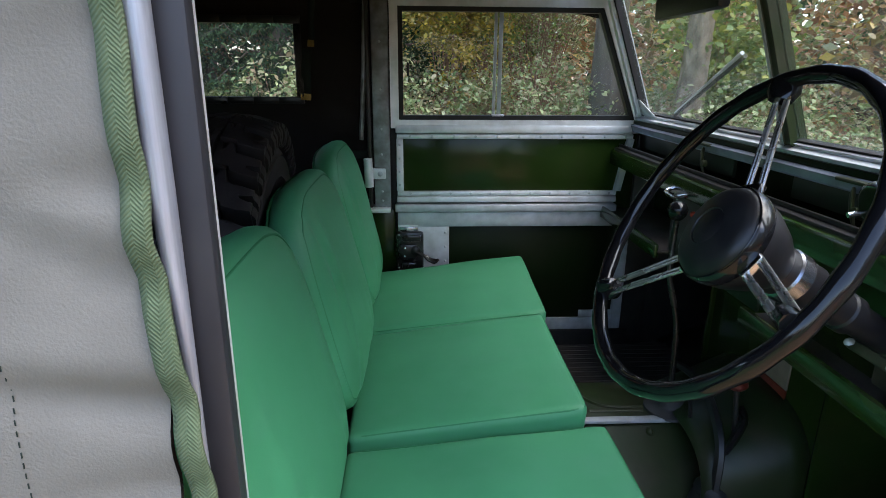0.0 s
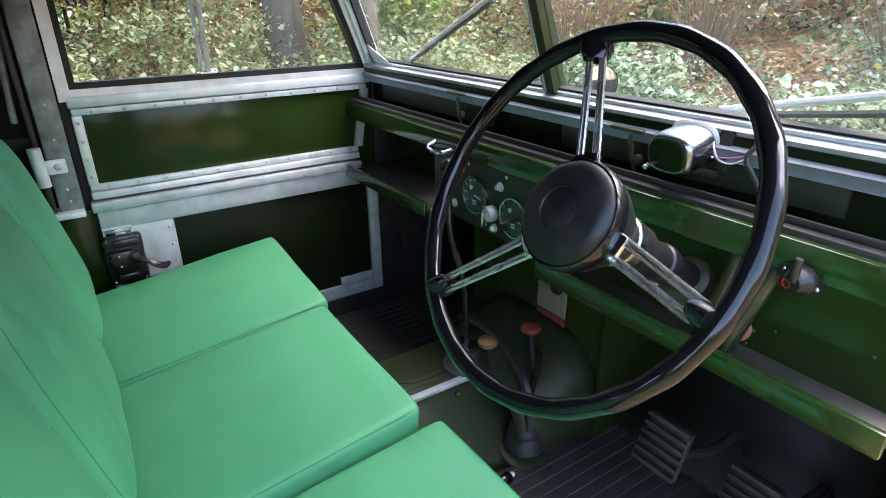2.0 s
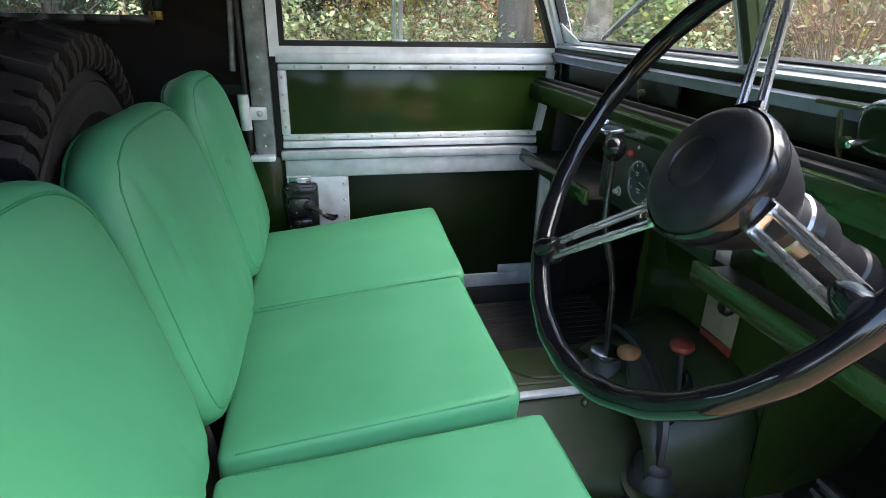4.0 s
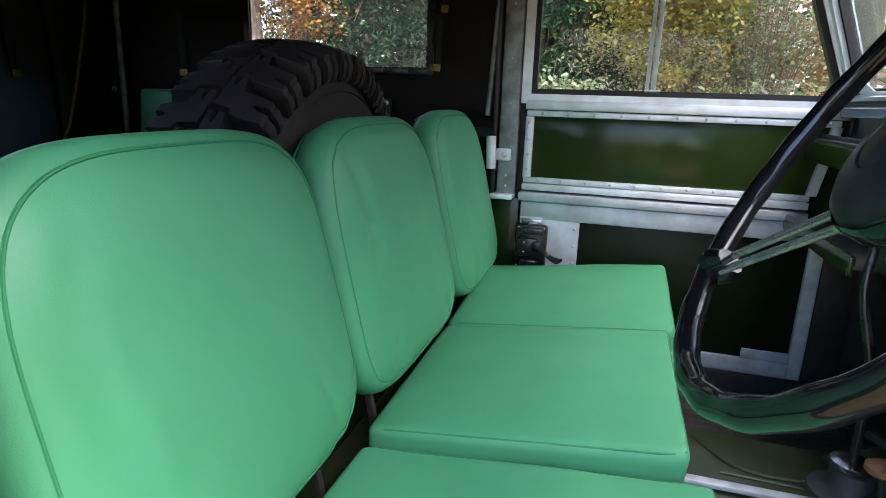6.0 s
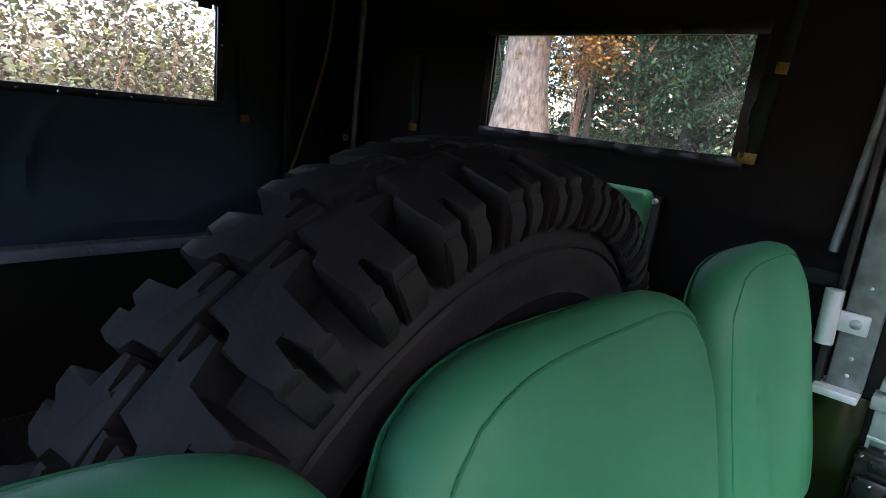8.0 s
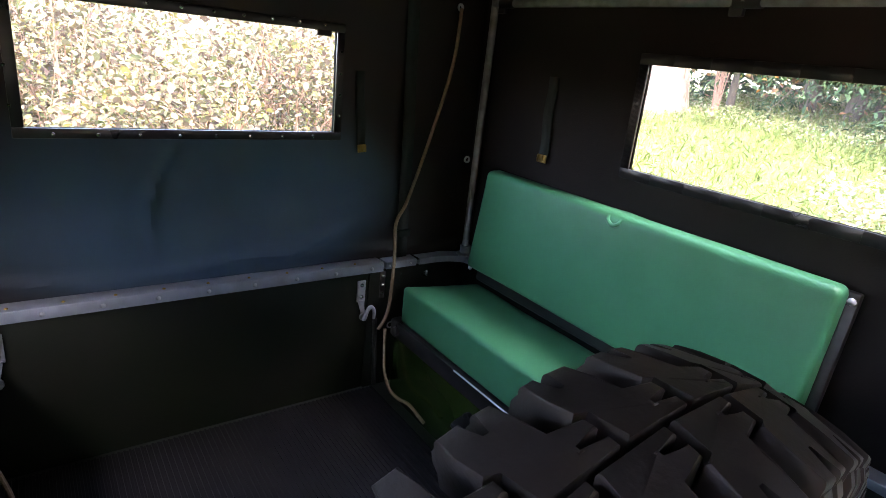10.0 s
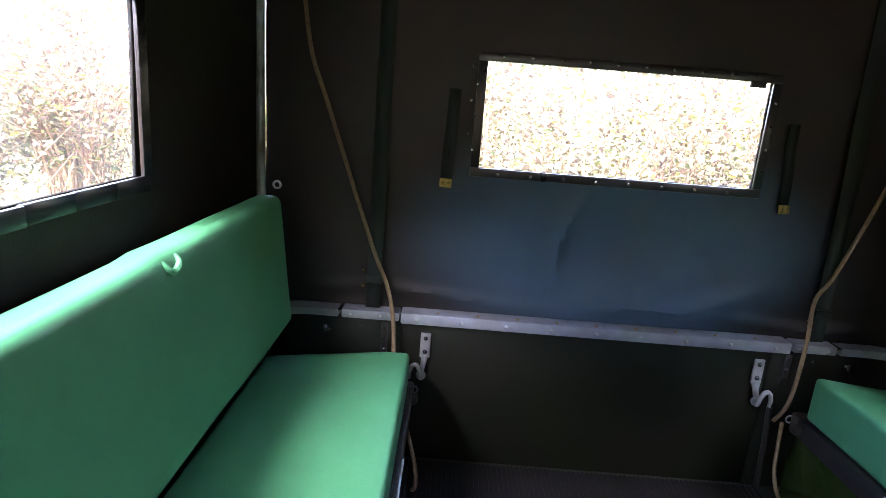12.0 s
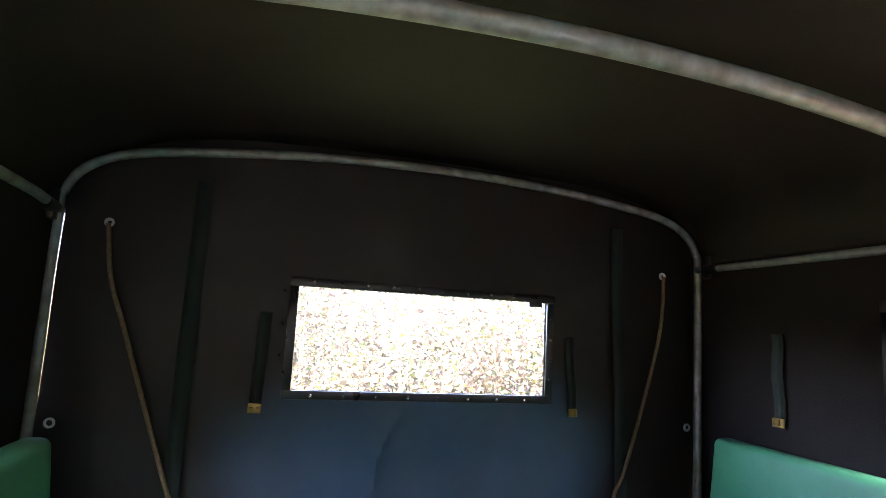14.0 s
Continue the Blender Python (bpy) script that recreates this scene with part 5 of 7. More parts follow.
def dial(y, z, r, name="gauge"):
    d = part(name, lathe(bmesh.new(), [(0.0, 0.0), (r, 0.0), (r, 0.003)], (0.695, y, z), (-1, 0, 0), 36), DIAL, ip, "dark dial face with pale marks")
    part("bezel", lathe(bmesh.new(), [(r, 0.0), (r + 0.0035, 0.001), (r + 0.003, 0.008), (r - 0.0005, 0.008), (r - 0.0015, 0.004)], (0.696, y, z), (-1, 0, 0), 40, cap=False), DARK_CHROME, d)
    bm = bmesh.new()
    for k in range(9):
        a = radians(-30 + 30 * k)
        p0 = Vector((0.6945 - 0.003, y + math.cos(a) * r * 0.80, z + math.sin(a) * r * 0.80))
        p1 = Vector((0.6945 - 0.003, y + math.cos(a) * r * 0.93, z + math.sin(a) * r * 0.93))
        rod(bm, p0, p1, 0.0009, n=4)
    for j, (dy, dz, w) in enumerate(((0.3, 0.42, 0.28), (0.32, 0.3, 0.2), (0.05, -0.35, 0.35), (0.0, -0.5, 0.3))):
        box(bm, 0.690, 0.6912, y + dy * r - w * r / 2, y + dy * r + w * r / 2, z + dz * r - 0.0015, z + dz * r + 0.0015, 0)
    part("dial_marks", bm, WHITE, d, smooth=False)
    rodm = rod(bmesh.new(), (0.6895, y, z), (0.6895, y - r * 0.62, z - r * 0.12), 0.0012, n=5)
    part("needle", rodm, WHITE, d)
    bm = bmesh.new()
    lathe(bm, [(0.0, 0.0), (r * 0.999, 0.0)], (0.6882, y, z), (-1, 0, 0), 30, cap=False)
    part("dial_glass", bm, GLASS, d, shadow=False)


dial(0.072, 1.313, 0.040)
dial(-0.062, 1.298, 0.040)
part("warning_lamp", lathe(bmesh.new(), [(0.007, 0), (0.007, 0.005), (0.004, 0.009), (0, 0.010)], (0.695, 0.122, 1.36), (-1, 0, 0), 12), RED, ip, "red warning lamp")
for y, z in ((0.155, 1.272), (-0.012, 1.352), (0.005, 1.225 + 0.03)):
    part("switch", lathe(bmesh.new(), [(0.010, 0), (0.010, 0.003), (0.006, 0.004), (0.005, 0.012), (0, 0.013)], (0.696, y, z), (-1, 0, 0), 14), GALV, ip)
key = part("ignition_switch", lathe(bmesh.new(), [(0.017, 0), (0.018, 0.012), (0.014, 0.02), (0.0, 0.02)], (0.696, 0.010, 1.288), (-1, 0, 0), 20), GALV, ip, "pale metal ignition switch")
part("key", bbox(0.664, 0.678, 0.008, 0.012, 1.262, 1.296, 0.002), CHROME, key)
part("light_switch", tube(bmesh.new(), [(0.690, -0.075, 1.300), (0.665, -0.078, 1.302), (0.65, -0.085, 1.295)], [0.005, 0.005, 0.010], 10), BLACK_PLASTIC, ip)
part("grab_handle", tube(bmesh.new(), [(0.69, 0.225, 1.405), (0.665, 0.22, 1.395), (0.662, 0.17, 1.392), (0.69, 0.155, 1.398)], 0.005, 8, steps=5), CHROME, ip)
rivet_set("panel_screw", [(0.696, y, 1.376) for y in (-0.14, -0.03, 0.1, 0.22)], (-1, 0, 0), 0.004, GALV, ip)

# dip and horn switch on the rail
lk = thing("dash_lock", (0.69, -0.63, 1.36), "black turn switch with a red push button on the dash rail", "switch")
bm = bmesh.new()
rows = [(-0.646, 1.383), (-0.628, 1.404), (-0.612, 1.408), (-0.590, 1.399), (-0.589, 1.388), (-0.612, 1.373), (-0.636, 1.371)]
lo, hi = [bm.verts.new((0.688, y, z)) for y, z in rows], [bm.verts.new((0.681, y, z)) for y, z in rows]
bm.faces.new(lo)
bm.faces.new(hi)
for i in range(len(rows)):
    bm.faces.new((lo[i], lo[(i + 1) % 7], hi[(i + 1) % 7], hi[i]))
part("base_plate", bm, BLACK_PLASTIC, lk)
barrel = part("barrel", lathe(bmesh.new(), [(0.0185, 0), (0.0185, 0.008), (0.015, 0.012), (0.014, 0.020), (0.010, 0.024), (0, 0.024)], (0.682, -0.622, 1.390), (-1, 0.1, 0), 20), BLACK_PLASTIC, lk)
part("lever", tube(bmesh.new(), [(0.660, -0.620, 1.394), (0.655, -0.6215, 1.410), (0.655, -0.623, 1.425)], [0.0055, 0.006, 0.0045], 10), BLACK_IRON, lk)
part("button_boss", lathe(bmesh.new(), [(0.0108, 0), (0.0108, 0.014), (0.0085, 0.016)], (0.680, -0.612, 1.386), (-1, 0.1, 0), 16), BLACK_PLASTIC, lk)
button = part("push_button", lathe(bmesh.new(), [(0.0078, 0), (0.0074, 0.005), (0.005, 0.0066), (0.0035, 0.0058), (0, 0.0058)], (0.665, -0.6138, 1.3872), (-1, 0.1, 0), 18), RED, lk, "red push button")
rivet_set("bolt", [(0.681, -0.639, 1.383), (0.681, -0.597, 1.395)], (-1, 0, 0), 0.0038, DARK_CHROME, lk)

# stay bracket in the driver's shelf, grommet, screws
st = thing("shelf_stay", (0.70, -0.55, 1.235), "green folded steel stay between dash rail and shelf", "stay")
bm = bmesh.new()
top, low = [(0.694, -0.522, 1.388), (0.694, -0.588, 1.388)], [(0.684, -0.497, 1.250), (0.684, -0.545, 1.238)]
bm = sheet([0, 0.16, 0.22, 0.78, 0.84, 1], span(0, 1, 8), lambda u, v: Vector(top[0]).lerp(Vector(top[1]), u).lerp(Vector(low[0]).lerp(Vector(low[1]), u), v) + Vector((0.005 if 0.2 < u < 0.8 and 0.1 < v < 0.95 else 0.0, 0, -0.010 * (1 - (2 * u - 1) ** 2) * (v > 0.95))))
ob = part("plate", bm, WORN_PAINT, st)
thicken(ob, 0.003, offset=0)
for k, (p, q) in enumerate(((top[0], low[0]), (top[1], low[1]))):
    p, q = Vector(p), Vector(q)
    bm = sheet([0, 1], [0, 1], lambda u, v: p.lerp(q, v) + Vector((0.022 * u, 0, 0)))
    ob = part("flange", bm, WORN_PAINT, st)
    thicken(ob, 0.003, offset=0)
rivet_set("bolt", [(0.684, -0.522, 1.257)], (-1, 0, 0.1), 0.007, PAINT_DULL, st)
bm = lathe(bmesh.new(), [(0.012, 0), (0.020, 0.004), (0.020, 0.01), (0.012, 0.012)], (0.728, -0.537, 1.264), (-1, 0, 0.3), 18)
solo("grommet", bm, TERRACOTTA, "orange rubber grommet behind the shelf stay", "grommet")
rivet_set("shelf_screw", [(0.734, -0.553, 1.264), (0.734, -0.582, 1.278), (0.734, -0.546, 1.24), (0.734, -0.70, 1.30)], (-1, 0, 0), 0.0038, BLACK_IRON, bulk)

# wiper motor with its wire
wm = thing("wiper_motor", (0.73, -0.40, 1.46), "polished metal wiper motor with loose wiring", "wiper motor")
m = pose(0.726, -0.402, 1.506, 0, -8, 0)


def cap_block(bm, L, W, H, r, m):
    """A can of rounded section."""
    prof = []
    for k in range(28):
        c, d = math.cos(2 * math.pi * k / 28), math.sin(2 * math.pi * k / 28)
        prof.append((W * math.copysign(abs(c) ** 0.72, c), H * math.copysign(abs(d) ** 0.72, d)))
    rings = []
    for x, k in ((-L, 0.84), (-L + 0.25 * r, 0.93), (-L + r, 1.0), (L - 0.6 * r, 1.0), (L, 0.95)):
        rings.append([bm.verts.new(m @ Vector((x, y * k, z * k))) for y, z in prof])
    n = len(prof)
    for a, b in zip(rings, rings[1:]):
        for i in range(n):
            bm.faces.new((a[i], a[(i + 1) % n], b[(i + 1) % n], b[i]))
    bm.faces.new(rings[0])
    bm.faces.new(rings[-1])
    return bm


part("cover", cap_block(bmesh.new(), 0.041, 0.0385, 0.031, 0.010, m), DARK_CHROME, wm, "polished cover")
part("end_plate", cap_block(bmesh.new(), 0.003, 0.031, 0.0245, 0.003, m @ Matrix.Translation((-0.041, 0, 0))), SHADED_DARK_PAINT, wm, "dark painted end plate")
bm = bmesh.new()
tube(bm, [m @ Vector((0.020, y, z)) for y, z in ((-0.0392, -0.012), (-0.036, 0.020), (-0.020, 0.0312), (0.0, 0.0318), (0.020, 0.0312), (0.036, 0.020), (0.0392, -0.012))], 0.0016, 6, steps=4, flat=2.6)
part("strap", bm, GALV, wm, "bright clamping strap")
rivet_set("screw", [m @ Vector((0.030, -0.0385, -0.006)), m @ Vector((0.012, -0.0385, -0.010))], (0, -1, 0), 0.004, CHROME, wm)
part("bracket", bbox(0.742, 0.780, -0.445, -0.355, 1.466, 1.478, 0.003), BLACK_IRON, wm)
part("gear_plate", bbox(0.745, 0.775, -0.462, -0.441, 1.478, 1.538, 0.004), BLACK_IRON, wm)
part("spindle", rod(bmesh.new(), (0.69, -0.385, 1.487), (0.665, -0.382, 1.482), 0.004), CHROME, wm)
part("wire", tube(bmesh.new(), [(0.742, -0.436, 1.522), (0.730, -0.446, 1.512), (0.726, -0.458, 1.499), (0.728, -0.476, 1.497), (0.733, -0.492, 1.506)], 0.0014, 6, steps=5), GALV, wm, "pale loop of wire")
part("wire", tube(bmesh.new(), [(0.744, -0.438, 1.516), (0.728, -0.450, 1.504), (0.730, -0.470, 1.503), (0.735, -0.490, 1.510)], 0.0013, 6, steps=5), node_mat("violet_wire", (0.30, 0.12, 0.28), rough=0.5), wm, "violet wire")
bm = tube(bmesh.new(), [(0.752, -0.510, 1.545), (0.738, -0.500, 1.524), (0.734, -0.493, 1.506), (0.734, -0.510, 1.482), (0.735, -0.529, 1.450), (0.738, -0.531, 1.415)], 0.0036, 8, steps=6)
solo("cable", bm, BOOT, "grey cable running from the windscreen into the dash", "cable")
bm = tube(bmesh.new(), [(0.772, -0.520, 1.546), (0.762, -0.512, 1.547), (0.750, -0.506, 1.541)], [0.003, 0.005, 0.003], 8)
solo("cable_clip", bm, ALU, "small bright cable clip on the windscreen rail", "clip")


def flap_lever(y):
    th = thing("vent_lever", (0.73, y, 1.44), "green ventilator flap lever under the windscreen", "lever", group="vent levers")
    part("arm", tube(bmesh.new(), [(0.738, y - 0.003, 1.502), (0.733, y - 0.010, 1.490), (0.731, y - 0.017, 1.468), (0.735, y - 0.023, 1.446)], [0.007, 0.011, 0.010, 0.006], 8, flat=0.4, steps=3), WORN_PAINT, th)
    part("knob", lathe(bmesh.new(), [(0.008, 0), (0.008, 0.010), (0, 0.012)], (0.734, y - 0.030, 1.470), (-1, 0, 0), 12), PAINT_DULL, th)
    part("top_bar", bbox(0.732, 0.746, y - 0.031, y + 0.037, 1.509, 1.516, 0.003), WORN_PAINT, th)


for y in (0.208, -0.288):
    flap_lever(y)

# wipers outside the screen, round mirror on its arm
wp = thing("wiper", (0.84, -0.5, 1.53), "grey metal wiper arm with a black blade resting on the windscreen", "wiper")
part("arm", tube(bmesh.new(), [on_screen(-0.40, 0.012, -0.03), on_screen(-0.56, 0.05, -0.03), on_screen(-0.70, 0.085, -0.025)], 0.0055, 8), GALV, wp)
part("blade", tube(bmesh.new(), [on_screen(-0.47, 0.022, -0.015), on_screen(-0.70, 0.06, -0.015)], 0.005, 6), SEAL, wp)
wp = thing("wiper", (0.80, 0.3, 1.55), "grey wiper raised across the passenger side of the windscreen", "wiper")
part("arm", tube(bmesh.new(), [on_screen(0.52, 0.022, -0.03), on_screen(0.30, 0.105, -0.02), on_screen(0.08, 0.19, -0.016)], 0.0045, 8), GALV, wp)
part("blade", tube(bmesh.new(), [on_screen(0.47, 0.030, -0.010), on_screen(0.06, 0.185, -0.010)], 0.005, 6), BOOT, wp)
wmir = thing("wing_mirror", (1.57, 0.53, 1.25), "small round wing mirror on a thin arm", "wing mirror")
part("glass", lathe(bmesh.new(), [(0.0, 0), (0.058, 0.0)], (1.56, 0.52, 1.44), (-0.55, -0.80, 0.06), 28, cap=False), MIRROR, wmir)
part("shell", lathe(bmesh.new(), [(0.062, 0.004), (0.062, -0.004), (0.04, -0.022), (0.0, -0.028)], (1.561, 0.521, 1.439), (-0.55, -0.80, 0.06), 28, cap=False), CHROME, wmir)
part("arm", tube(bmesh.new(), [(1.59, 0.54, 1.43), (1.62, 0.56, 1.34), (1.62, 0.56, 1.15)], 0.005, 8, steps=4), CHROME, wmir)
w = part("wing", bbox(1.21, 1.95, 0.44, 0.76, 1.06, 1.15, 0.03), PAINT)
tagged(w, "bronze green front wing", "wing", kind="structure")

# levers and pedals
gl = thing("gear_lever", (0.66, 0.06, 0.88), "gear lever with a black knob and rubber base", "gear lever")
part("gaiter", lathe(bmesh.new(), [(0.062, 0.0), (0.060, 0.006), (0.046, 0.009), (0.036, 0.014), (0.033, 0.020), (0.032, 0.048), (0.024, 0.054)], (0.668, 0.062, 0.882), n=24), BOOT, gl, "dark grey rubber gaiter")
part("collar", lathe(bmesh.new(), [(0.030, 0), (0.033, 0.004), (0.033, 0.012), (0.022, 0.016), (0.01, 0.017)], (0.665, 0.060, 0.934), n=24), DARK_CHROME, gl)
part("shaft", tube(bmesh.new(), [(0.663, 0.058, 0.94), (0.662, 0.070, 1.10), (0.640, 0.090, 1.22), (0.645, 0.105, 1.30), (0.648, 0.108, 1.36)], 0.0070, 10, steps=6), GLOSS_BLACK, gl)
part("knob", lathe(bmesh.new(), [(0.008, -0.02), (0.012, -0.018), (0.021, -0.006), (0.023, 0.006), (0.018, 0.018), (0.008, 0.024), (0, 0.025)], (0.648, 0.108, 1.370), n=20), BAKELITE, gl, "black knob")
hb = thing("hand_brake", (0.37, -0.245, 0.77), "black hand brake lever with a white push button below the seat", "hand brake")
ax = Vector((0.985, 0.155, 0.045)).normalized()
tip = Vector((0.580, -0.213, 0.7925))
part("shaft", tube(bmesh.new(), [(0.362, -0.250, 0.770), (0.40, -0.243, 0.783), tip - ax * 0.12], 0.008, 10, steps=4), GLOSS_BLACK, hb)
part("grip", lathe(bmesh.new(), [(0.009, -0.125), (0.0115, -0.120), (0.0115, -0.022), (0.0135, -0.016), (0.0135, -0.004), (0.011, 0.0), (0.0, 0.0005)], tip, ax, 18), BAKELITE, hb, "shiny black grip")
part("button", lathe(bmesh.new(), [(0.0060, 0.0), (0.0060, 0.009), (0.0045, 0.0115), (0.0, 0.012)], tip, ax, 14), WHITE, hb, "white push button")
fl = thing("four_wheel_lever", (0.68, -0.01, 0.86), "thin rod with a flat ochre plastic knob", "lever")
part("rod", rod(bmesh.new(), (0.688, -0.012, 0.86), (0.677, -0.008, 0.975), 0.004), BLACK_IRON, fl)
part("knob", lathe(bmesh.new(), [(0.006, -0.012), (0.018, -0.008), (0.024, -0.002), (0.023, 0.006), (0.012, 0.011), (0, 0.012)], (0.676, -0.008, 0.979), (-0.1, 0, 1), n=20), YELLOW_KNOB, fl, "ochre knob")
tl = thing("transfer_lever", (0.735, -0.121, 0.735), "black transfer lever with a red knob and rubber gaiter", "lever")
part("gaiter_plate", lathe(bmesh.new(), [(0.056, 0), (0.056, 0.006), (0.046, 0.009)], (0.688, -0.132, 0.746), (0, -0.25, 1), n=28), PAINT_DULL, tl)
DARK_BOOT = node_mat("black_gaiter_rubber", (0.018, 0.018, 0.018), (0.026, 0.026, 0.025), rough=0.5, rough2=0.65, scale=40, bump=0.3, bscale=60)
part("gaiter", lathe(bmesh.new(), [(0.046, 0.0), (0.045, 0.010), (0.041, 0.024), (0.037, 0.034), (0.039, 0.040), (0.036, 0.052), (0.026, 0.064), (0.014, 0.070)], (0.690, -0.130, 0.754), (0.12, 0.12, 1), n=24), DARK_BOOT, tl, "black rubber gaiter")
part("arm", tube(bmesh.new(), [(0.70, -0.122, 0.83), (0.735, -0.105, 0.90), (0.762, -0.09, 0.945), (0.755, -0.085, 0.975)], [0.014, 0.020, 0.020, 0.010], 8, steps=5, flat=0.5), GLOSS_BLACK, tl)
part("rod", rod(bmesh.new(), (0.745, -0.09, 0.92), (0.736, -0.087, 1.03), 0.0055), BLACK_IRON, tl)
part("knob", lathe(bmesh.new(), [(0.008, -0.014), (0.017, -0.010), (0.023, -0.002), (0.022, 0.006), (0.014, 0.013), (0, 0.015)], (0.735, -0.086, 1.036), n=20), DULL_RED, tl, "worn red knob")
hb = thing("handbrake", (0.5, -0.2, 0.735), "black handbrake lever with a bright button", "handbrake")
part("grip", tube(bmesh.new(), [(0.47, -0.20, 0.78), (0.55, -0.19, 0.765), (0.60, -0.186, 0.757)], 0.011, 12), BLACK_PLASTIC, hb)
part("button", rod(bmesh.new(), (0.60, -0.186, 0.757), (0.613, -0.184, 0.755), 0.005), CHROME, hb)


WORN = node_mat("worn_grey_rubber", (0.06, 0.05, 0.04), (0.026, 0.023, 0.02), rough=0.6, scale=60)


def pedal(at, label):
    th = thing("pedal", at, label, "pedal", group="foot pedals")
    m = Matrix.Translation(at) @ pose(0, 0, 0, 0, -68, 0) @ Matrix.Diagonal((1.45, 1, 1, 1))
    bm = bmesh.new()
    box(bm, -0.035, 0.035, -0.045, 0.045, -0.008, 0.004, 0.004, m)
    part("plate", bm, BLACK_IRON, th)
    bm = bmesh.new()
    for k in range(6):
        x = -0.036 + k * 0.0128
        box(bm, x, x + 0.0055, -0.045, 0.045, 0.002, 0.017, 0.0012, m)
    box(bm, -0.036, 0.0335, -0.047, -0.043, 0.001, 0.012, 0.001, m)
    part("tread_rib", bm, WORN, th, "worn rubber tread ribs")
    a = Vector(at)
    part("arm", tube(bmesh.new(), [a + Vector((0.01, -0.03, -0.005)), a + Vector((0.08, -0.05, -0.02)), a + Vector((0.16, -0.06, -0.01)), a + Vector((0.20, -0.06, -0.08))], [0.009, 0.011, 0.010, 0.008], 8, steps=5), BLACK_IRON, th)


pedal((0.792, -0.414, 0.920), "black clutch pedal with a ribbed rubber pad")
pedal((0.852, -0.560, 0.868), "black brake pedal with a ribbed rubber pad")
pl = thing("instruction_plate", (0.868, -0.01, 0.93), "cream instruction plate with a red lower edge on the bulkhead", "plate")
part("card", bbox(0.8655, 0.8705, -0.060, 0.037, 1.000, 1.10, 0.001), CREAM, pl)
part("red_band", bbox(0.865, 0.870, -0.060, 0.037, 0.965, 0.998, 0.001), DULL_RED, pl, "red band")
part("pull_knob", lathe(bmesh.new(), [(0.006, 0), (0.006, 0.02), (0.016, 0.024), (0.018, 0.034), (0.012, 0.042), (0, 0.043)], (0.868, -0.058, 1.095), (-1, 0, 0), 16), BLACK_PLASTIC, pl)

# ---- load bed things ----
SW_W = 0.088
SW_AX = Vector((0.992, 0.072, -0.106)).normalized()      # stands behind the seats; tilt and stretch fitted to the camera's view
SW_M = Matrix.Translation((-0.338, -0.001, 1.193)) @ SW_AX.to_track_quat("X", "Z").to_matrix().to_4x4() @ Matrix.Diagonal((0.885, 1.088, 1.088, 1.0))


def turned(profile, n=64):
    """A ring turned about the axle of the spare wheel."""
    bm = lathe(bmesh.new(), profile, (0, 0, 0), (1, 0, 0), n, cap=False)
    bmesh.ops.transform(bm, matrix=SW_M, verts=bm.verts[:])
    return bm


spare = thing("spare_wheel", (-0.25, 0.0, FLOOR_REAR), "spare wheel with a chunky bar-tread tyre standing behind the seats", "spare wheel")
half = [(0.212, 0.056), (0.222, 0.068), (0.240, 0.079), (0.258, 0.0855), (0.261, 0.0885), (0.265, 0.0862), (0.285, 0.088), (0.300, 0.0865), (0.311, 0.080), (0.321, 0.068), (0.331, 0.053), (0.340, 0.031)]
bm = turned([(r, -a) for r, a in half] + [(0.344, 0.0)] + [(r, a) for r, a in reversed(half)], 96)
tyre = part("tyre", bm, RUBBER, spare, "black rubber tyre")
bm = turned([(0.222, -0.062), (0.216, -0.056), (0.205, -0.050), (0.19, -0.02), (0.188, 0.012), (0.17, 0.020), (0.12, 0.004), (0.06, 0.012), (0.0, 0.012)], 48)
part("rim", bm, BLACK_IRON, spare, "dark steel rim")
bm = turned([(0.205, 0.050), (0.217, 0.054), (0.2225, 0.062), (0.219, 0.064), (0.212, 0.058), (0.19, 0.02)], 48)
part("rim_flange", bm, BLACK_IRON, spare)
bm = turned([(0.300, SW_W - 0.002), (0.3025, SW_W + 0.0018), (0.305, SW_W - 0.002)])
part("sidewall_rib", bm, RUBBER, tyre)


LUGS = 35


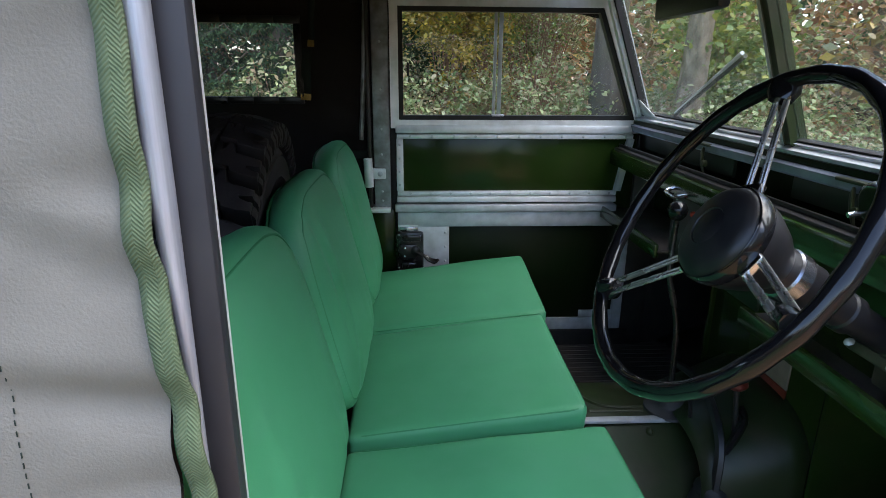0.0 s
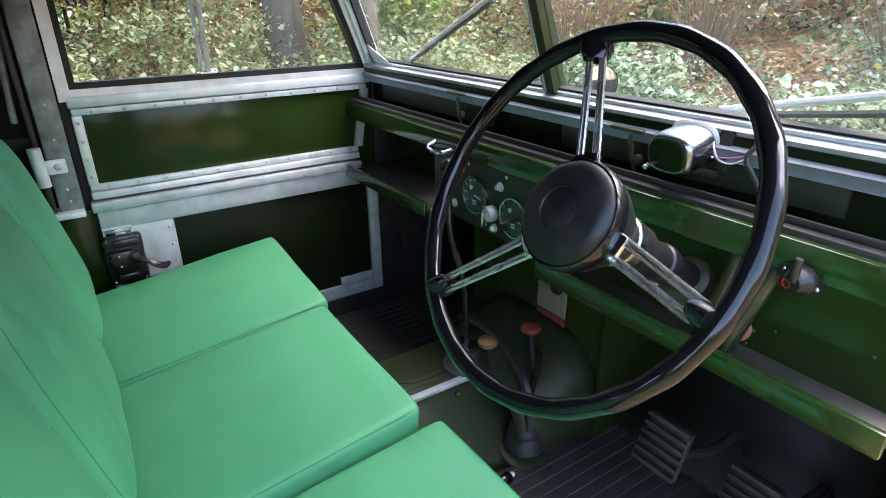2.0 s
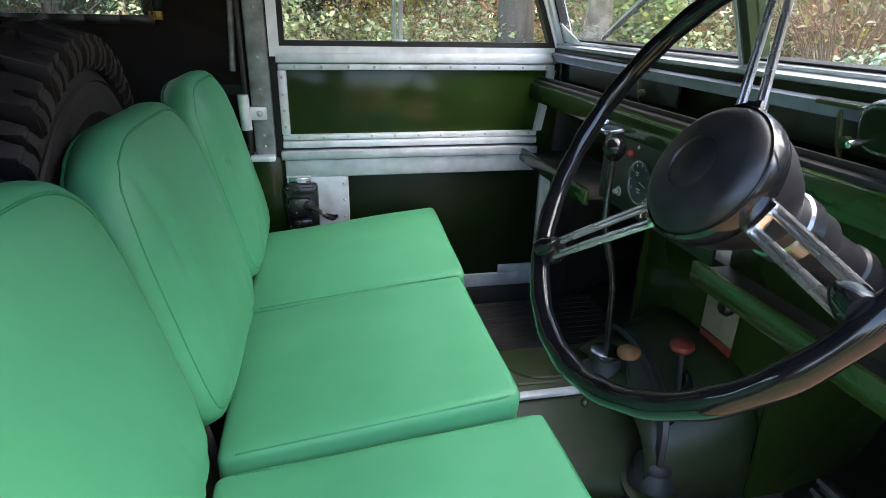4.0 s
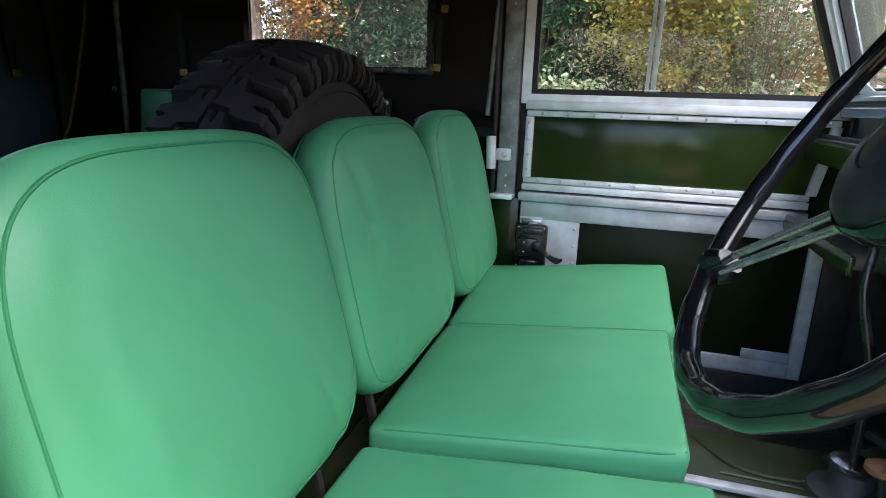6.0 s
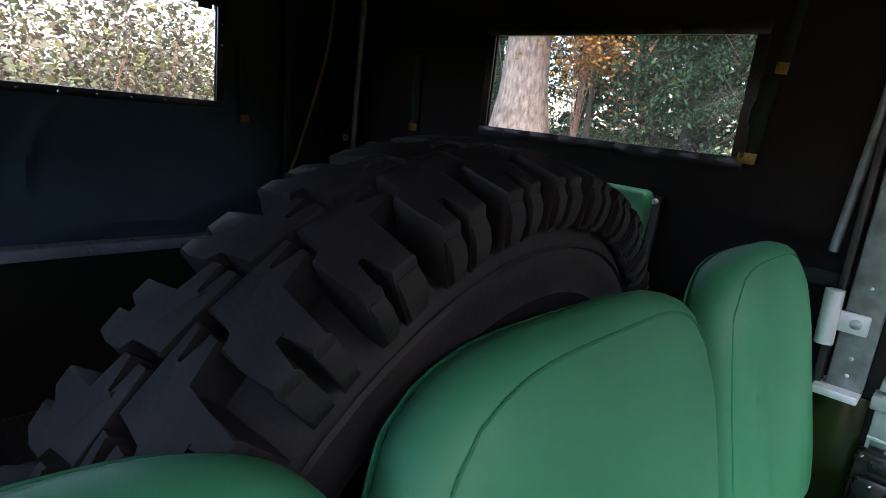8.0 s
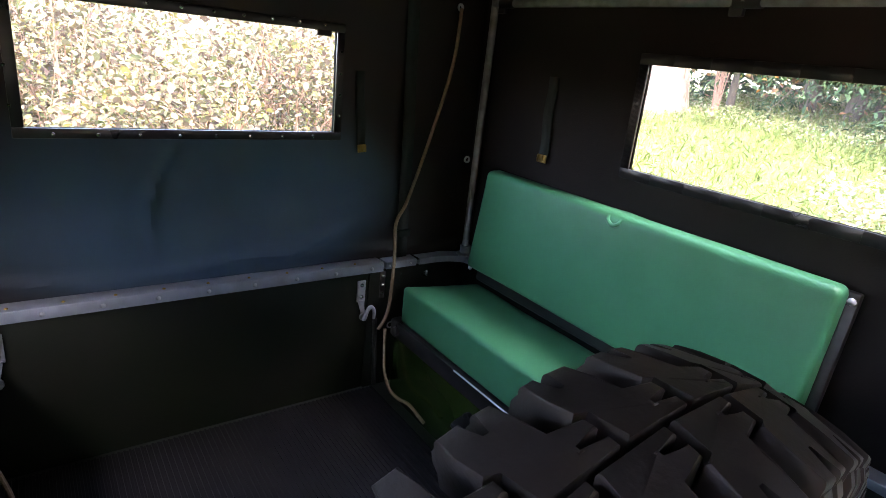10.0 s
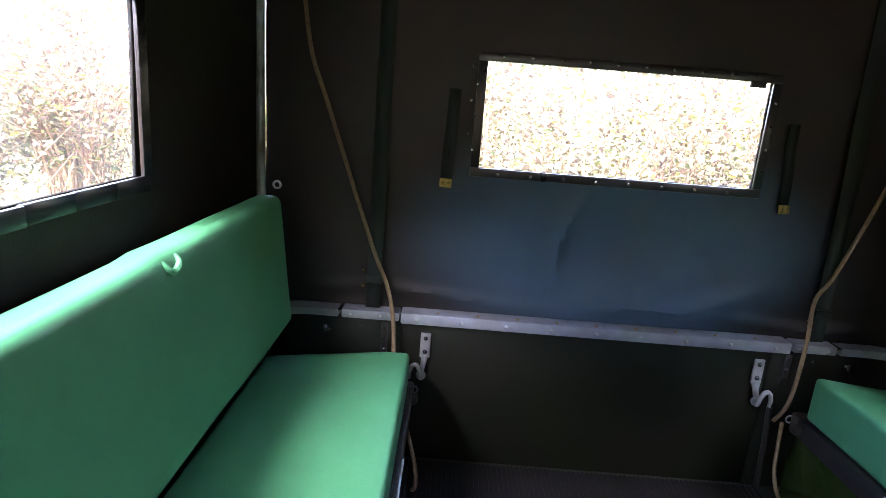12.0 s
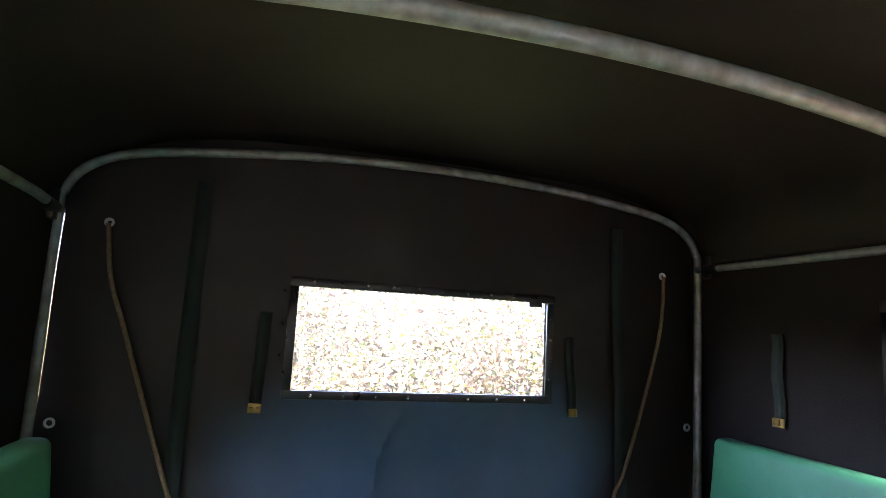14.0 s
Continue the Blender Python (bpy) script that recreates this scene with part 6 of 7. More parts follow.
def lug_mesh(side, kind):
    """One bar of the tread: a stepped block over the crown, cut at the shoulder, with bars down the side."""
    bm = bmesh.new()
    j = 0.003 * (kind - 1)
    plan = [(0.003, -0.011), (0.041, -0.011), (0.042, -0.025), (0.070, -0.026), (0.098, -0.026), (0.099, -0.008 + j), (0.070, -0.008 + j), (0.070, 0.002 + j), (0.099, 0.002 + j), (0.098, 0.022),
            (0.070, 0.023), (0.040, 0.024), (0.037, 0.055), (0.0235, 0.056), (0.0235, 0.030), (0.0145, 0.030), (0.0145, 0.056), (0.003, 0.056)]
    narrow, drop = 0.89, 0.010
    def at(x, t, r):
        r, t = r - drop * (x / 0.1) ** 2.5, 0.86 * t
        return Vector((side * narrow * x, r * math.sin(t / 0.362), r * math.cos(t / 0.362)))
    lo = [bm.verts.new(at(x * 1.0, t * 1.06, 0.328)) for x, t in plan]
    hi = [bm.verts.new(at(x, t, 0.3705 + 0.002 * (kind == 1))) for x, t in plan]
    n = len(plan)
    for i in range(n):
        bm.faces.new((lo[i], lo[(i + 1) % n], hi[(i + 1) % n], hi[i]))
    top = bm.faces.new(hi)
    bmesh.ops.bevel(bm, geom=list(top.edges), offset=0.0022, segments=2, profile=0.5, affect="EDGES")
    bar = ((0.074, 0.356, 0.3), (0.0885, 0.3535, 0.3), (0.0935, 0.346, 0.15), (0.0945, 0.336, 0.1), (0.0925, 0.324, 0.5), (0.084, 0.316, 1.0))
    for t0, t1 in ((-0.026, -0.008 + j), (0.002 + j, 0.022)):
        t0, t1 = 0.86 * t0, 0.86 * t1
        w = (t1 - t0) * 0.2
        g = []
        for x, r, k in bar:
            g.append([bm.verts.new(Vector((side * x, r * math.sin(t / 0.362), r * math.cos(t / 0.362)))) for t in (t0 + w * k, t1 - w * k)])
        for p, q in zip(g, g[1:]):
            bm.faces.new((p[0], p[1], q[1], q[0]))
        for i in (0, 1):
            bm.faces.new([q[i] for q in g])
    return finish("tread_block", bm, RUBBER)


for side, off in ((1, 0.0), (-1, 0.5)):
    sorts = [lug_mesh(side, k) for k in range(3)]
    for k in range(LUGS):
        ob = new("tread_block", sorts[(k * 2 + k // 5) % 3])
        ob.parent = tyre
        ob.matrix_local = Matrix.Translation(-ORIGIN[tyre]) @ SW_M @ Matrix.Rotation(2 * math.pi * (k + off) / LUGS, 4, "X")
bm = rod(bmesh.new(), SW_M @ Vector((0.045, 0.10, 0.17)), SW_M @ Vector((0.085, 0.108, 0.182)), 0.004)
part("valve", bm, GALV, spare)


def bench(s):
    th = thing("bench_seat", (-0.9, YC + s * 0.6, 1.045), "inward-facing bench with green vinyl cushion and long padded back", "bench seat", group="load bed benches")
    inner = 0.494 if s > 0 else -0.438
    a, b = sorted((inner, YC + s * 0.735))
    top = 1.172 if s > 0 else 1.148
    def push(q):
        k = (YC + s * 0.735 - q.y) * s / 0.25
        w = noise.noise(Vector((q.x * 5, q.y * 6, s))) * 0.003
        up = max(0.0, (q.z - 1.066) / (top - 1.066))
        cut = 0.062 * (1 - min(1.0, max(0.0, k))) * max(0.0, (-1.0 - q.x) / 0.385)
        return q + Vector((cut, 0, 0.004 * k * up + w * up))
    part("cushion", rounded_block(bmesh.new(), (-1.388, a, 1.066), (-0.45, b, top), 0.011, crown=0.006, n=18, push=push), VINYL, th)
    yi = inner - s * 0.008
    bm = bmesh.new()
    box(bm, -1.405, -0.43, min(yi, yi + s * 0.03), max(yi, yi + s * 0.03), 1.045, 1.064, 0.003)
    box(bm, -1.405, -0.43, min(yi - s * 0.004, yi + s * 0.006), max(yi - s * 0.004, yi + s * 0.006), 1.02, 1.066, 0.002)
    part("seat_frame", bm, BLACK_IRON, th, "black steel frame")
    for x in (-1.375, -0.9, -0.5):
        bm = bmesh.new()
        lathe(bm, [(0.014, 0), (0.014, 0.012), (0.006, 0.016), (0, 0.016)], (x, yi - s * 0.002, 1.042), (0, -s, 0), 10)
        part("frame_bolt", bm, BLACK_IRON, th)
    bm = rounded_block(bmesh.new(), (-1.045, min(yi, yi - s * 0.052), 0.963), (-1.005, max(yi, yi - s * 0.052), 0.973), 0.003, n=4, push=lambda q: q + Vector((0.25 * abs(q.y - yi), 0, 0.3 * abs(q.y - yi) - 0.3 * abs(q.y - yi) ** 2 * 20)))
    lathe(bm, [(0.017, 0.0), (0.017, 0.012), (0.010, 0.016), (0, 0.016)], (-1.025, yi + s * 0.001, 0.972), (0, -s, 0), 14)
    part("latch", bm, BLACK_PLASTIC, th, "black spring latch")
    ring = [Vector((-1.409, yi - s * 0.006 + 0.009 * math.cos(k * math.pi / 6), 1.047 + 0.009 * math.sin(k * math.pi / 6))) for k in range(12)]
    part("ring", tube(bmesh.new(), ring, 0.0022, 6, closed=True), HOOK_STEEL, th, "small wire ring")
    part("corner_cap", rounded_block(bmesh.new(), (-1.409, min(yi - s * 0.006, yi + s * 0.03), 1.018), (-1.372, max(yi - s * 0.006, yi + s * 0.03), 1.070), 0.007, n=4), BLACK_IRON, th)
    part("strip", tube(bmesh.new(), [(-1.10, yi - s * 0.006, 1.066), (-0.72, yi - s * 0.006, 1.066)], 0.0022, 6), ALU, th, "thin bright edge")
    # back cushion, leaning on the bodyside
    bk = th
    def tilt(q):
        k = (q.z - 1.28) / 0.23
        w = noise.noise(Vector((q.x * 4, q.z * 5, 3 + s))) * 0.004
        d = -0.007 * math.exp(-((q.x + (0.848 if s < 0 else 0.882)) / 0.03) ** 2 - ((q.z - 1.515) / 0.03) ** 2)
        return q + Vector((0, s * (0.028 * k + w - d), 0))
    yb = sorted((YC + s * 0.675, YC + s * 0.728))
    part("backrest", rounded_block(bmesh.new(), (-1.318, yb[0], 1.238), (-0.445, yb[1], 1.510), 0.016, n=18, push=tilt), VINYL, bk)
    yb = sorted((YC + s * 0.722, YC + s * 0.738))
    bm = bbox(-1.312, -0.43, yb[0], yb[1], 1.20, 1.50, 0.004)
    for v in bm.verts:
        v.co.y += s * 0.028 * (v.co.z - 1.28) / 0.23
    part("back_board", bm, BLACK_IRON, bk)
    rivet_set("bolt", [(-1.33, YC + s * 0.70, 1.225), (-0.435, YC + s * 0.73, 1.49)], (0.3, -s, 0), 0.007, GALV, bk)
    bm = rounded_block(bmesh.new(), (-1.32, min(YC + s * 0.715, YC + s * 0.74), 1.19), (-0.44, max(YC + s * 0.715, YC + s * 0.74), 1.25), 0.008, n=3)
    part("lower_rail", bm, BLACK_IRON, bk)


bench(1)
bench(-1)
for s, x in ((-1, -0.848), (1, -0.882)):
    y = YC + s * 0.675 + s * 0.028 * 0.98
    tuft = tube(bmesh.new(), [(x - 0.017, y + s * 0.006, 1.502), (x - 0.014, y - s * 0.001, 1.492), (x, y - s * 0.002, 1.484), (x + 0.014, y - s * 0.001, 1.490), (x + 0.017, y + s * 0.006, 1.500)], [0.003, 0.0045, 0.005, 0.0045, 0.003], 8, steps=5)
    solo("upholstery_tuft", tuft, VINYL, "puckered tuft of green vinyl on the bench back", "tuft", group="upholstery tufts")
    bolts = thing("corner_fastening", (-1.45, YC + s * 0.49, 1.13), "row of bright bolts on the rear corner panel", "fastening", group="corner fastenings")
    part("plate", bbox(-1.4535, -1.449, YC + s * 0.488 - 0.008, YC + s * 0.488 + 0.008, 1.115, 1.195, 0.002), BLACK_IRON, bolts)
    rivet_set("bolt", [(-1.449, YC + s * 0.488, 1.13 + 0.026 * k) for k in range(3)], (1, 0, 0), 0.0045, DARK_CHROME, bolts)
    rivet_set("screw", [(-1.453, YC + s * 0.548, 1.18), (-1.453, YC + s * 0.63, 1.175), (-1.453, YC + s * 0.636, 1.12), (-1.453, YC + s * 0.625, 1.12)], (1, 0, 0), 0.0035, DARK_CHROME, bolts)
    part("toggle", tube(bmesh.new(), [(-1.452, YC + s * 0.636, 1.178), (-1.444, YC + s * 0.63, 1.166), (-1.446, YC + s * 0.618, 1.172)], 0.004, 6), DARK_CHROME, bolts)

# ropes
RL = [(-1.468, 0.659, 1.908), (-1.455, 0.639, 1.762), (-1.452, 0.584, 1.564), (-1.452, 0.53, 1.397), (-1.448, 0.497, 1.333), (-1.43, 0.49, 1.23), (-1.418, 0.475, 1.09), (-1.425, 0.452, 1.03)]
RL2 = [(-1.412, 0.466, 1.035), (-1.405, 0.466, 0.96), (-1.396, 0.466, 0.905), (-1.362, 0.466, 0.866), (-1.31, 0.466, 0.864), (-1.255, 0.466, 0.878), (-1.18, 0.466, 0.868)]
RR = [(-1.468, -0.716, 1.916), (-1.455, -0.695, 1.80), (-1.455, -0.655, 1.688), (-1.452, -0.549, 1.392), (-1.445, -0.505, 1.29), (-1.43, -0.485, 1.21), (-1.415, -0.478, 1.12), (-1.412, -0.475, 1.05)]
RR2 = [(-1.41, -0.462, 1.04), (-1.36, -0.446, 1.015), (-1.30, -0.424, 0.985), (-1.27, -0.405, 0.935), (-1.262, -0.400, 0.895), (-1.268, -0.408, 0.875)]
for rows, tail, word in ((RL, RL2, "left"), (RR, RR2, "right")):
    th = thing("hood_rope", rows[0], "brown hemp cord hanging from an eyelet in the canvas", "rope", group="hood ropes")
    part("cord", tube(bmesh.new(), rows, 0.0048, 8, steps=6), ROPE, th)
    part("cord_end", tube(bmesh.new(), tail, 0.0048, 8, steps=6), ROPE, th)
    part("eyelet", lathe(bmesh.new(), [(0.004, 0), (0.010, 0.001), (0.010, 0.004), (0.005, 0.005)], (X_REAR + 0.004, rows[0][1], rows[0][2] + 0.003), (1, 0, 0), 14, cap=False), GALV, th)

# straps, buckles and eyelets on the lining


def strap(a, b, w, normal, buckle=True, label="dark green webbing strap with a brass buckle"):
    a, b, nrm = Vector(a), Vector(b), Vector(normal).normalized()
    th = thing("hood_strap", tuple(b), label, "strap", group="hood straps")
    d = (b - a).normalized()
    side = d.cross(nrm) * w / 2
    bm = bmesh.new()
    g = []
    for k in range(9):
        p = a.lerp(b, k / 8) + nrm * (0.004 + 0.003 * math.sin(k * 1.1 + a.y * 5))
        g.append((bm.verts.new(p + side), bm.verts.new(p - side)))
    for p, q in zip(g, g[1:]):
        bm.faces.new((p[0], p[1], q[1], q[0]))
    ob = part("webbing", bm, STRAP, th)
    thicken(ob, 0.003, offset=0)
    if not buckle:
        p = a.lerp(b, 0.91)
        bm = bmesh.new()
        box(bm, p.x + 0.001, p.x + 0.012, p.y - w / 2 - 0.004, p.y + w / 2 + 0.004, p.z - 0.010, p.z + 0.010, 0.002)
        part("keeper", bm, STRAP, th, "webbing keeper loop")
        rivet_set("eyelet", [(p.x + 0.004, p.y - w / 2 - 0.010, p.z + 0.02), (p.x + 0.004, p.y - w / 2 - 0.010, p.z - 0.02)], nrm, 0.004, BRASS, th)
    if buckle:
        m = Matrix.Translation(b + nrm * 0.008) @ Matrix((side.normalized(), -d, nrm)).transposed().to_4x4()
        bm = bmesh.new()
        h = w / 2 + 0.001
        for q in ((-h, h, -0.010, -0.006), (-h, h, 0.006, 0.010), (-h, -h + 0.004, -0.008, 0.008), (h - 0.004, h, -0.008, 0.008), (-0.003, 0.003, -0.008, 0.008), (-h, h, -0.007, 0.007)):
            box(bm, q[0], q[1], q[2], q[3], -0.002, 0.002 if q[1] - q[0] < 2 * h or abs(q[2]) > 0.0075 else -0.001, 0.0008, m)
        part("buckle", bm, BRASS, th, "brass buckle")


xr = X_REAR + 0.004
strap((xr, -0.535, 2.03), (xr + 0.01, -0.539, 1.228), 0.034, (1, 0, 0), False, "long dark green webbing strap on the black lining")
strap((xr, 0.512, 2.03), (xr + 0.01, 0.533, 1.228), 0.034, (1, 0, 0), False, "long dark green webbing strap on the black lining")
strap((xr, -0.380, 1.75), (xr, -0.387, 1.54), 0.026, (1, 0, 0))
strap((xr, 0.375, 1.73), (xr, 0.389, 1.54), 0.022, (1, 0, 0))
for s in (1, -1):
    if s > 0:
        strap((-1.183, side_y(s, 1.765) - s * 0.003, 1.765), (-1.182, side_y(s, 1.566) - s * 0.003, 1.566), 0.030, (0, -s, 0))
    strap((-0.288, side_y(s, 1.74) - s * 0.003, 1.74), (-0.297, side_y(s, 1.595) - s * 0.003, 1.595), 0.030, (0, -s, 0))
    strap((-0.262, side_y(s, 1.9) - s * 0.003, 1.90), (-0.272, side_y(s, 1.755) - s * 0.003, 1.755), 0.018, (0, -s, 0))
    y = YC + s * 0.757
    bm = lathe(bmesh.new(), [(0.006, 0.0), (0.0105, 0.001), (0.0105, 0.004), (0.007, 0.006), (0.006, 0.004)], (xr, y, 1.505), (1, 0, 0), 18, cap=False)
    solo("canvas_eyelet", bm, GALV, "small bright metal eyelet in the black lining", "eyelet", group="canvas eyelets")


# ---- outside ----
def leaf_mesh(name, P, size, material, seed, aspect=0.6, droop=0.0, up=0.6, spread=0.35, oval=True):
    """Small folded leaves at the places P, each an island of its own."""
    rng = np.random.default_rng(seed)
    n = len(P)
    s = size * (1 + spread * rng.normal(size=n)).clip(0.4, 1.9)
    nrm = rng.normal(size=(n, 3))
    nrm[:, 2] = np.abs(nrm[:, 2]) + up
    nrm /= np.linalg.norm(nrm, axis=1)[:, None]
    d = rng.normal(size=(n, 3))
    d[:, 2] -= droop
    d -= nrm * (d * nrm).sum(1)[:, None]
    d /= np.linalg.norm(d, axis=1)[:, None]
    w = np.cross(nrm, d)
    P = np.asarray(P)
    S = s[:, None]
    A = aspect / 2
    if oval:
        rows = ((0, 0, 0), (0.22, 0.8, 0.06), (0.55, 1.0, 0.09), (0.85, 0.5, 0.03), (1.0, 0, -0.06), (0.85, -0.5, 0.03), (0.55, -1.0, 0.09), (0.22, -0.8, 0.06))
    else:
        rows = ((0, 0, 0), (0.45, 1, 0.08), (1, 0, -0.05), (0.45, -1, 0.08))
    c = len(rows)
    verts = np.stack([P + u * S * d + v * A * S * w + q * S * nrm for u, v, q in rows], 1).reshape(-1, 3)
    me = bpy.data.meshes.new(name)
    me.vertices.add(c * n)
    me.vertices.foreach_set("co", verts.astype(np.float32).ravel())
    me.loops.add(c * n)
    me.loops.foreach_set("vertex_index", np.arange(c * n, dtype=np.int32))
    me.polygons.add(n)
    me.polygons.foreach_set("loop_start", np.arange(0, c * n, c, dtype=np.int32))
    me.update(calc_edges=True)
    me.materials.append(material)
    return me


def clumps(rng, n, centres, radii, per=None):
    k = rng.integers(0, len(centres), n)
    q = rng.normal(size=(n, 3))
    q /= np.linalg.norm(q, axis=1)[:, None]
    q *= (rng.random(n) ** 0.45)[:, None]
    return np.asarray(centres)[k] + q * np.asarray(radii)[k]


def stuff(name, P, size, material, seed, label, category, **k):
    ob = new(name, leaf_mesh(name, P, size, material, seed, **k))
    ORIGIN[ob] = Vector((0, 0, 0))
    return tagged(ob, label, category, kind="stuff")


def carpet(rng, n, area, low, high, patch=1.6):
    """Places of undergrowth over an area (x0, x1, y0, y1), in humps of uneven height."""
    x = rng.uniform(area[0], area[1], n)
    y = rng.uniform(area[2], area[3], n)
    P = np.empty((n, 3))
    for i in range(n):
        h = low + (high - low) * (0.5 + 0.9 * noise.noise(Vector((x[i] / patch, y[i] / patch, 4.2)))) + 0.12 * noise.noise(Vector((x[i] * 3, y[i] * 3, 1)))
        P[i] = x[i], y[i], ground_height(x[i], y[i]) + max(0.03, h) * rng.random() ** 0.4
    return P


rng = np.random.default_rng(7)
keep = lambda P, r: P[(np.hypot((P[:, 0] - 0.2) / 2.3, P[:, 1] / 1.25) > r)]


def sprays(rng, n, area, height, per=9, reach=0.22, gate=0.0):
    """Leafy shoots in loose patches: leaf places along arching stems, and the stems."""
    P, stems = [], bmesh.new()
    k = 0
    while k < n:
        x, y = rng.uniform(area[0], area[1]), rng.uniform(area[2], area[3])
        if math.hypot((x - 0.2) / 2.3, y / 1.25) < 1 or noise.noise(Vector((x * 0.9, y * 0.9, 7.7))) + 0.25 * noise.noise(Vector((x * 2.7, y * 2.7, 1.7))) < gate:
            continue
        k += 1
        z = ground_height(x, y)
        h = height * (0.35 + 0.65 * rng.random()) * (0.6 + 0.8 * max(0.0, 0.5 + noise.noise(Vector((x * 0.5, y * 0.5, 2.2)))))
        a = rng.random() * 2 * math.pi
        L = reach * (0.6 + 0.8 * rng.random())
        q0, q1, q2 = Vector((x, y, z)), Vector((x + L * 0.5 * math.cos(a), y + L * 0.5 * math.sin(a), z + h)), Vector((x + L * 1.5 * math.cos(a), y + L * 1.5 * math.sin(a), z + h * 0.9))
        if k % 3 == 0:
            tube(stems, [q0, q1, q2], [0.004, 0.003, 0.0015], 4)
        for _ in range(per):
            t = rng.random()
            p = q0.lerp(q1, 0.45 + 1.1 * t) if t < 0.5 else q1.lerp(q2, 2 * t - 1)
            P.append(tuple(p + Vector(rng.normal(size=3)) * 0.045))
    return np.array(P), stems


P, bm = sprays(rng, 1300, (2.3, 7.5, -4.5, 4.5), 0.6, per=14, gate=0.11)
stuff("ivy_undergrowth", P, 0.056, LEAF_IVY, 1, "pale green ivy and bramble leaves over the woodland floor", "undergrowth", up=1.1, aspect=0.74, oval=True)
w = part("bramble_stems", bm, TWIG)
tagged(w, "thin brown arching bramble stems", "stems", kind="stuff")
P, bm = sprays(rng, 700, (4.5, 10.0, -5.0, 5.5), 0.7, per=10, reach=0.3, gate=0.14)
bm.free()
stuff("ivy_undergrowth", P, 0.065, LEAF_IVY, 15, "green ivy and bramble leaves farther into the wood", "undergrowth", up=1.0, aspect=0.7)
P = keep(carpet(rng, 5000, (2.3, 9.5, -5.0, 5.5), 0.15, 0.7, 1.1), 1)
stuff("bramble_undergrowth", P, 0.07, LEAF_BRAMBLE, 2, "reddish and yellow bramble leaves among the ivy", "undergrowth")
# dead brown stalks standing and lying between the leaves
bm = bmesh.new()
for k in range(2200):
    x, y = rng.uniform(2.4, 9.0), rng.uniform(-5.0, 4.0)
    if math.hypot((x - 0.2) / 2.3, y / 1.25) < 1.05:
        continue
    z = ground_height(x, y)
    a, L = rng.random() * 2 * math.pi, 0.3 + 0.7 * rng.random()
    e = 0.15 + 1.1 * rng.random()
    d = Vector((math.cos(a), math.sin(a), e)).normalized() * L
    p = Vector((x, y, z))
    tube(bm, [p, p + d * 0.5 + Vector(rng.normal(size=3)) * 0.05, p + d - Vector((0, 0, 0.12 * L))], [0.0055, 0.004, 0.0015], 4)
w = part("dead_stalks", bm, TWIG)
tagged(w, "reddish brown dead stalks and twigs on the wood floor", "stalks", kind="stuff")
P, bm = sprays(rng, 1500, (-2.5, 6.0, 3.4, 7.5), 0.8, per=20, reach=0.3, gate=-0.12)
bm.free()
stuff("nettle_undergrowth", P, 0.055, LEAF_GREY, 3, "pale green and brown undergrowth beside the vehicle", "undergrowth", up=0.9, aspect=0.6, oval=True)
P, bm = sprays(rng, 1100, (-2.0, 6.5, 6.5, 10.5), 1.35, per=20, reach=0.35, gate=-0.1)
w = part("bramble_stems", bm, TWIG)
tagged(w, "pale brown stems of the undergrowth", "stems", kind="stuff")
stuff("nettle_undergrowth", P, 0.068, LEAF_GREY, 17, "tall pale undergrowth at the edge of the wood", "undergrowth", aspect=0.55, oval=True)
P, bm = sprays(rng, 600, (-1.5, 6.0, 3.2, 7.0), 0.6, per=10, gate=0.12)
bm.free()
stuff("ivy_undergrowth", P, 0.075, LEAF_IVY, 4, "green ivy and nettles beside the vehicle", "undergrowth", up=0.9, oval=True)
P = np.concatenate([carpet(rng, 42000, (2.0, 10, -6, 7), 0.0, 0.05), carpet(rng, 30000, (-1.0, 20, -10, 15), 0.0, 0.03)])
stuff("fallen_leaves", P, 0.095, LITTER, 5, "brown fallen leaves scattered over the ground", "leaf litter", up=1.5, oval=False)
P = carpet(rng, 60000, (-14, -0.5, 1.6, 17), 0.03, 0.16)
stuff("grass", P, 0.14, GRASS, 6, "rough yellowish green grass of the clearing", "grass", aspect=0.14, droop=-1.5, up=0.0, oval=False)
P = carpet(rng, 12000, (-14, -3, 12, 17), 0.08, 0.35)
stuff("meadow_weeds", P, 0.07, LEAF_GREY, 16, "pale weeds at the far edge of the clearing", "undergrowth", oval=False)


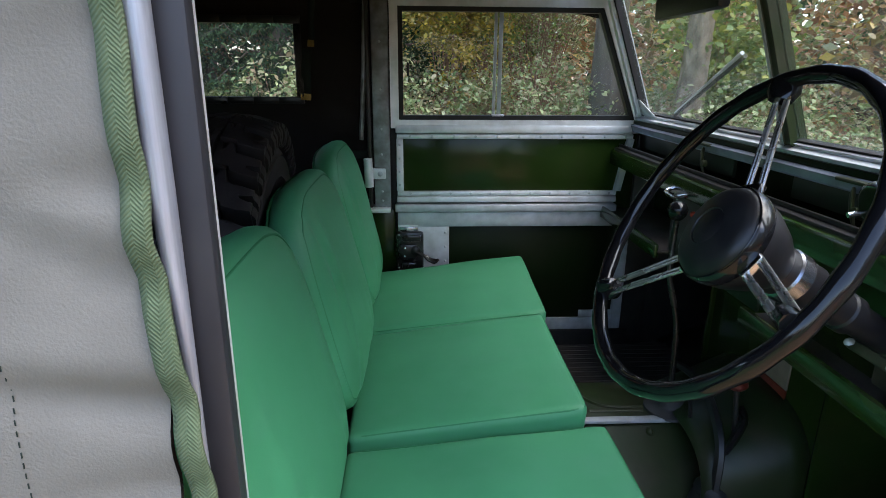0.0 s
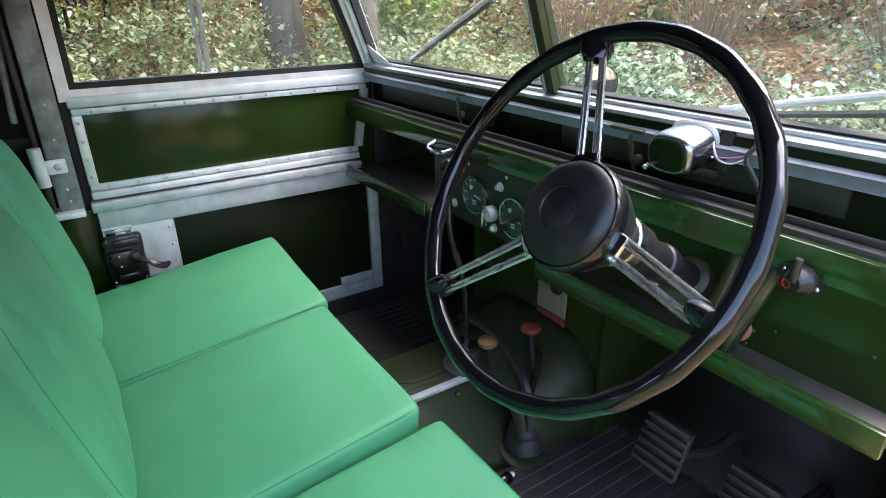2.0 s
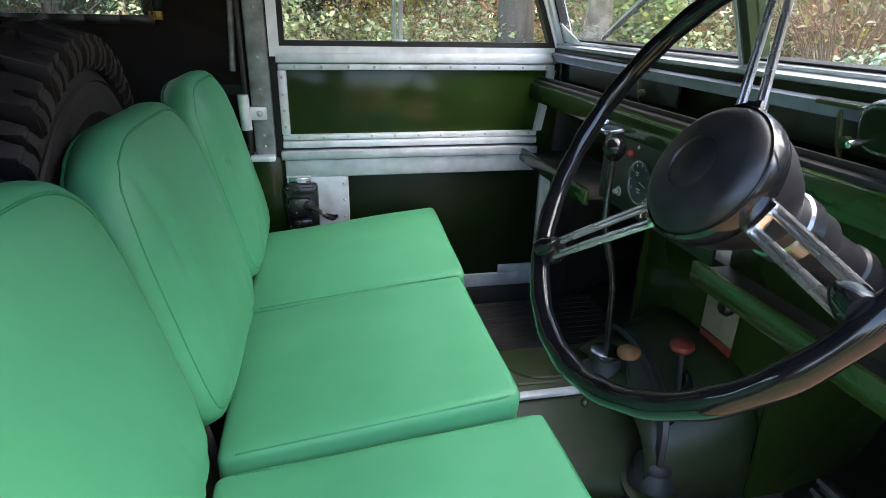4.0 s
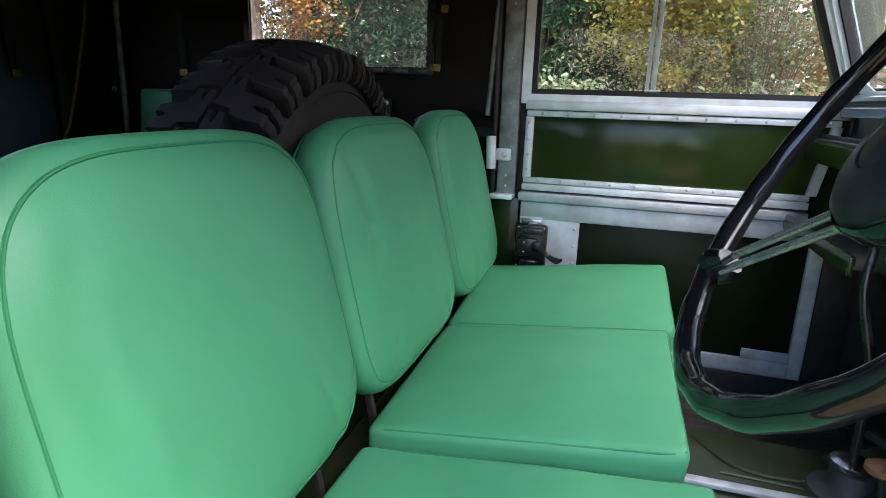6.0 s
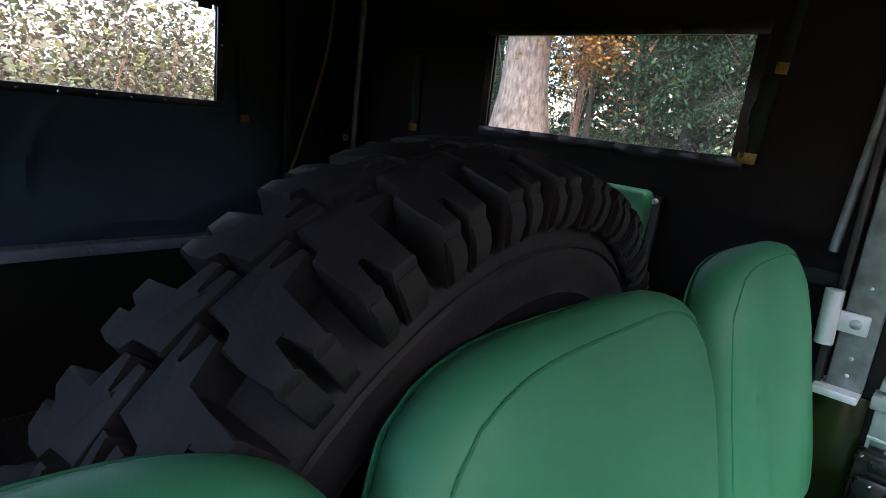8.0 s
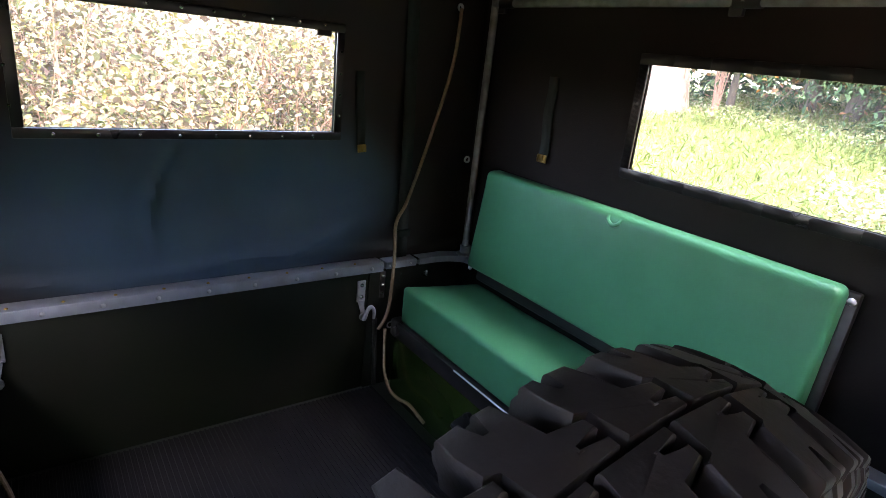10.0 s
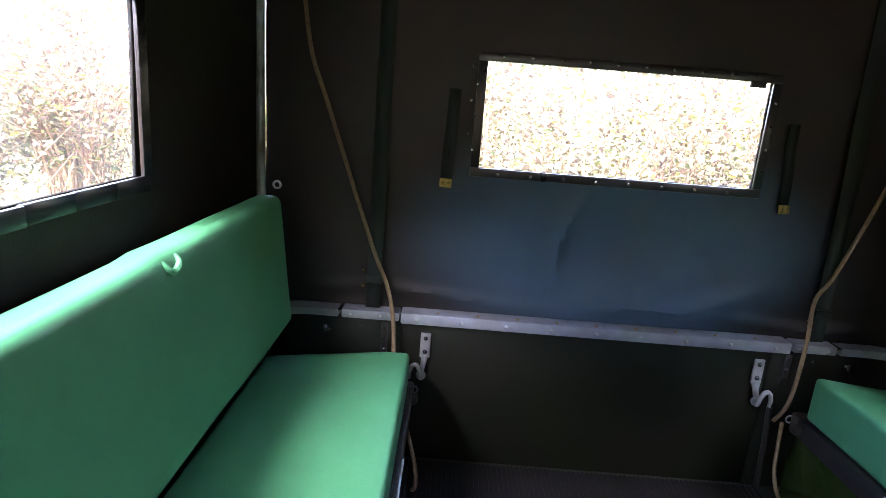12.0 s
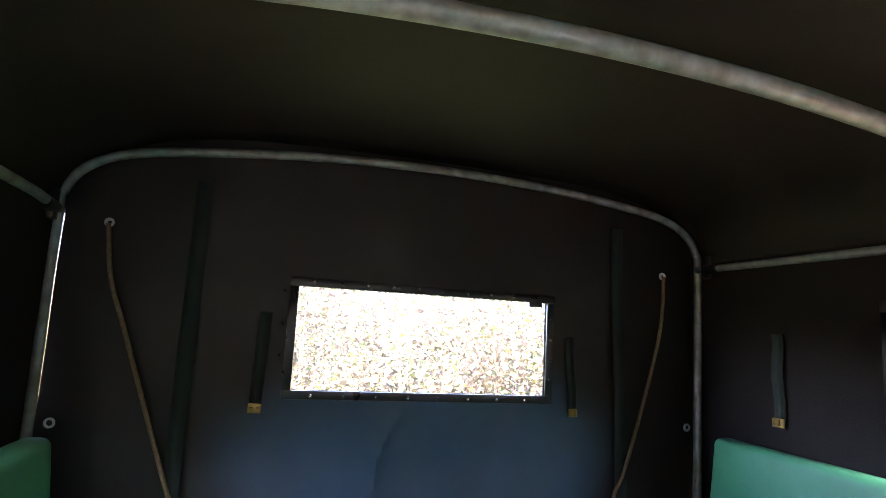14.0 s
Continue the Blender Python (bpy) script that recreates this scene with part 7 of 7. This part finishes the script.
def grow(rng, at, height, r, limbs, lean=0.05):
    """A tapered trunk with limbs; gives its mesh and the tips of the limbs."""
    bm = bmesh.new()
    at = Vector(at)
    pts, rad = [], []
    drift = Vector((rng.normal() * lean, rng.normal() * lean, 0))
    n = 10
    for k in range(n + 1):
        q = k / n
        pts.append(at + drift * height * q * q + Vector((0.06 * math.sin(5 * q + at.x), 0.06 * math.cos(4 * q + at.y), height * q)))
        rad.append(r * (1 - 0.8 * q) * (1 + 0.5 * math.exp(-q * 14)))
    tube(bm, pts, rad, 12, steps=0)
    tips = []
    for k in range(limbs):
        q = 0.25 + 0.72 * (k + rng.random()) / limbs
        a = rng.random() * 2 * math.pi
        L = height * (0.38 * (1.1 - q) + 0.08) * (0.7 + 0.6 * rng.random())
        i = min(n - 1, int(q * n))
        p = pts[i].lerp(pts[i + 1], q * n - i)
        d = Vector((math.cos(a), math.sin(a), 0.25 + 0.5 * rng.random()))
        row = [p, p + d * L * 0.5 + Vector((0, 0, 0.03 * L)), p + d * L + Vector((0, 0, 0.12 * L))]
        rr = rad[i] * 0.42
        tube(bm, row, [rr, rr * 0.6, rr * 0.15], 6)
        tips += [row[1], row[2], row[1].lerp(row[2], 0.5)]
        for _ in range(2):
            d2 = (d + Vector(rng.normal(size=3)) * 0.6) * L * 0.4
            tube(bm, [row[1], row[1] + d2], [rr * 0.4, rr * 0.08], 5)
            tips.append(row[1] + d2)
    return bm, tips, pts


def tree(at, height, r, material, bark, leaves, size, label, limbs=16, spread=0.5, seed=1, lean=0.05):
    rng = np.random.default_rng(seed)
    at = (at[0], at[1], ground_height(at[0], at[1]) - 0.05)
    th = thing("tree", at, label, "tree", group="woodland trees")
    bm, tips, _ = grow(rng, at, height, r, limbs, lean)
    part("trunk", bm, bark, th)
    if leaves:
        P = clumps(rng, leaves, [tuple(t) for t in tips], [(spread * (0.6 + rng.random()),) * 3 for _ in tips])
        ob = new("crown", leaf_mesh("crown", P - np.asarray(at), size, material, seed))
        ob.parent = th
    return th


def conifer(at, height, r, seed, label="dark green conifer with drooping sprays"):
    rng = np.random.default_rng(seed)
    at = Vector((at[0], at[1], ground_height(at[0], at[1]) - 0.05))
    th = thing("conifer", tuple(at), label, "conifer", group="conifers")
    bm = tube(bmesh.new(), [at, at + Vector((0, 0, height * 0.5)), at + Vector((0, 0, height))], [0.2, 0.13, 0.02], 9)
    P = []
    for k in range(110):
        q = 0.04 + 0.94 * rng.random()
        a = rng.random() * 2 * math.pi
        L = r * (1 - q) ** 0.7 * (0.7 + 0.5 * rng.random()) + 0.2
        p = at + Vector((0, 0, height * q))
        d = Vector((math.cos(a), math.sin(a), 0))
        row = [p, p + d * L * 0.5 + Vector((0, 0, 0.05 * L)), p + d * L - Vector((0, 0, 0.22 * L))]
        if k % 2 == 0:
            tube(bm, row, [0.03, 0.02, 0.005], 5)
        side = Vector((-d.y, d.x, 0))
        for _ in range(185):
            t = rng.random() ** 0.7
            c = row[0].lerp(row[1], 2 * t) if t < 0.5 else row[1].lerp(row[2], 2 * t - 1)
            w = 0.32 * L * t * rng.normal()
            P.append(tuple(c + side * w - Vector((0, 0, abs(rng.normal()) * 0.10 + 0.25 * abs(w)))))
    part("trunk", bm, BARK, th)
    ob = new("crown", leaf_mesh("crown", np.array(P) - np.asarray(at), 0.15, LEAF_CONIFER, seed, aspect=0.32, droop=1.4, up=0.2, oval=False))
    ob.parent = th
    return th


def bush(at, size, material, leaves, leaf, label, seed, stems=14):
    rng = np.random.default_rng(seed)
    at = Vector((at[0], at[1], ground_height(at[0], at[1])))
    th = thing("bush", tuple(at), label, "bush", group="bushes")
    bm = bmesh.new()
    tips = []
    for k in range(stems):
        a = rng.random() * 2 * math.pi
        d = Vector((math.cos(a) * size[0], math.sin(a) * size[1], 0)) * rng.random() ** 0.6
        top = at + d + Vector((0, 0, size[2] * (0.55 + 0.45 * rng.random())))
        mid = at + d * 0.45 + Vector((0, 0, size[2] * 0.45)) + Vector(rng.normal(size=3)) * 0.06
        tube(bm, [at + d * 0.1, mid, top], [0.016, 0.010, 0.003], 5, steps=3)
        tips += [top, mid.lerp(top, 0.6), mid, mid.lerp(top, 0.85)]
        for _ in range(4):
            e = mid.lerp(top, rng.random()) + Vector(rng.normal(size=3)) * 0.22 * size[2] * 0.5
            tube(bm, [mid.lerp(top, 0.4 * rng.random()), e], [0.006, 0.0015], 4)
            tips.append(e)
    part("stems", bm, TWIG, th)
    if leaves:
        P = clumps(rng, leaves, [tuple(t) for t in tips], [(0.10 + 0.16 * size[2] * rng.random(),) * 3 for _ in tips])
        ob = new("leaves", leaf_mesh("leaves", P - np.asarray(at), leaf, material, seed))
        ob.parent = th
    return th


# trees seen through the windows
tree((3.9, 6.9), 11, 0.19, LEAF_LIME, BARK_PALE, 9000, 0.10, "pale-barked tree with yellow-green leaves", seed=3, spread=0.8, lean=0.02)
tree((3.2, 8.4), 9, 0.30, LEAF_YELLOW, BARK, 4000, 0.12, "brown-barked woodland tree turning yellow", seed=4, spread=0.8)
tree((9.0, 10.3), 10, 0.12, LEAF_YELLOW, BARK, 3500, 0.16, "slender tree with yellowing leaves", seed=5, spread=0.8)
tree((10.5, 2.4), 10, 0.20, LEAF_GREY, BARK, 3000, 0.18, "grey-barked woodland tree with few leaves", seed=6, spread=0.9)
tree((14.5, -4.4), 10, 0.14, LEAF_YELLOW, BARK, 3000, 0.18, "woodland tree with thin autumn leaves", seed=7, spread=0.9)
old = tree((-9.25, 12.41), 16, 0.62, LEAF_ORANGE, BARK_PALE, 600, 0.16, "big old tree with a thick pale trunk and a healed knot", seed=8, limbs=10, spread=1.0, lean=0.0)
HOLLOW_WOOD = node_mat("dark_hollow_wood", (0.022, 0.016, 0.012), (0.05, 0.035, 0.025), rough=0.95, scale=20, bump=0.6, bscale=40)
kn = Vector((0.60, -0.80, 0.0))
kc = Vector((-9.25, 12.41, 4.05)) + kn * 0.50 + Vector((-0.80, -0.60, 0)) * 0.20
bm = bmesh.new()
rim = [kc + Vector((0.80, 0.60, 0)) * 0.17 * math.cos(a) + Vector((0, 0, 0.28 * math.sin(a))) for a in (2 * math.pi * k / 16 for k in range(17))]
tube(bm, rim, 0.062, 8)
tube(bm, [kc - kn * 0.05, kc + kn * 0.05, kc + kn * 0.09], [0.05, 0.04, 0.015], 8)
knot = part("knot", bm, BARK_PALE, old, "healed bark ring of an old branch")
bm = lathe(bmesh.new(), [(0.0, -0.02), (0.12, -0.015), (0.17, 0.02)], kc + kn * 0.01, kn, 16)
part("hollow", bm, HOLLOW_WOOD, knot, "dark disc inside the knot")
bush((-8.05, 13.2), (0.5, 0.5, 5.0), LEAF_ORANGE, 2600, 0.095, "tall bush with orange autumn leaves beside the old tree", 97, 16)
tree((-8.3, 14.4), 8, 0.08, LEAF_ORANGE, BARK, 6000, 0.17, "small tree with orange autumn leaves", seed=9, spread=0.7)
for k, (x, y, h, r) in enumerate(((-6.0, 15.6, 12, 2.9), (-3.4, 14.8, 12, 2.9), (-10.5, 17.5, 13, 3.0), (-1.5, 12.0, 10, 2.1), (-0.7, 11.2, 9, 1.7), (-7.0, 15.5, 13, 2.8), (-12.5, 15.0, 12, 2.8))):
    conifer((x, y), h, r, 20 + k)
bush((0.7, 9.8), (0.7, 0.8, 4.4), LEAF_YELLOW, 22000, 0.06, "tall bush full of bright yellow autumn leaves", 90, 26)
bush((1.6, 10.6), (1.2, 1.0, 4.6), LEAF_LIME, 16000, 0.055, "tall bush with thinning yellow leaves", 91, 30)
bush((2.4, 10.6), (1.6, 1.2, 4.0), LEAF_GREY, 9000, 0.05, "twiggy grey bush with few pale leaves", 92, 60)
bush((4.6, 7.4), (0.9, 0.8, 2.6), LEAF_LIME, 3500, 0.10, "light green and yellow bush at the foot of a tree", 93, 18)
for k, (x, y) in enumerate(((7.2, 6.2), (8.3, 4.6), (8.8, 2.2), (8.6, -0.6), (8.2, -3.0))):
    bush((x, y), (1.5, 1.4, 2.4 + 0.3 * (k % 2)), LEAF_BRAMBLE, 700, 0.08, "bare reddish brown shrub with few leaves", 95 + k, 55)
# hedge behind, thin scrub on the driver's side
for k in range(11):
    y = -4.6 + 0.9 * k
    bush((-5.0 - 0.5 * (k % 3), y), (0.9, 0.8, 1.9 + 0.35 * (k % 2)), LEAF_HEDGE, 6000, 0.046, "tangled bramble bush with yellow and reddish leaves", 40 + k, 22)
for k in range(7):
    a = radians(200 + 14 * k)
    bush((6.0 * math.cos(a) - 0.5, 6.0 * math.sin(a) - 0.5), (1.0, 1.0, 2.5 + 0.4 * (k % 2)), LEAF_HEDGE, 500, 0.06, "thin scrub of bare stems with a few pale leaves", 60 + k, 60)
for k, (x, y) in enumerate(((1.4, 4.6), (3.2, 4.4), (-0.4, 5.4), (4.6, 2.9), (5.2, -0.6), (4.8, -2.6))):
    bush((x, y), (0.7, 0.7, 0.95 + 0.25 * (k % 2)), (LEAF_IVY, LEAF_GREY, LEAF_LIME)[k % 3], 3600, 0.06, "leafy green and yellow woodland bush", 80 + k, 14)

rng = np.random.default_rng(51)
P = np.empty((56000, 3))
for i in range(len(P)):
    x, y = rng.uniform(-9.5, -6.0), rng.uniform(-7.5, 6.5)
    P[i] = x, y, ground_height(x, y) + (2.5 + 0.8 * noise.noise(Vector((x * 0.8, y * 0.8, 5)))) * rng.random() ** 0.7
stuff("hedge_thicket", P, 0.058, LEAF_HEDGE, 52, "dense brown and yellow bramble thicket behind the bushes", "thicket", oval=False)

# far woods all round the clearing
rng = np.random.default_rng(11)
cs, rd = [], []
bm = bmesh.new()
for k in range(80):
    a = radians(-60 + 250 * rng.random())
    d = 15 + 16 * rng.random()
    x, y = d * math.cos(a), d * math.sin(a)
    if -14 < x < -4 and y < 15:
        continue
    h = 8 + 7 * rng.random()
    r = 0.10 + 0.16 * rng.random()
    z0 = ground_height(x, y) - 0.1
    tube(bm, [(x, y, z0), (x + rng.normal() * 0.2, y, z0 + h * 0.5), (x + rng.normal() * 0.5, y, z0 + h)], [r, r * 0.7, r * 0.2], 7)
    for _ in range(7):
        cs.append((x + rng.normal() * 1.2, y + rng.normal() * 1.2, z0 + h * (0.15 + 0.85 * rng.random())))
        rd.append((1.1 + rng.random(), 1.1 + rng.random(), 0.8 + 0.6 * rng.random()))
w = part("far_trunks", bm, BARK)
tagged(w, "trunks of the far woods", "woods", kind="stuff")
P = clumps(rng, 60000, cs, rd)
stuff("far_foliage", P[:30000], 0.28, LEAF_GREY, 12, "green and brown foliage of the far woods", "woods", oval=False)
stuff("far_foliage", P[30000:45000], 0.26, LEAF_YELLOW, 13, "yellow foliage of the far woods", "woods", oval=False)
stuff("far_foliage", P[45000:], 0.28, LEAF_CONIFER, 14, "dark green foliage of the far woods", "woods", oval=False)

# thicket that closes the view between the trunks
rng = np.random.default_rng(21)
n = 90000
a = np.radians(rng.uniform(-75, 195, n))
d = rng.uniform(11.5, 19, n)
x, y = d * np.cos(a), d * np.sin(a)
ok = ~((x < -2.5) & (y < 15.0))
x, y = x[ok], y[ok]
P = np.empty((len(x), 3))
for i in range(len(x)):
    top = 3.2 + 2.2 * noise.noise(Vector((x[i] * 0.35, y[i] * 0.35, 9)))
    P[i] = x[i], y[i], ground_height(x[i], y[i]) + max(0.5, top) * rng.random() ** 0.8
third = len(P) // 3
stuff("far_thicket", P[:third], 0.20, LEAF_GREY, 31, "dense twiggy thicket at the edge of the wood", "thicket", oval=False)
stuff("far_thicket", P[third:2 * third], 0.20, LITTER, 32, "dense russet brown thicket at the edge of the wood", "thicket", oval=False)
stuff("far_thicket", P[2 * third:], 0.18, LEAF_BRAMBLE, 33, "brown and yellow thicket at the edge of the wood", "thicket", oval=False)

rng = np.random.default_rng(77)
n = 26000
a = np.radians(rng.uniform(-75, 98, n))
d = rng.uniform(19.5, 25, n)
P = np.stack([d * np.cos(a), d * np.sin(a), 0.5 + 9.5 * rng.random(n) ** 1.3], 1)
stuff("far_woods", P[:15000], 0.55, LEAF_CONIFER, 78, "dark evergreen depths of the far wood", "woods", oval=False)
stuff("far_woods", P[15000:], 0.50, LEAF_BRAMBLE, 79, "brown autumn depths of the far wood", "woods", oval=False)
n = 4200
a = np.radians(rng.uniform(96, 121.5, n))
d = rng.uniform(19, 24, n)
P = np.stack([d * np.cos(a), d * np.sin(a), 0.3 + 9.5 * rng.random(n) ** 1.2], 1)
stuff("far_woods", P, 0.50, LEAF_CONIFER, 80, "dark evergreen depths behind the conifers", "woods", oval=False)
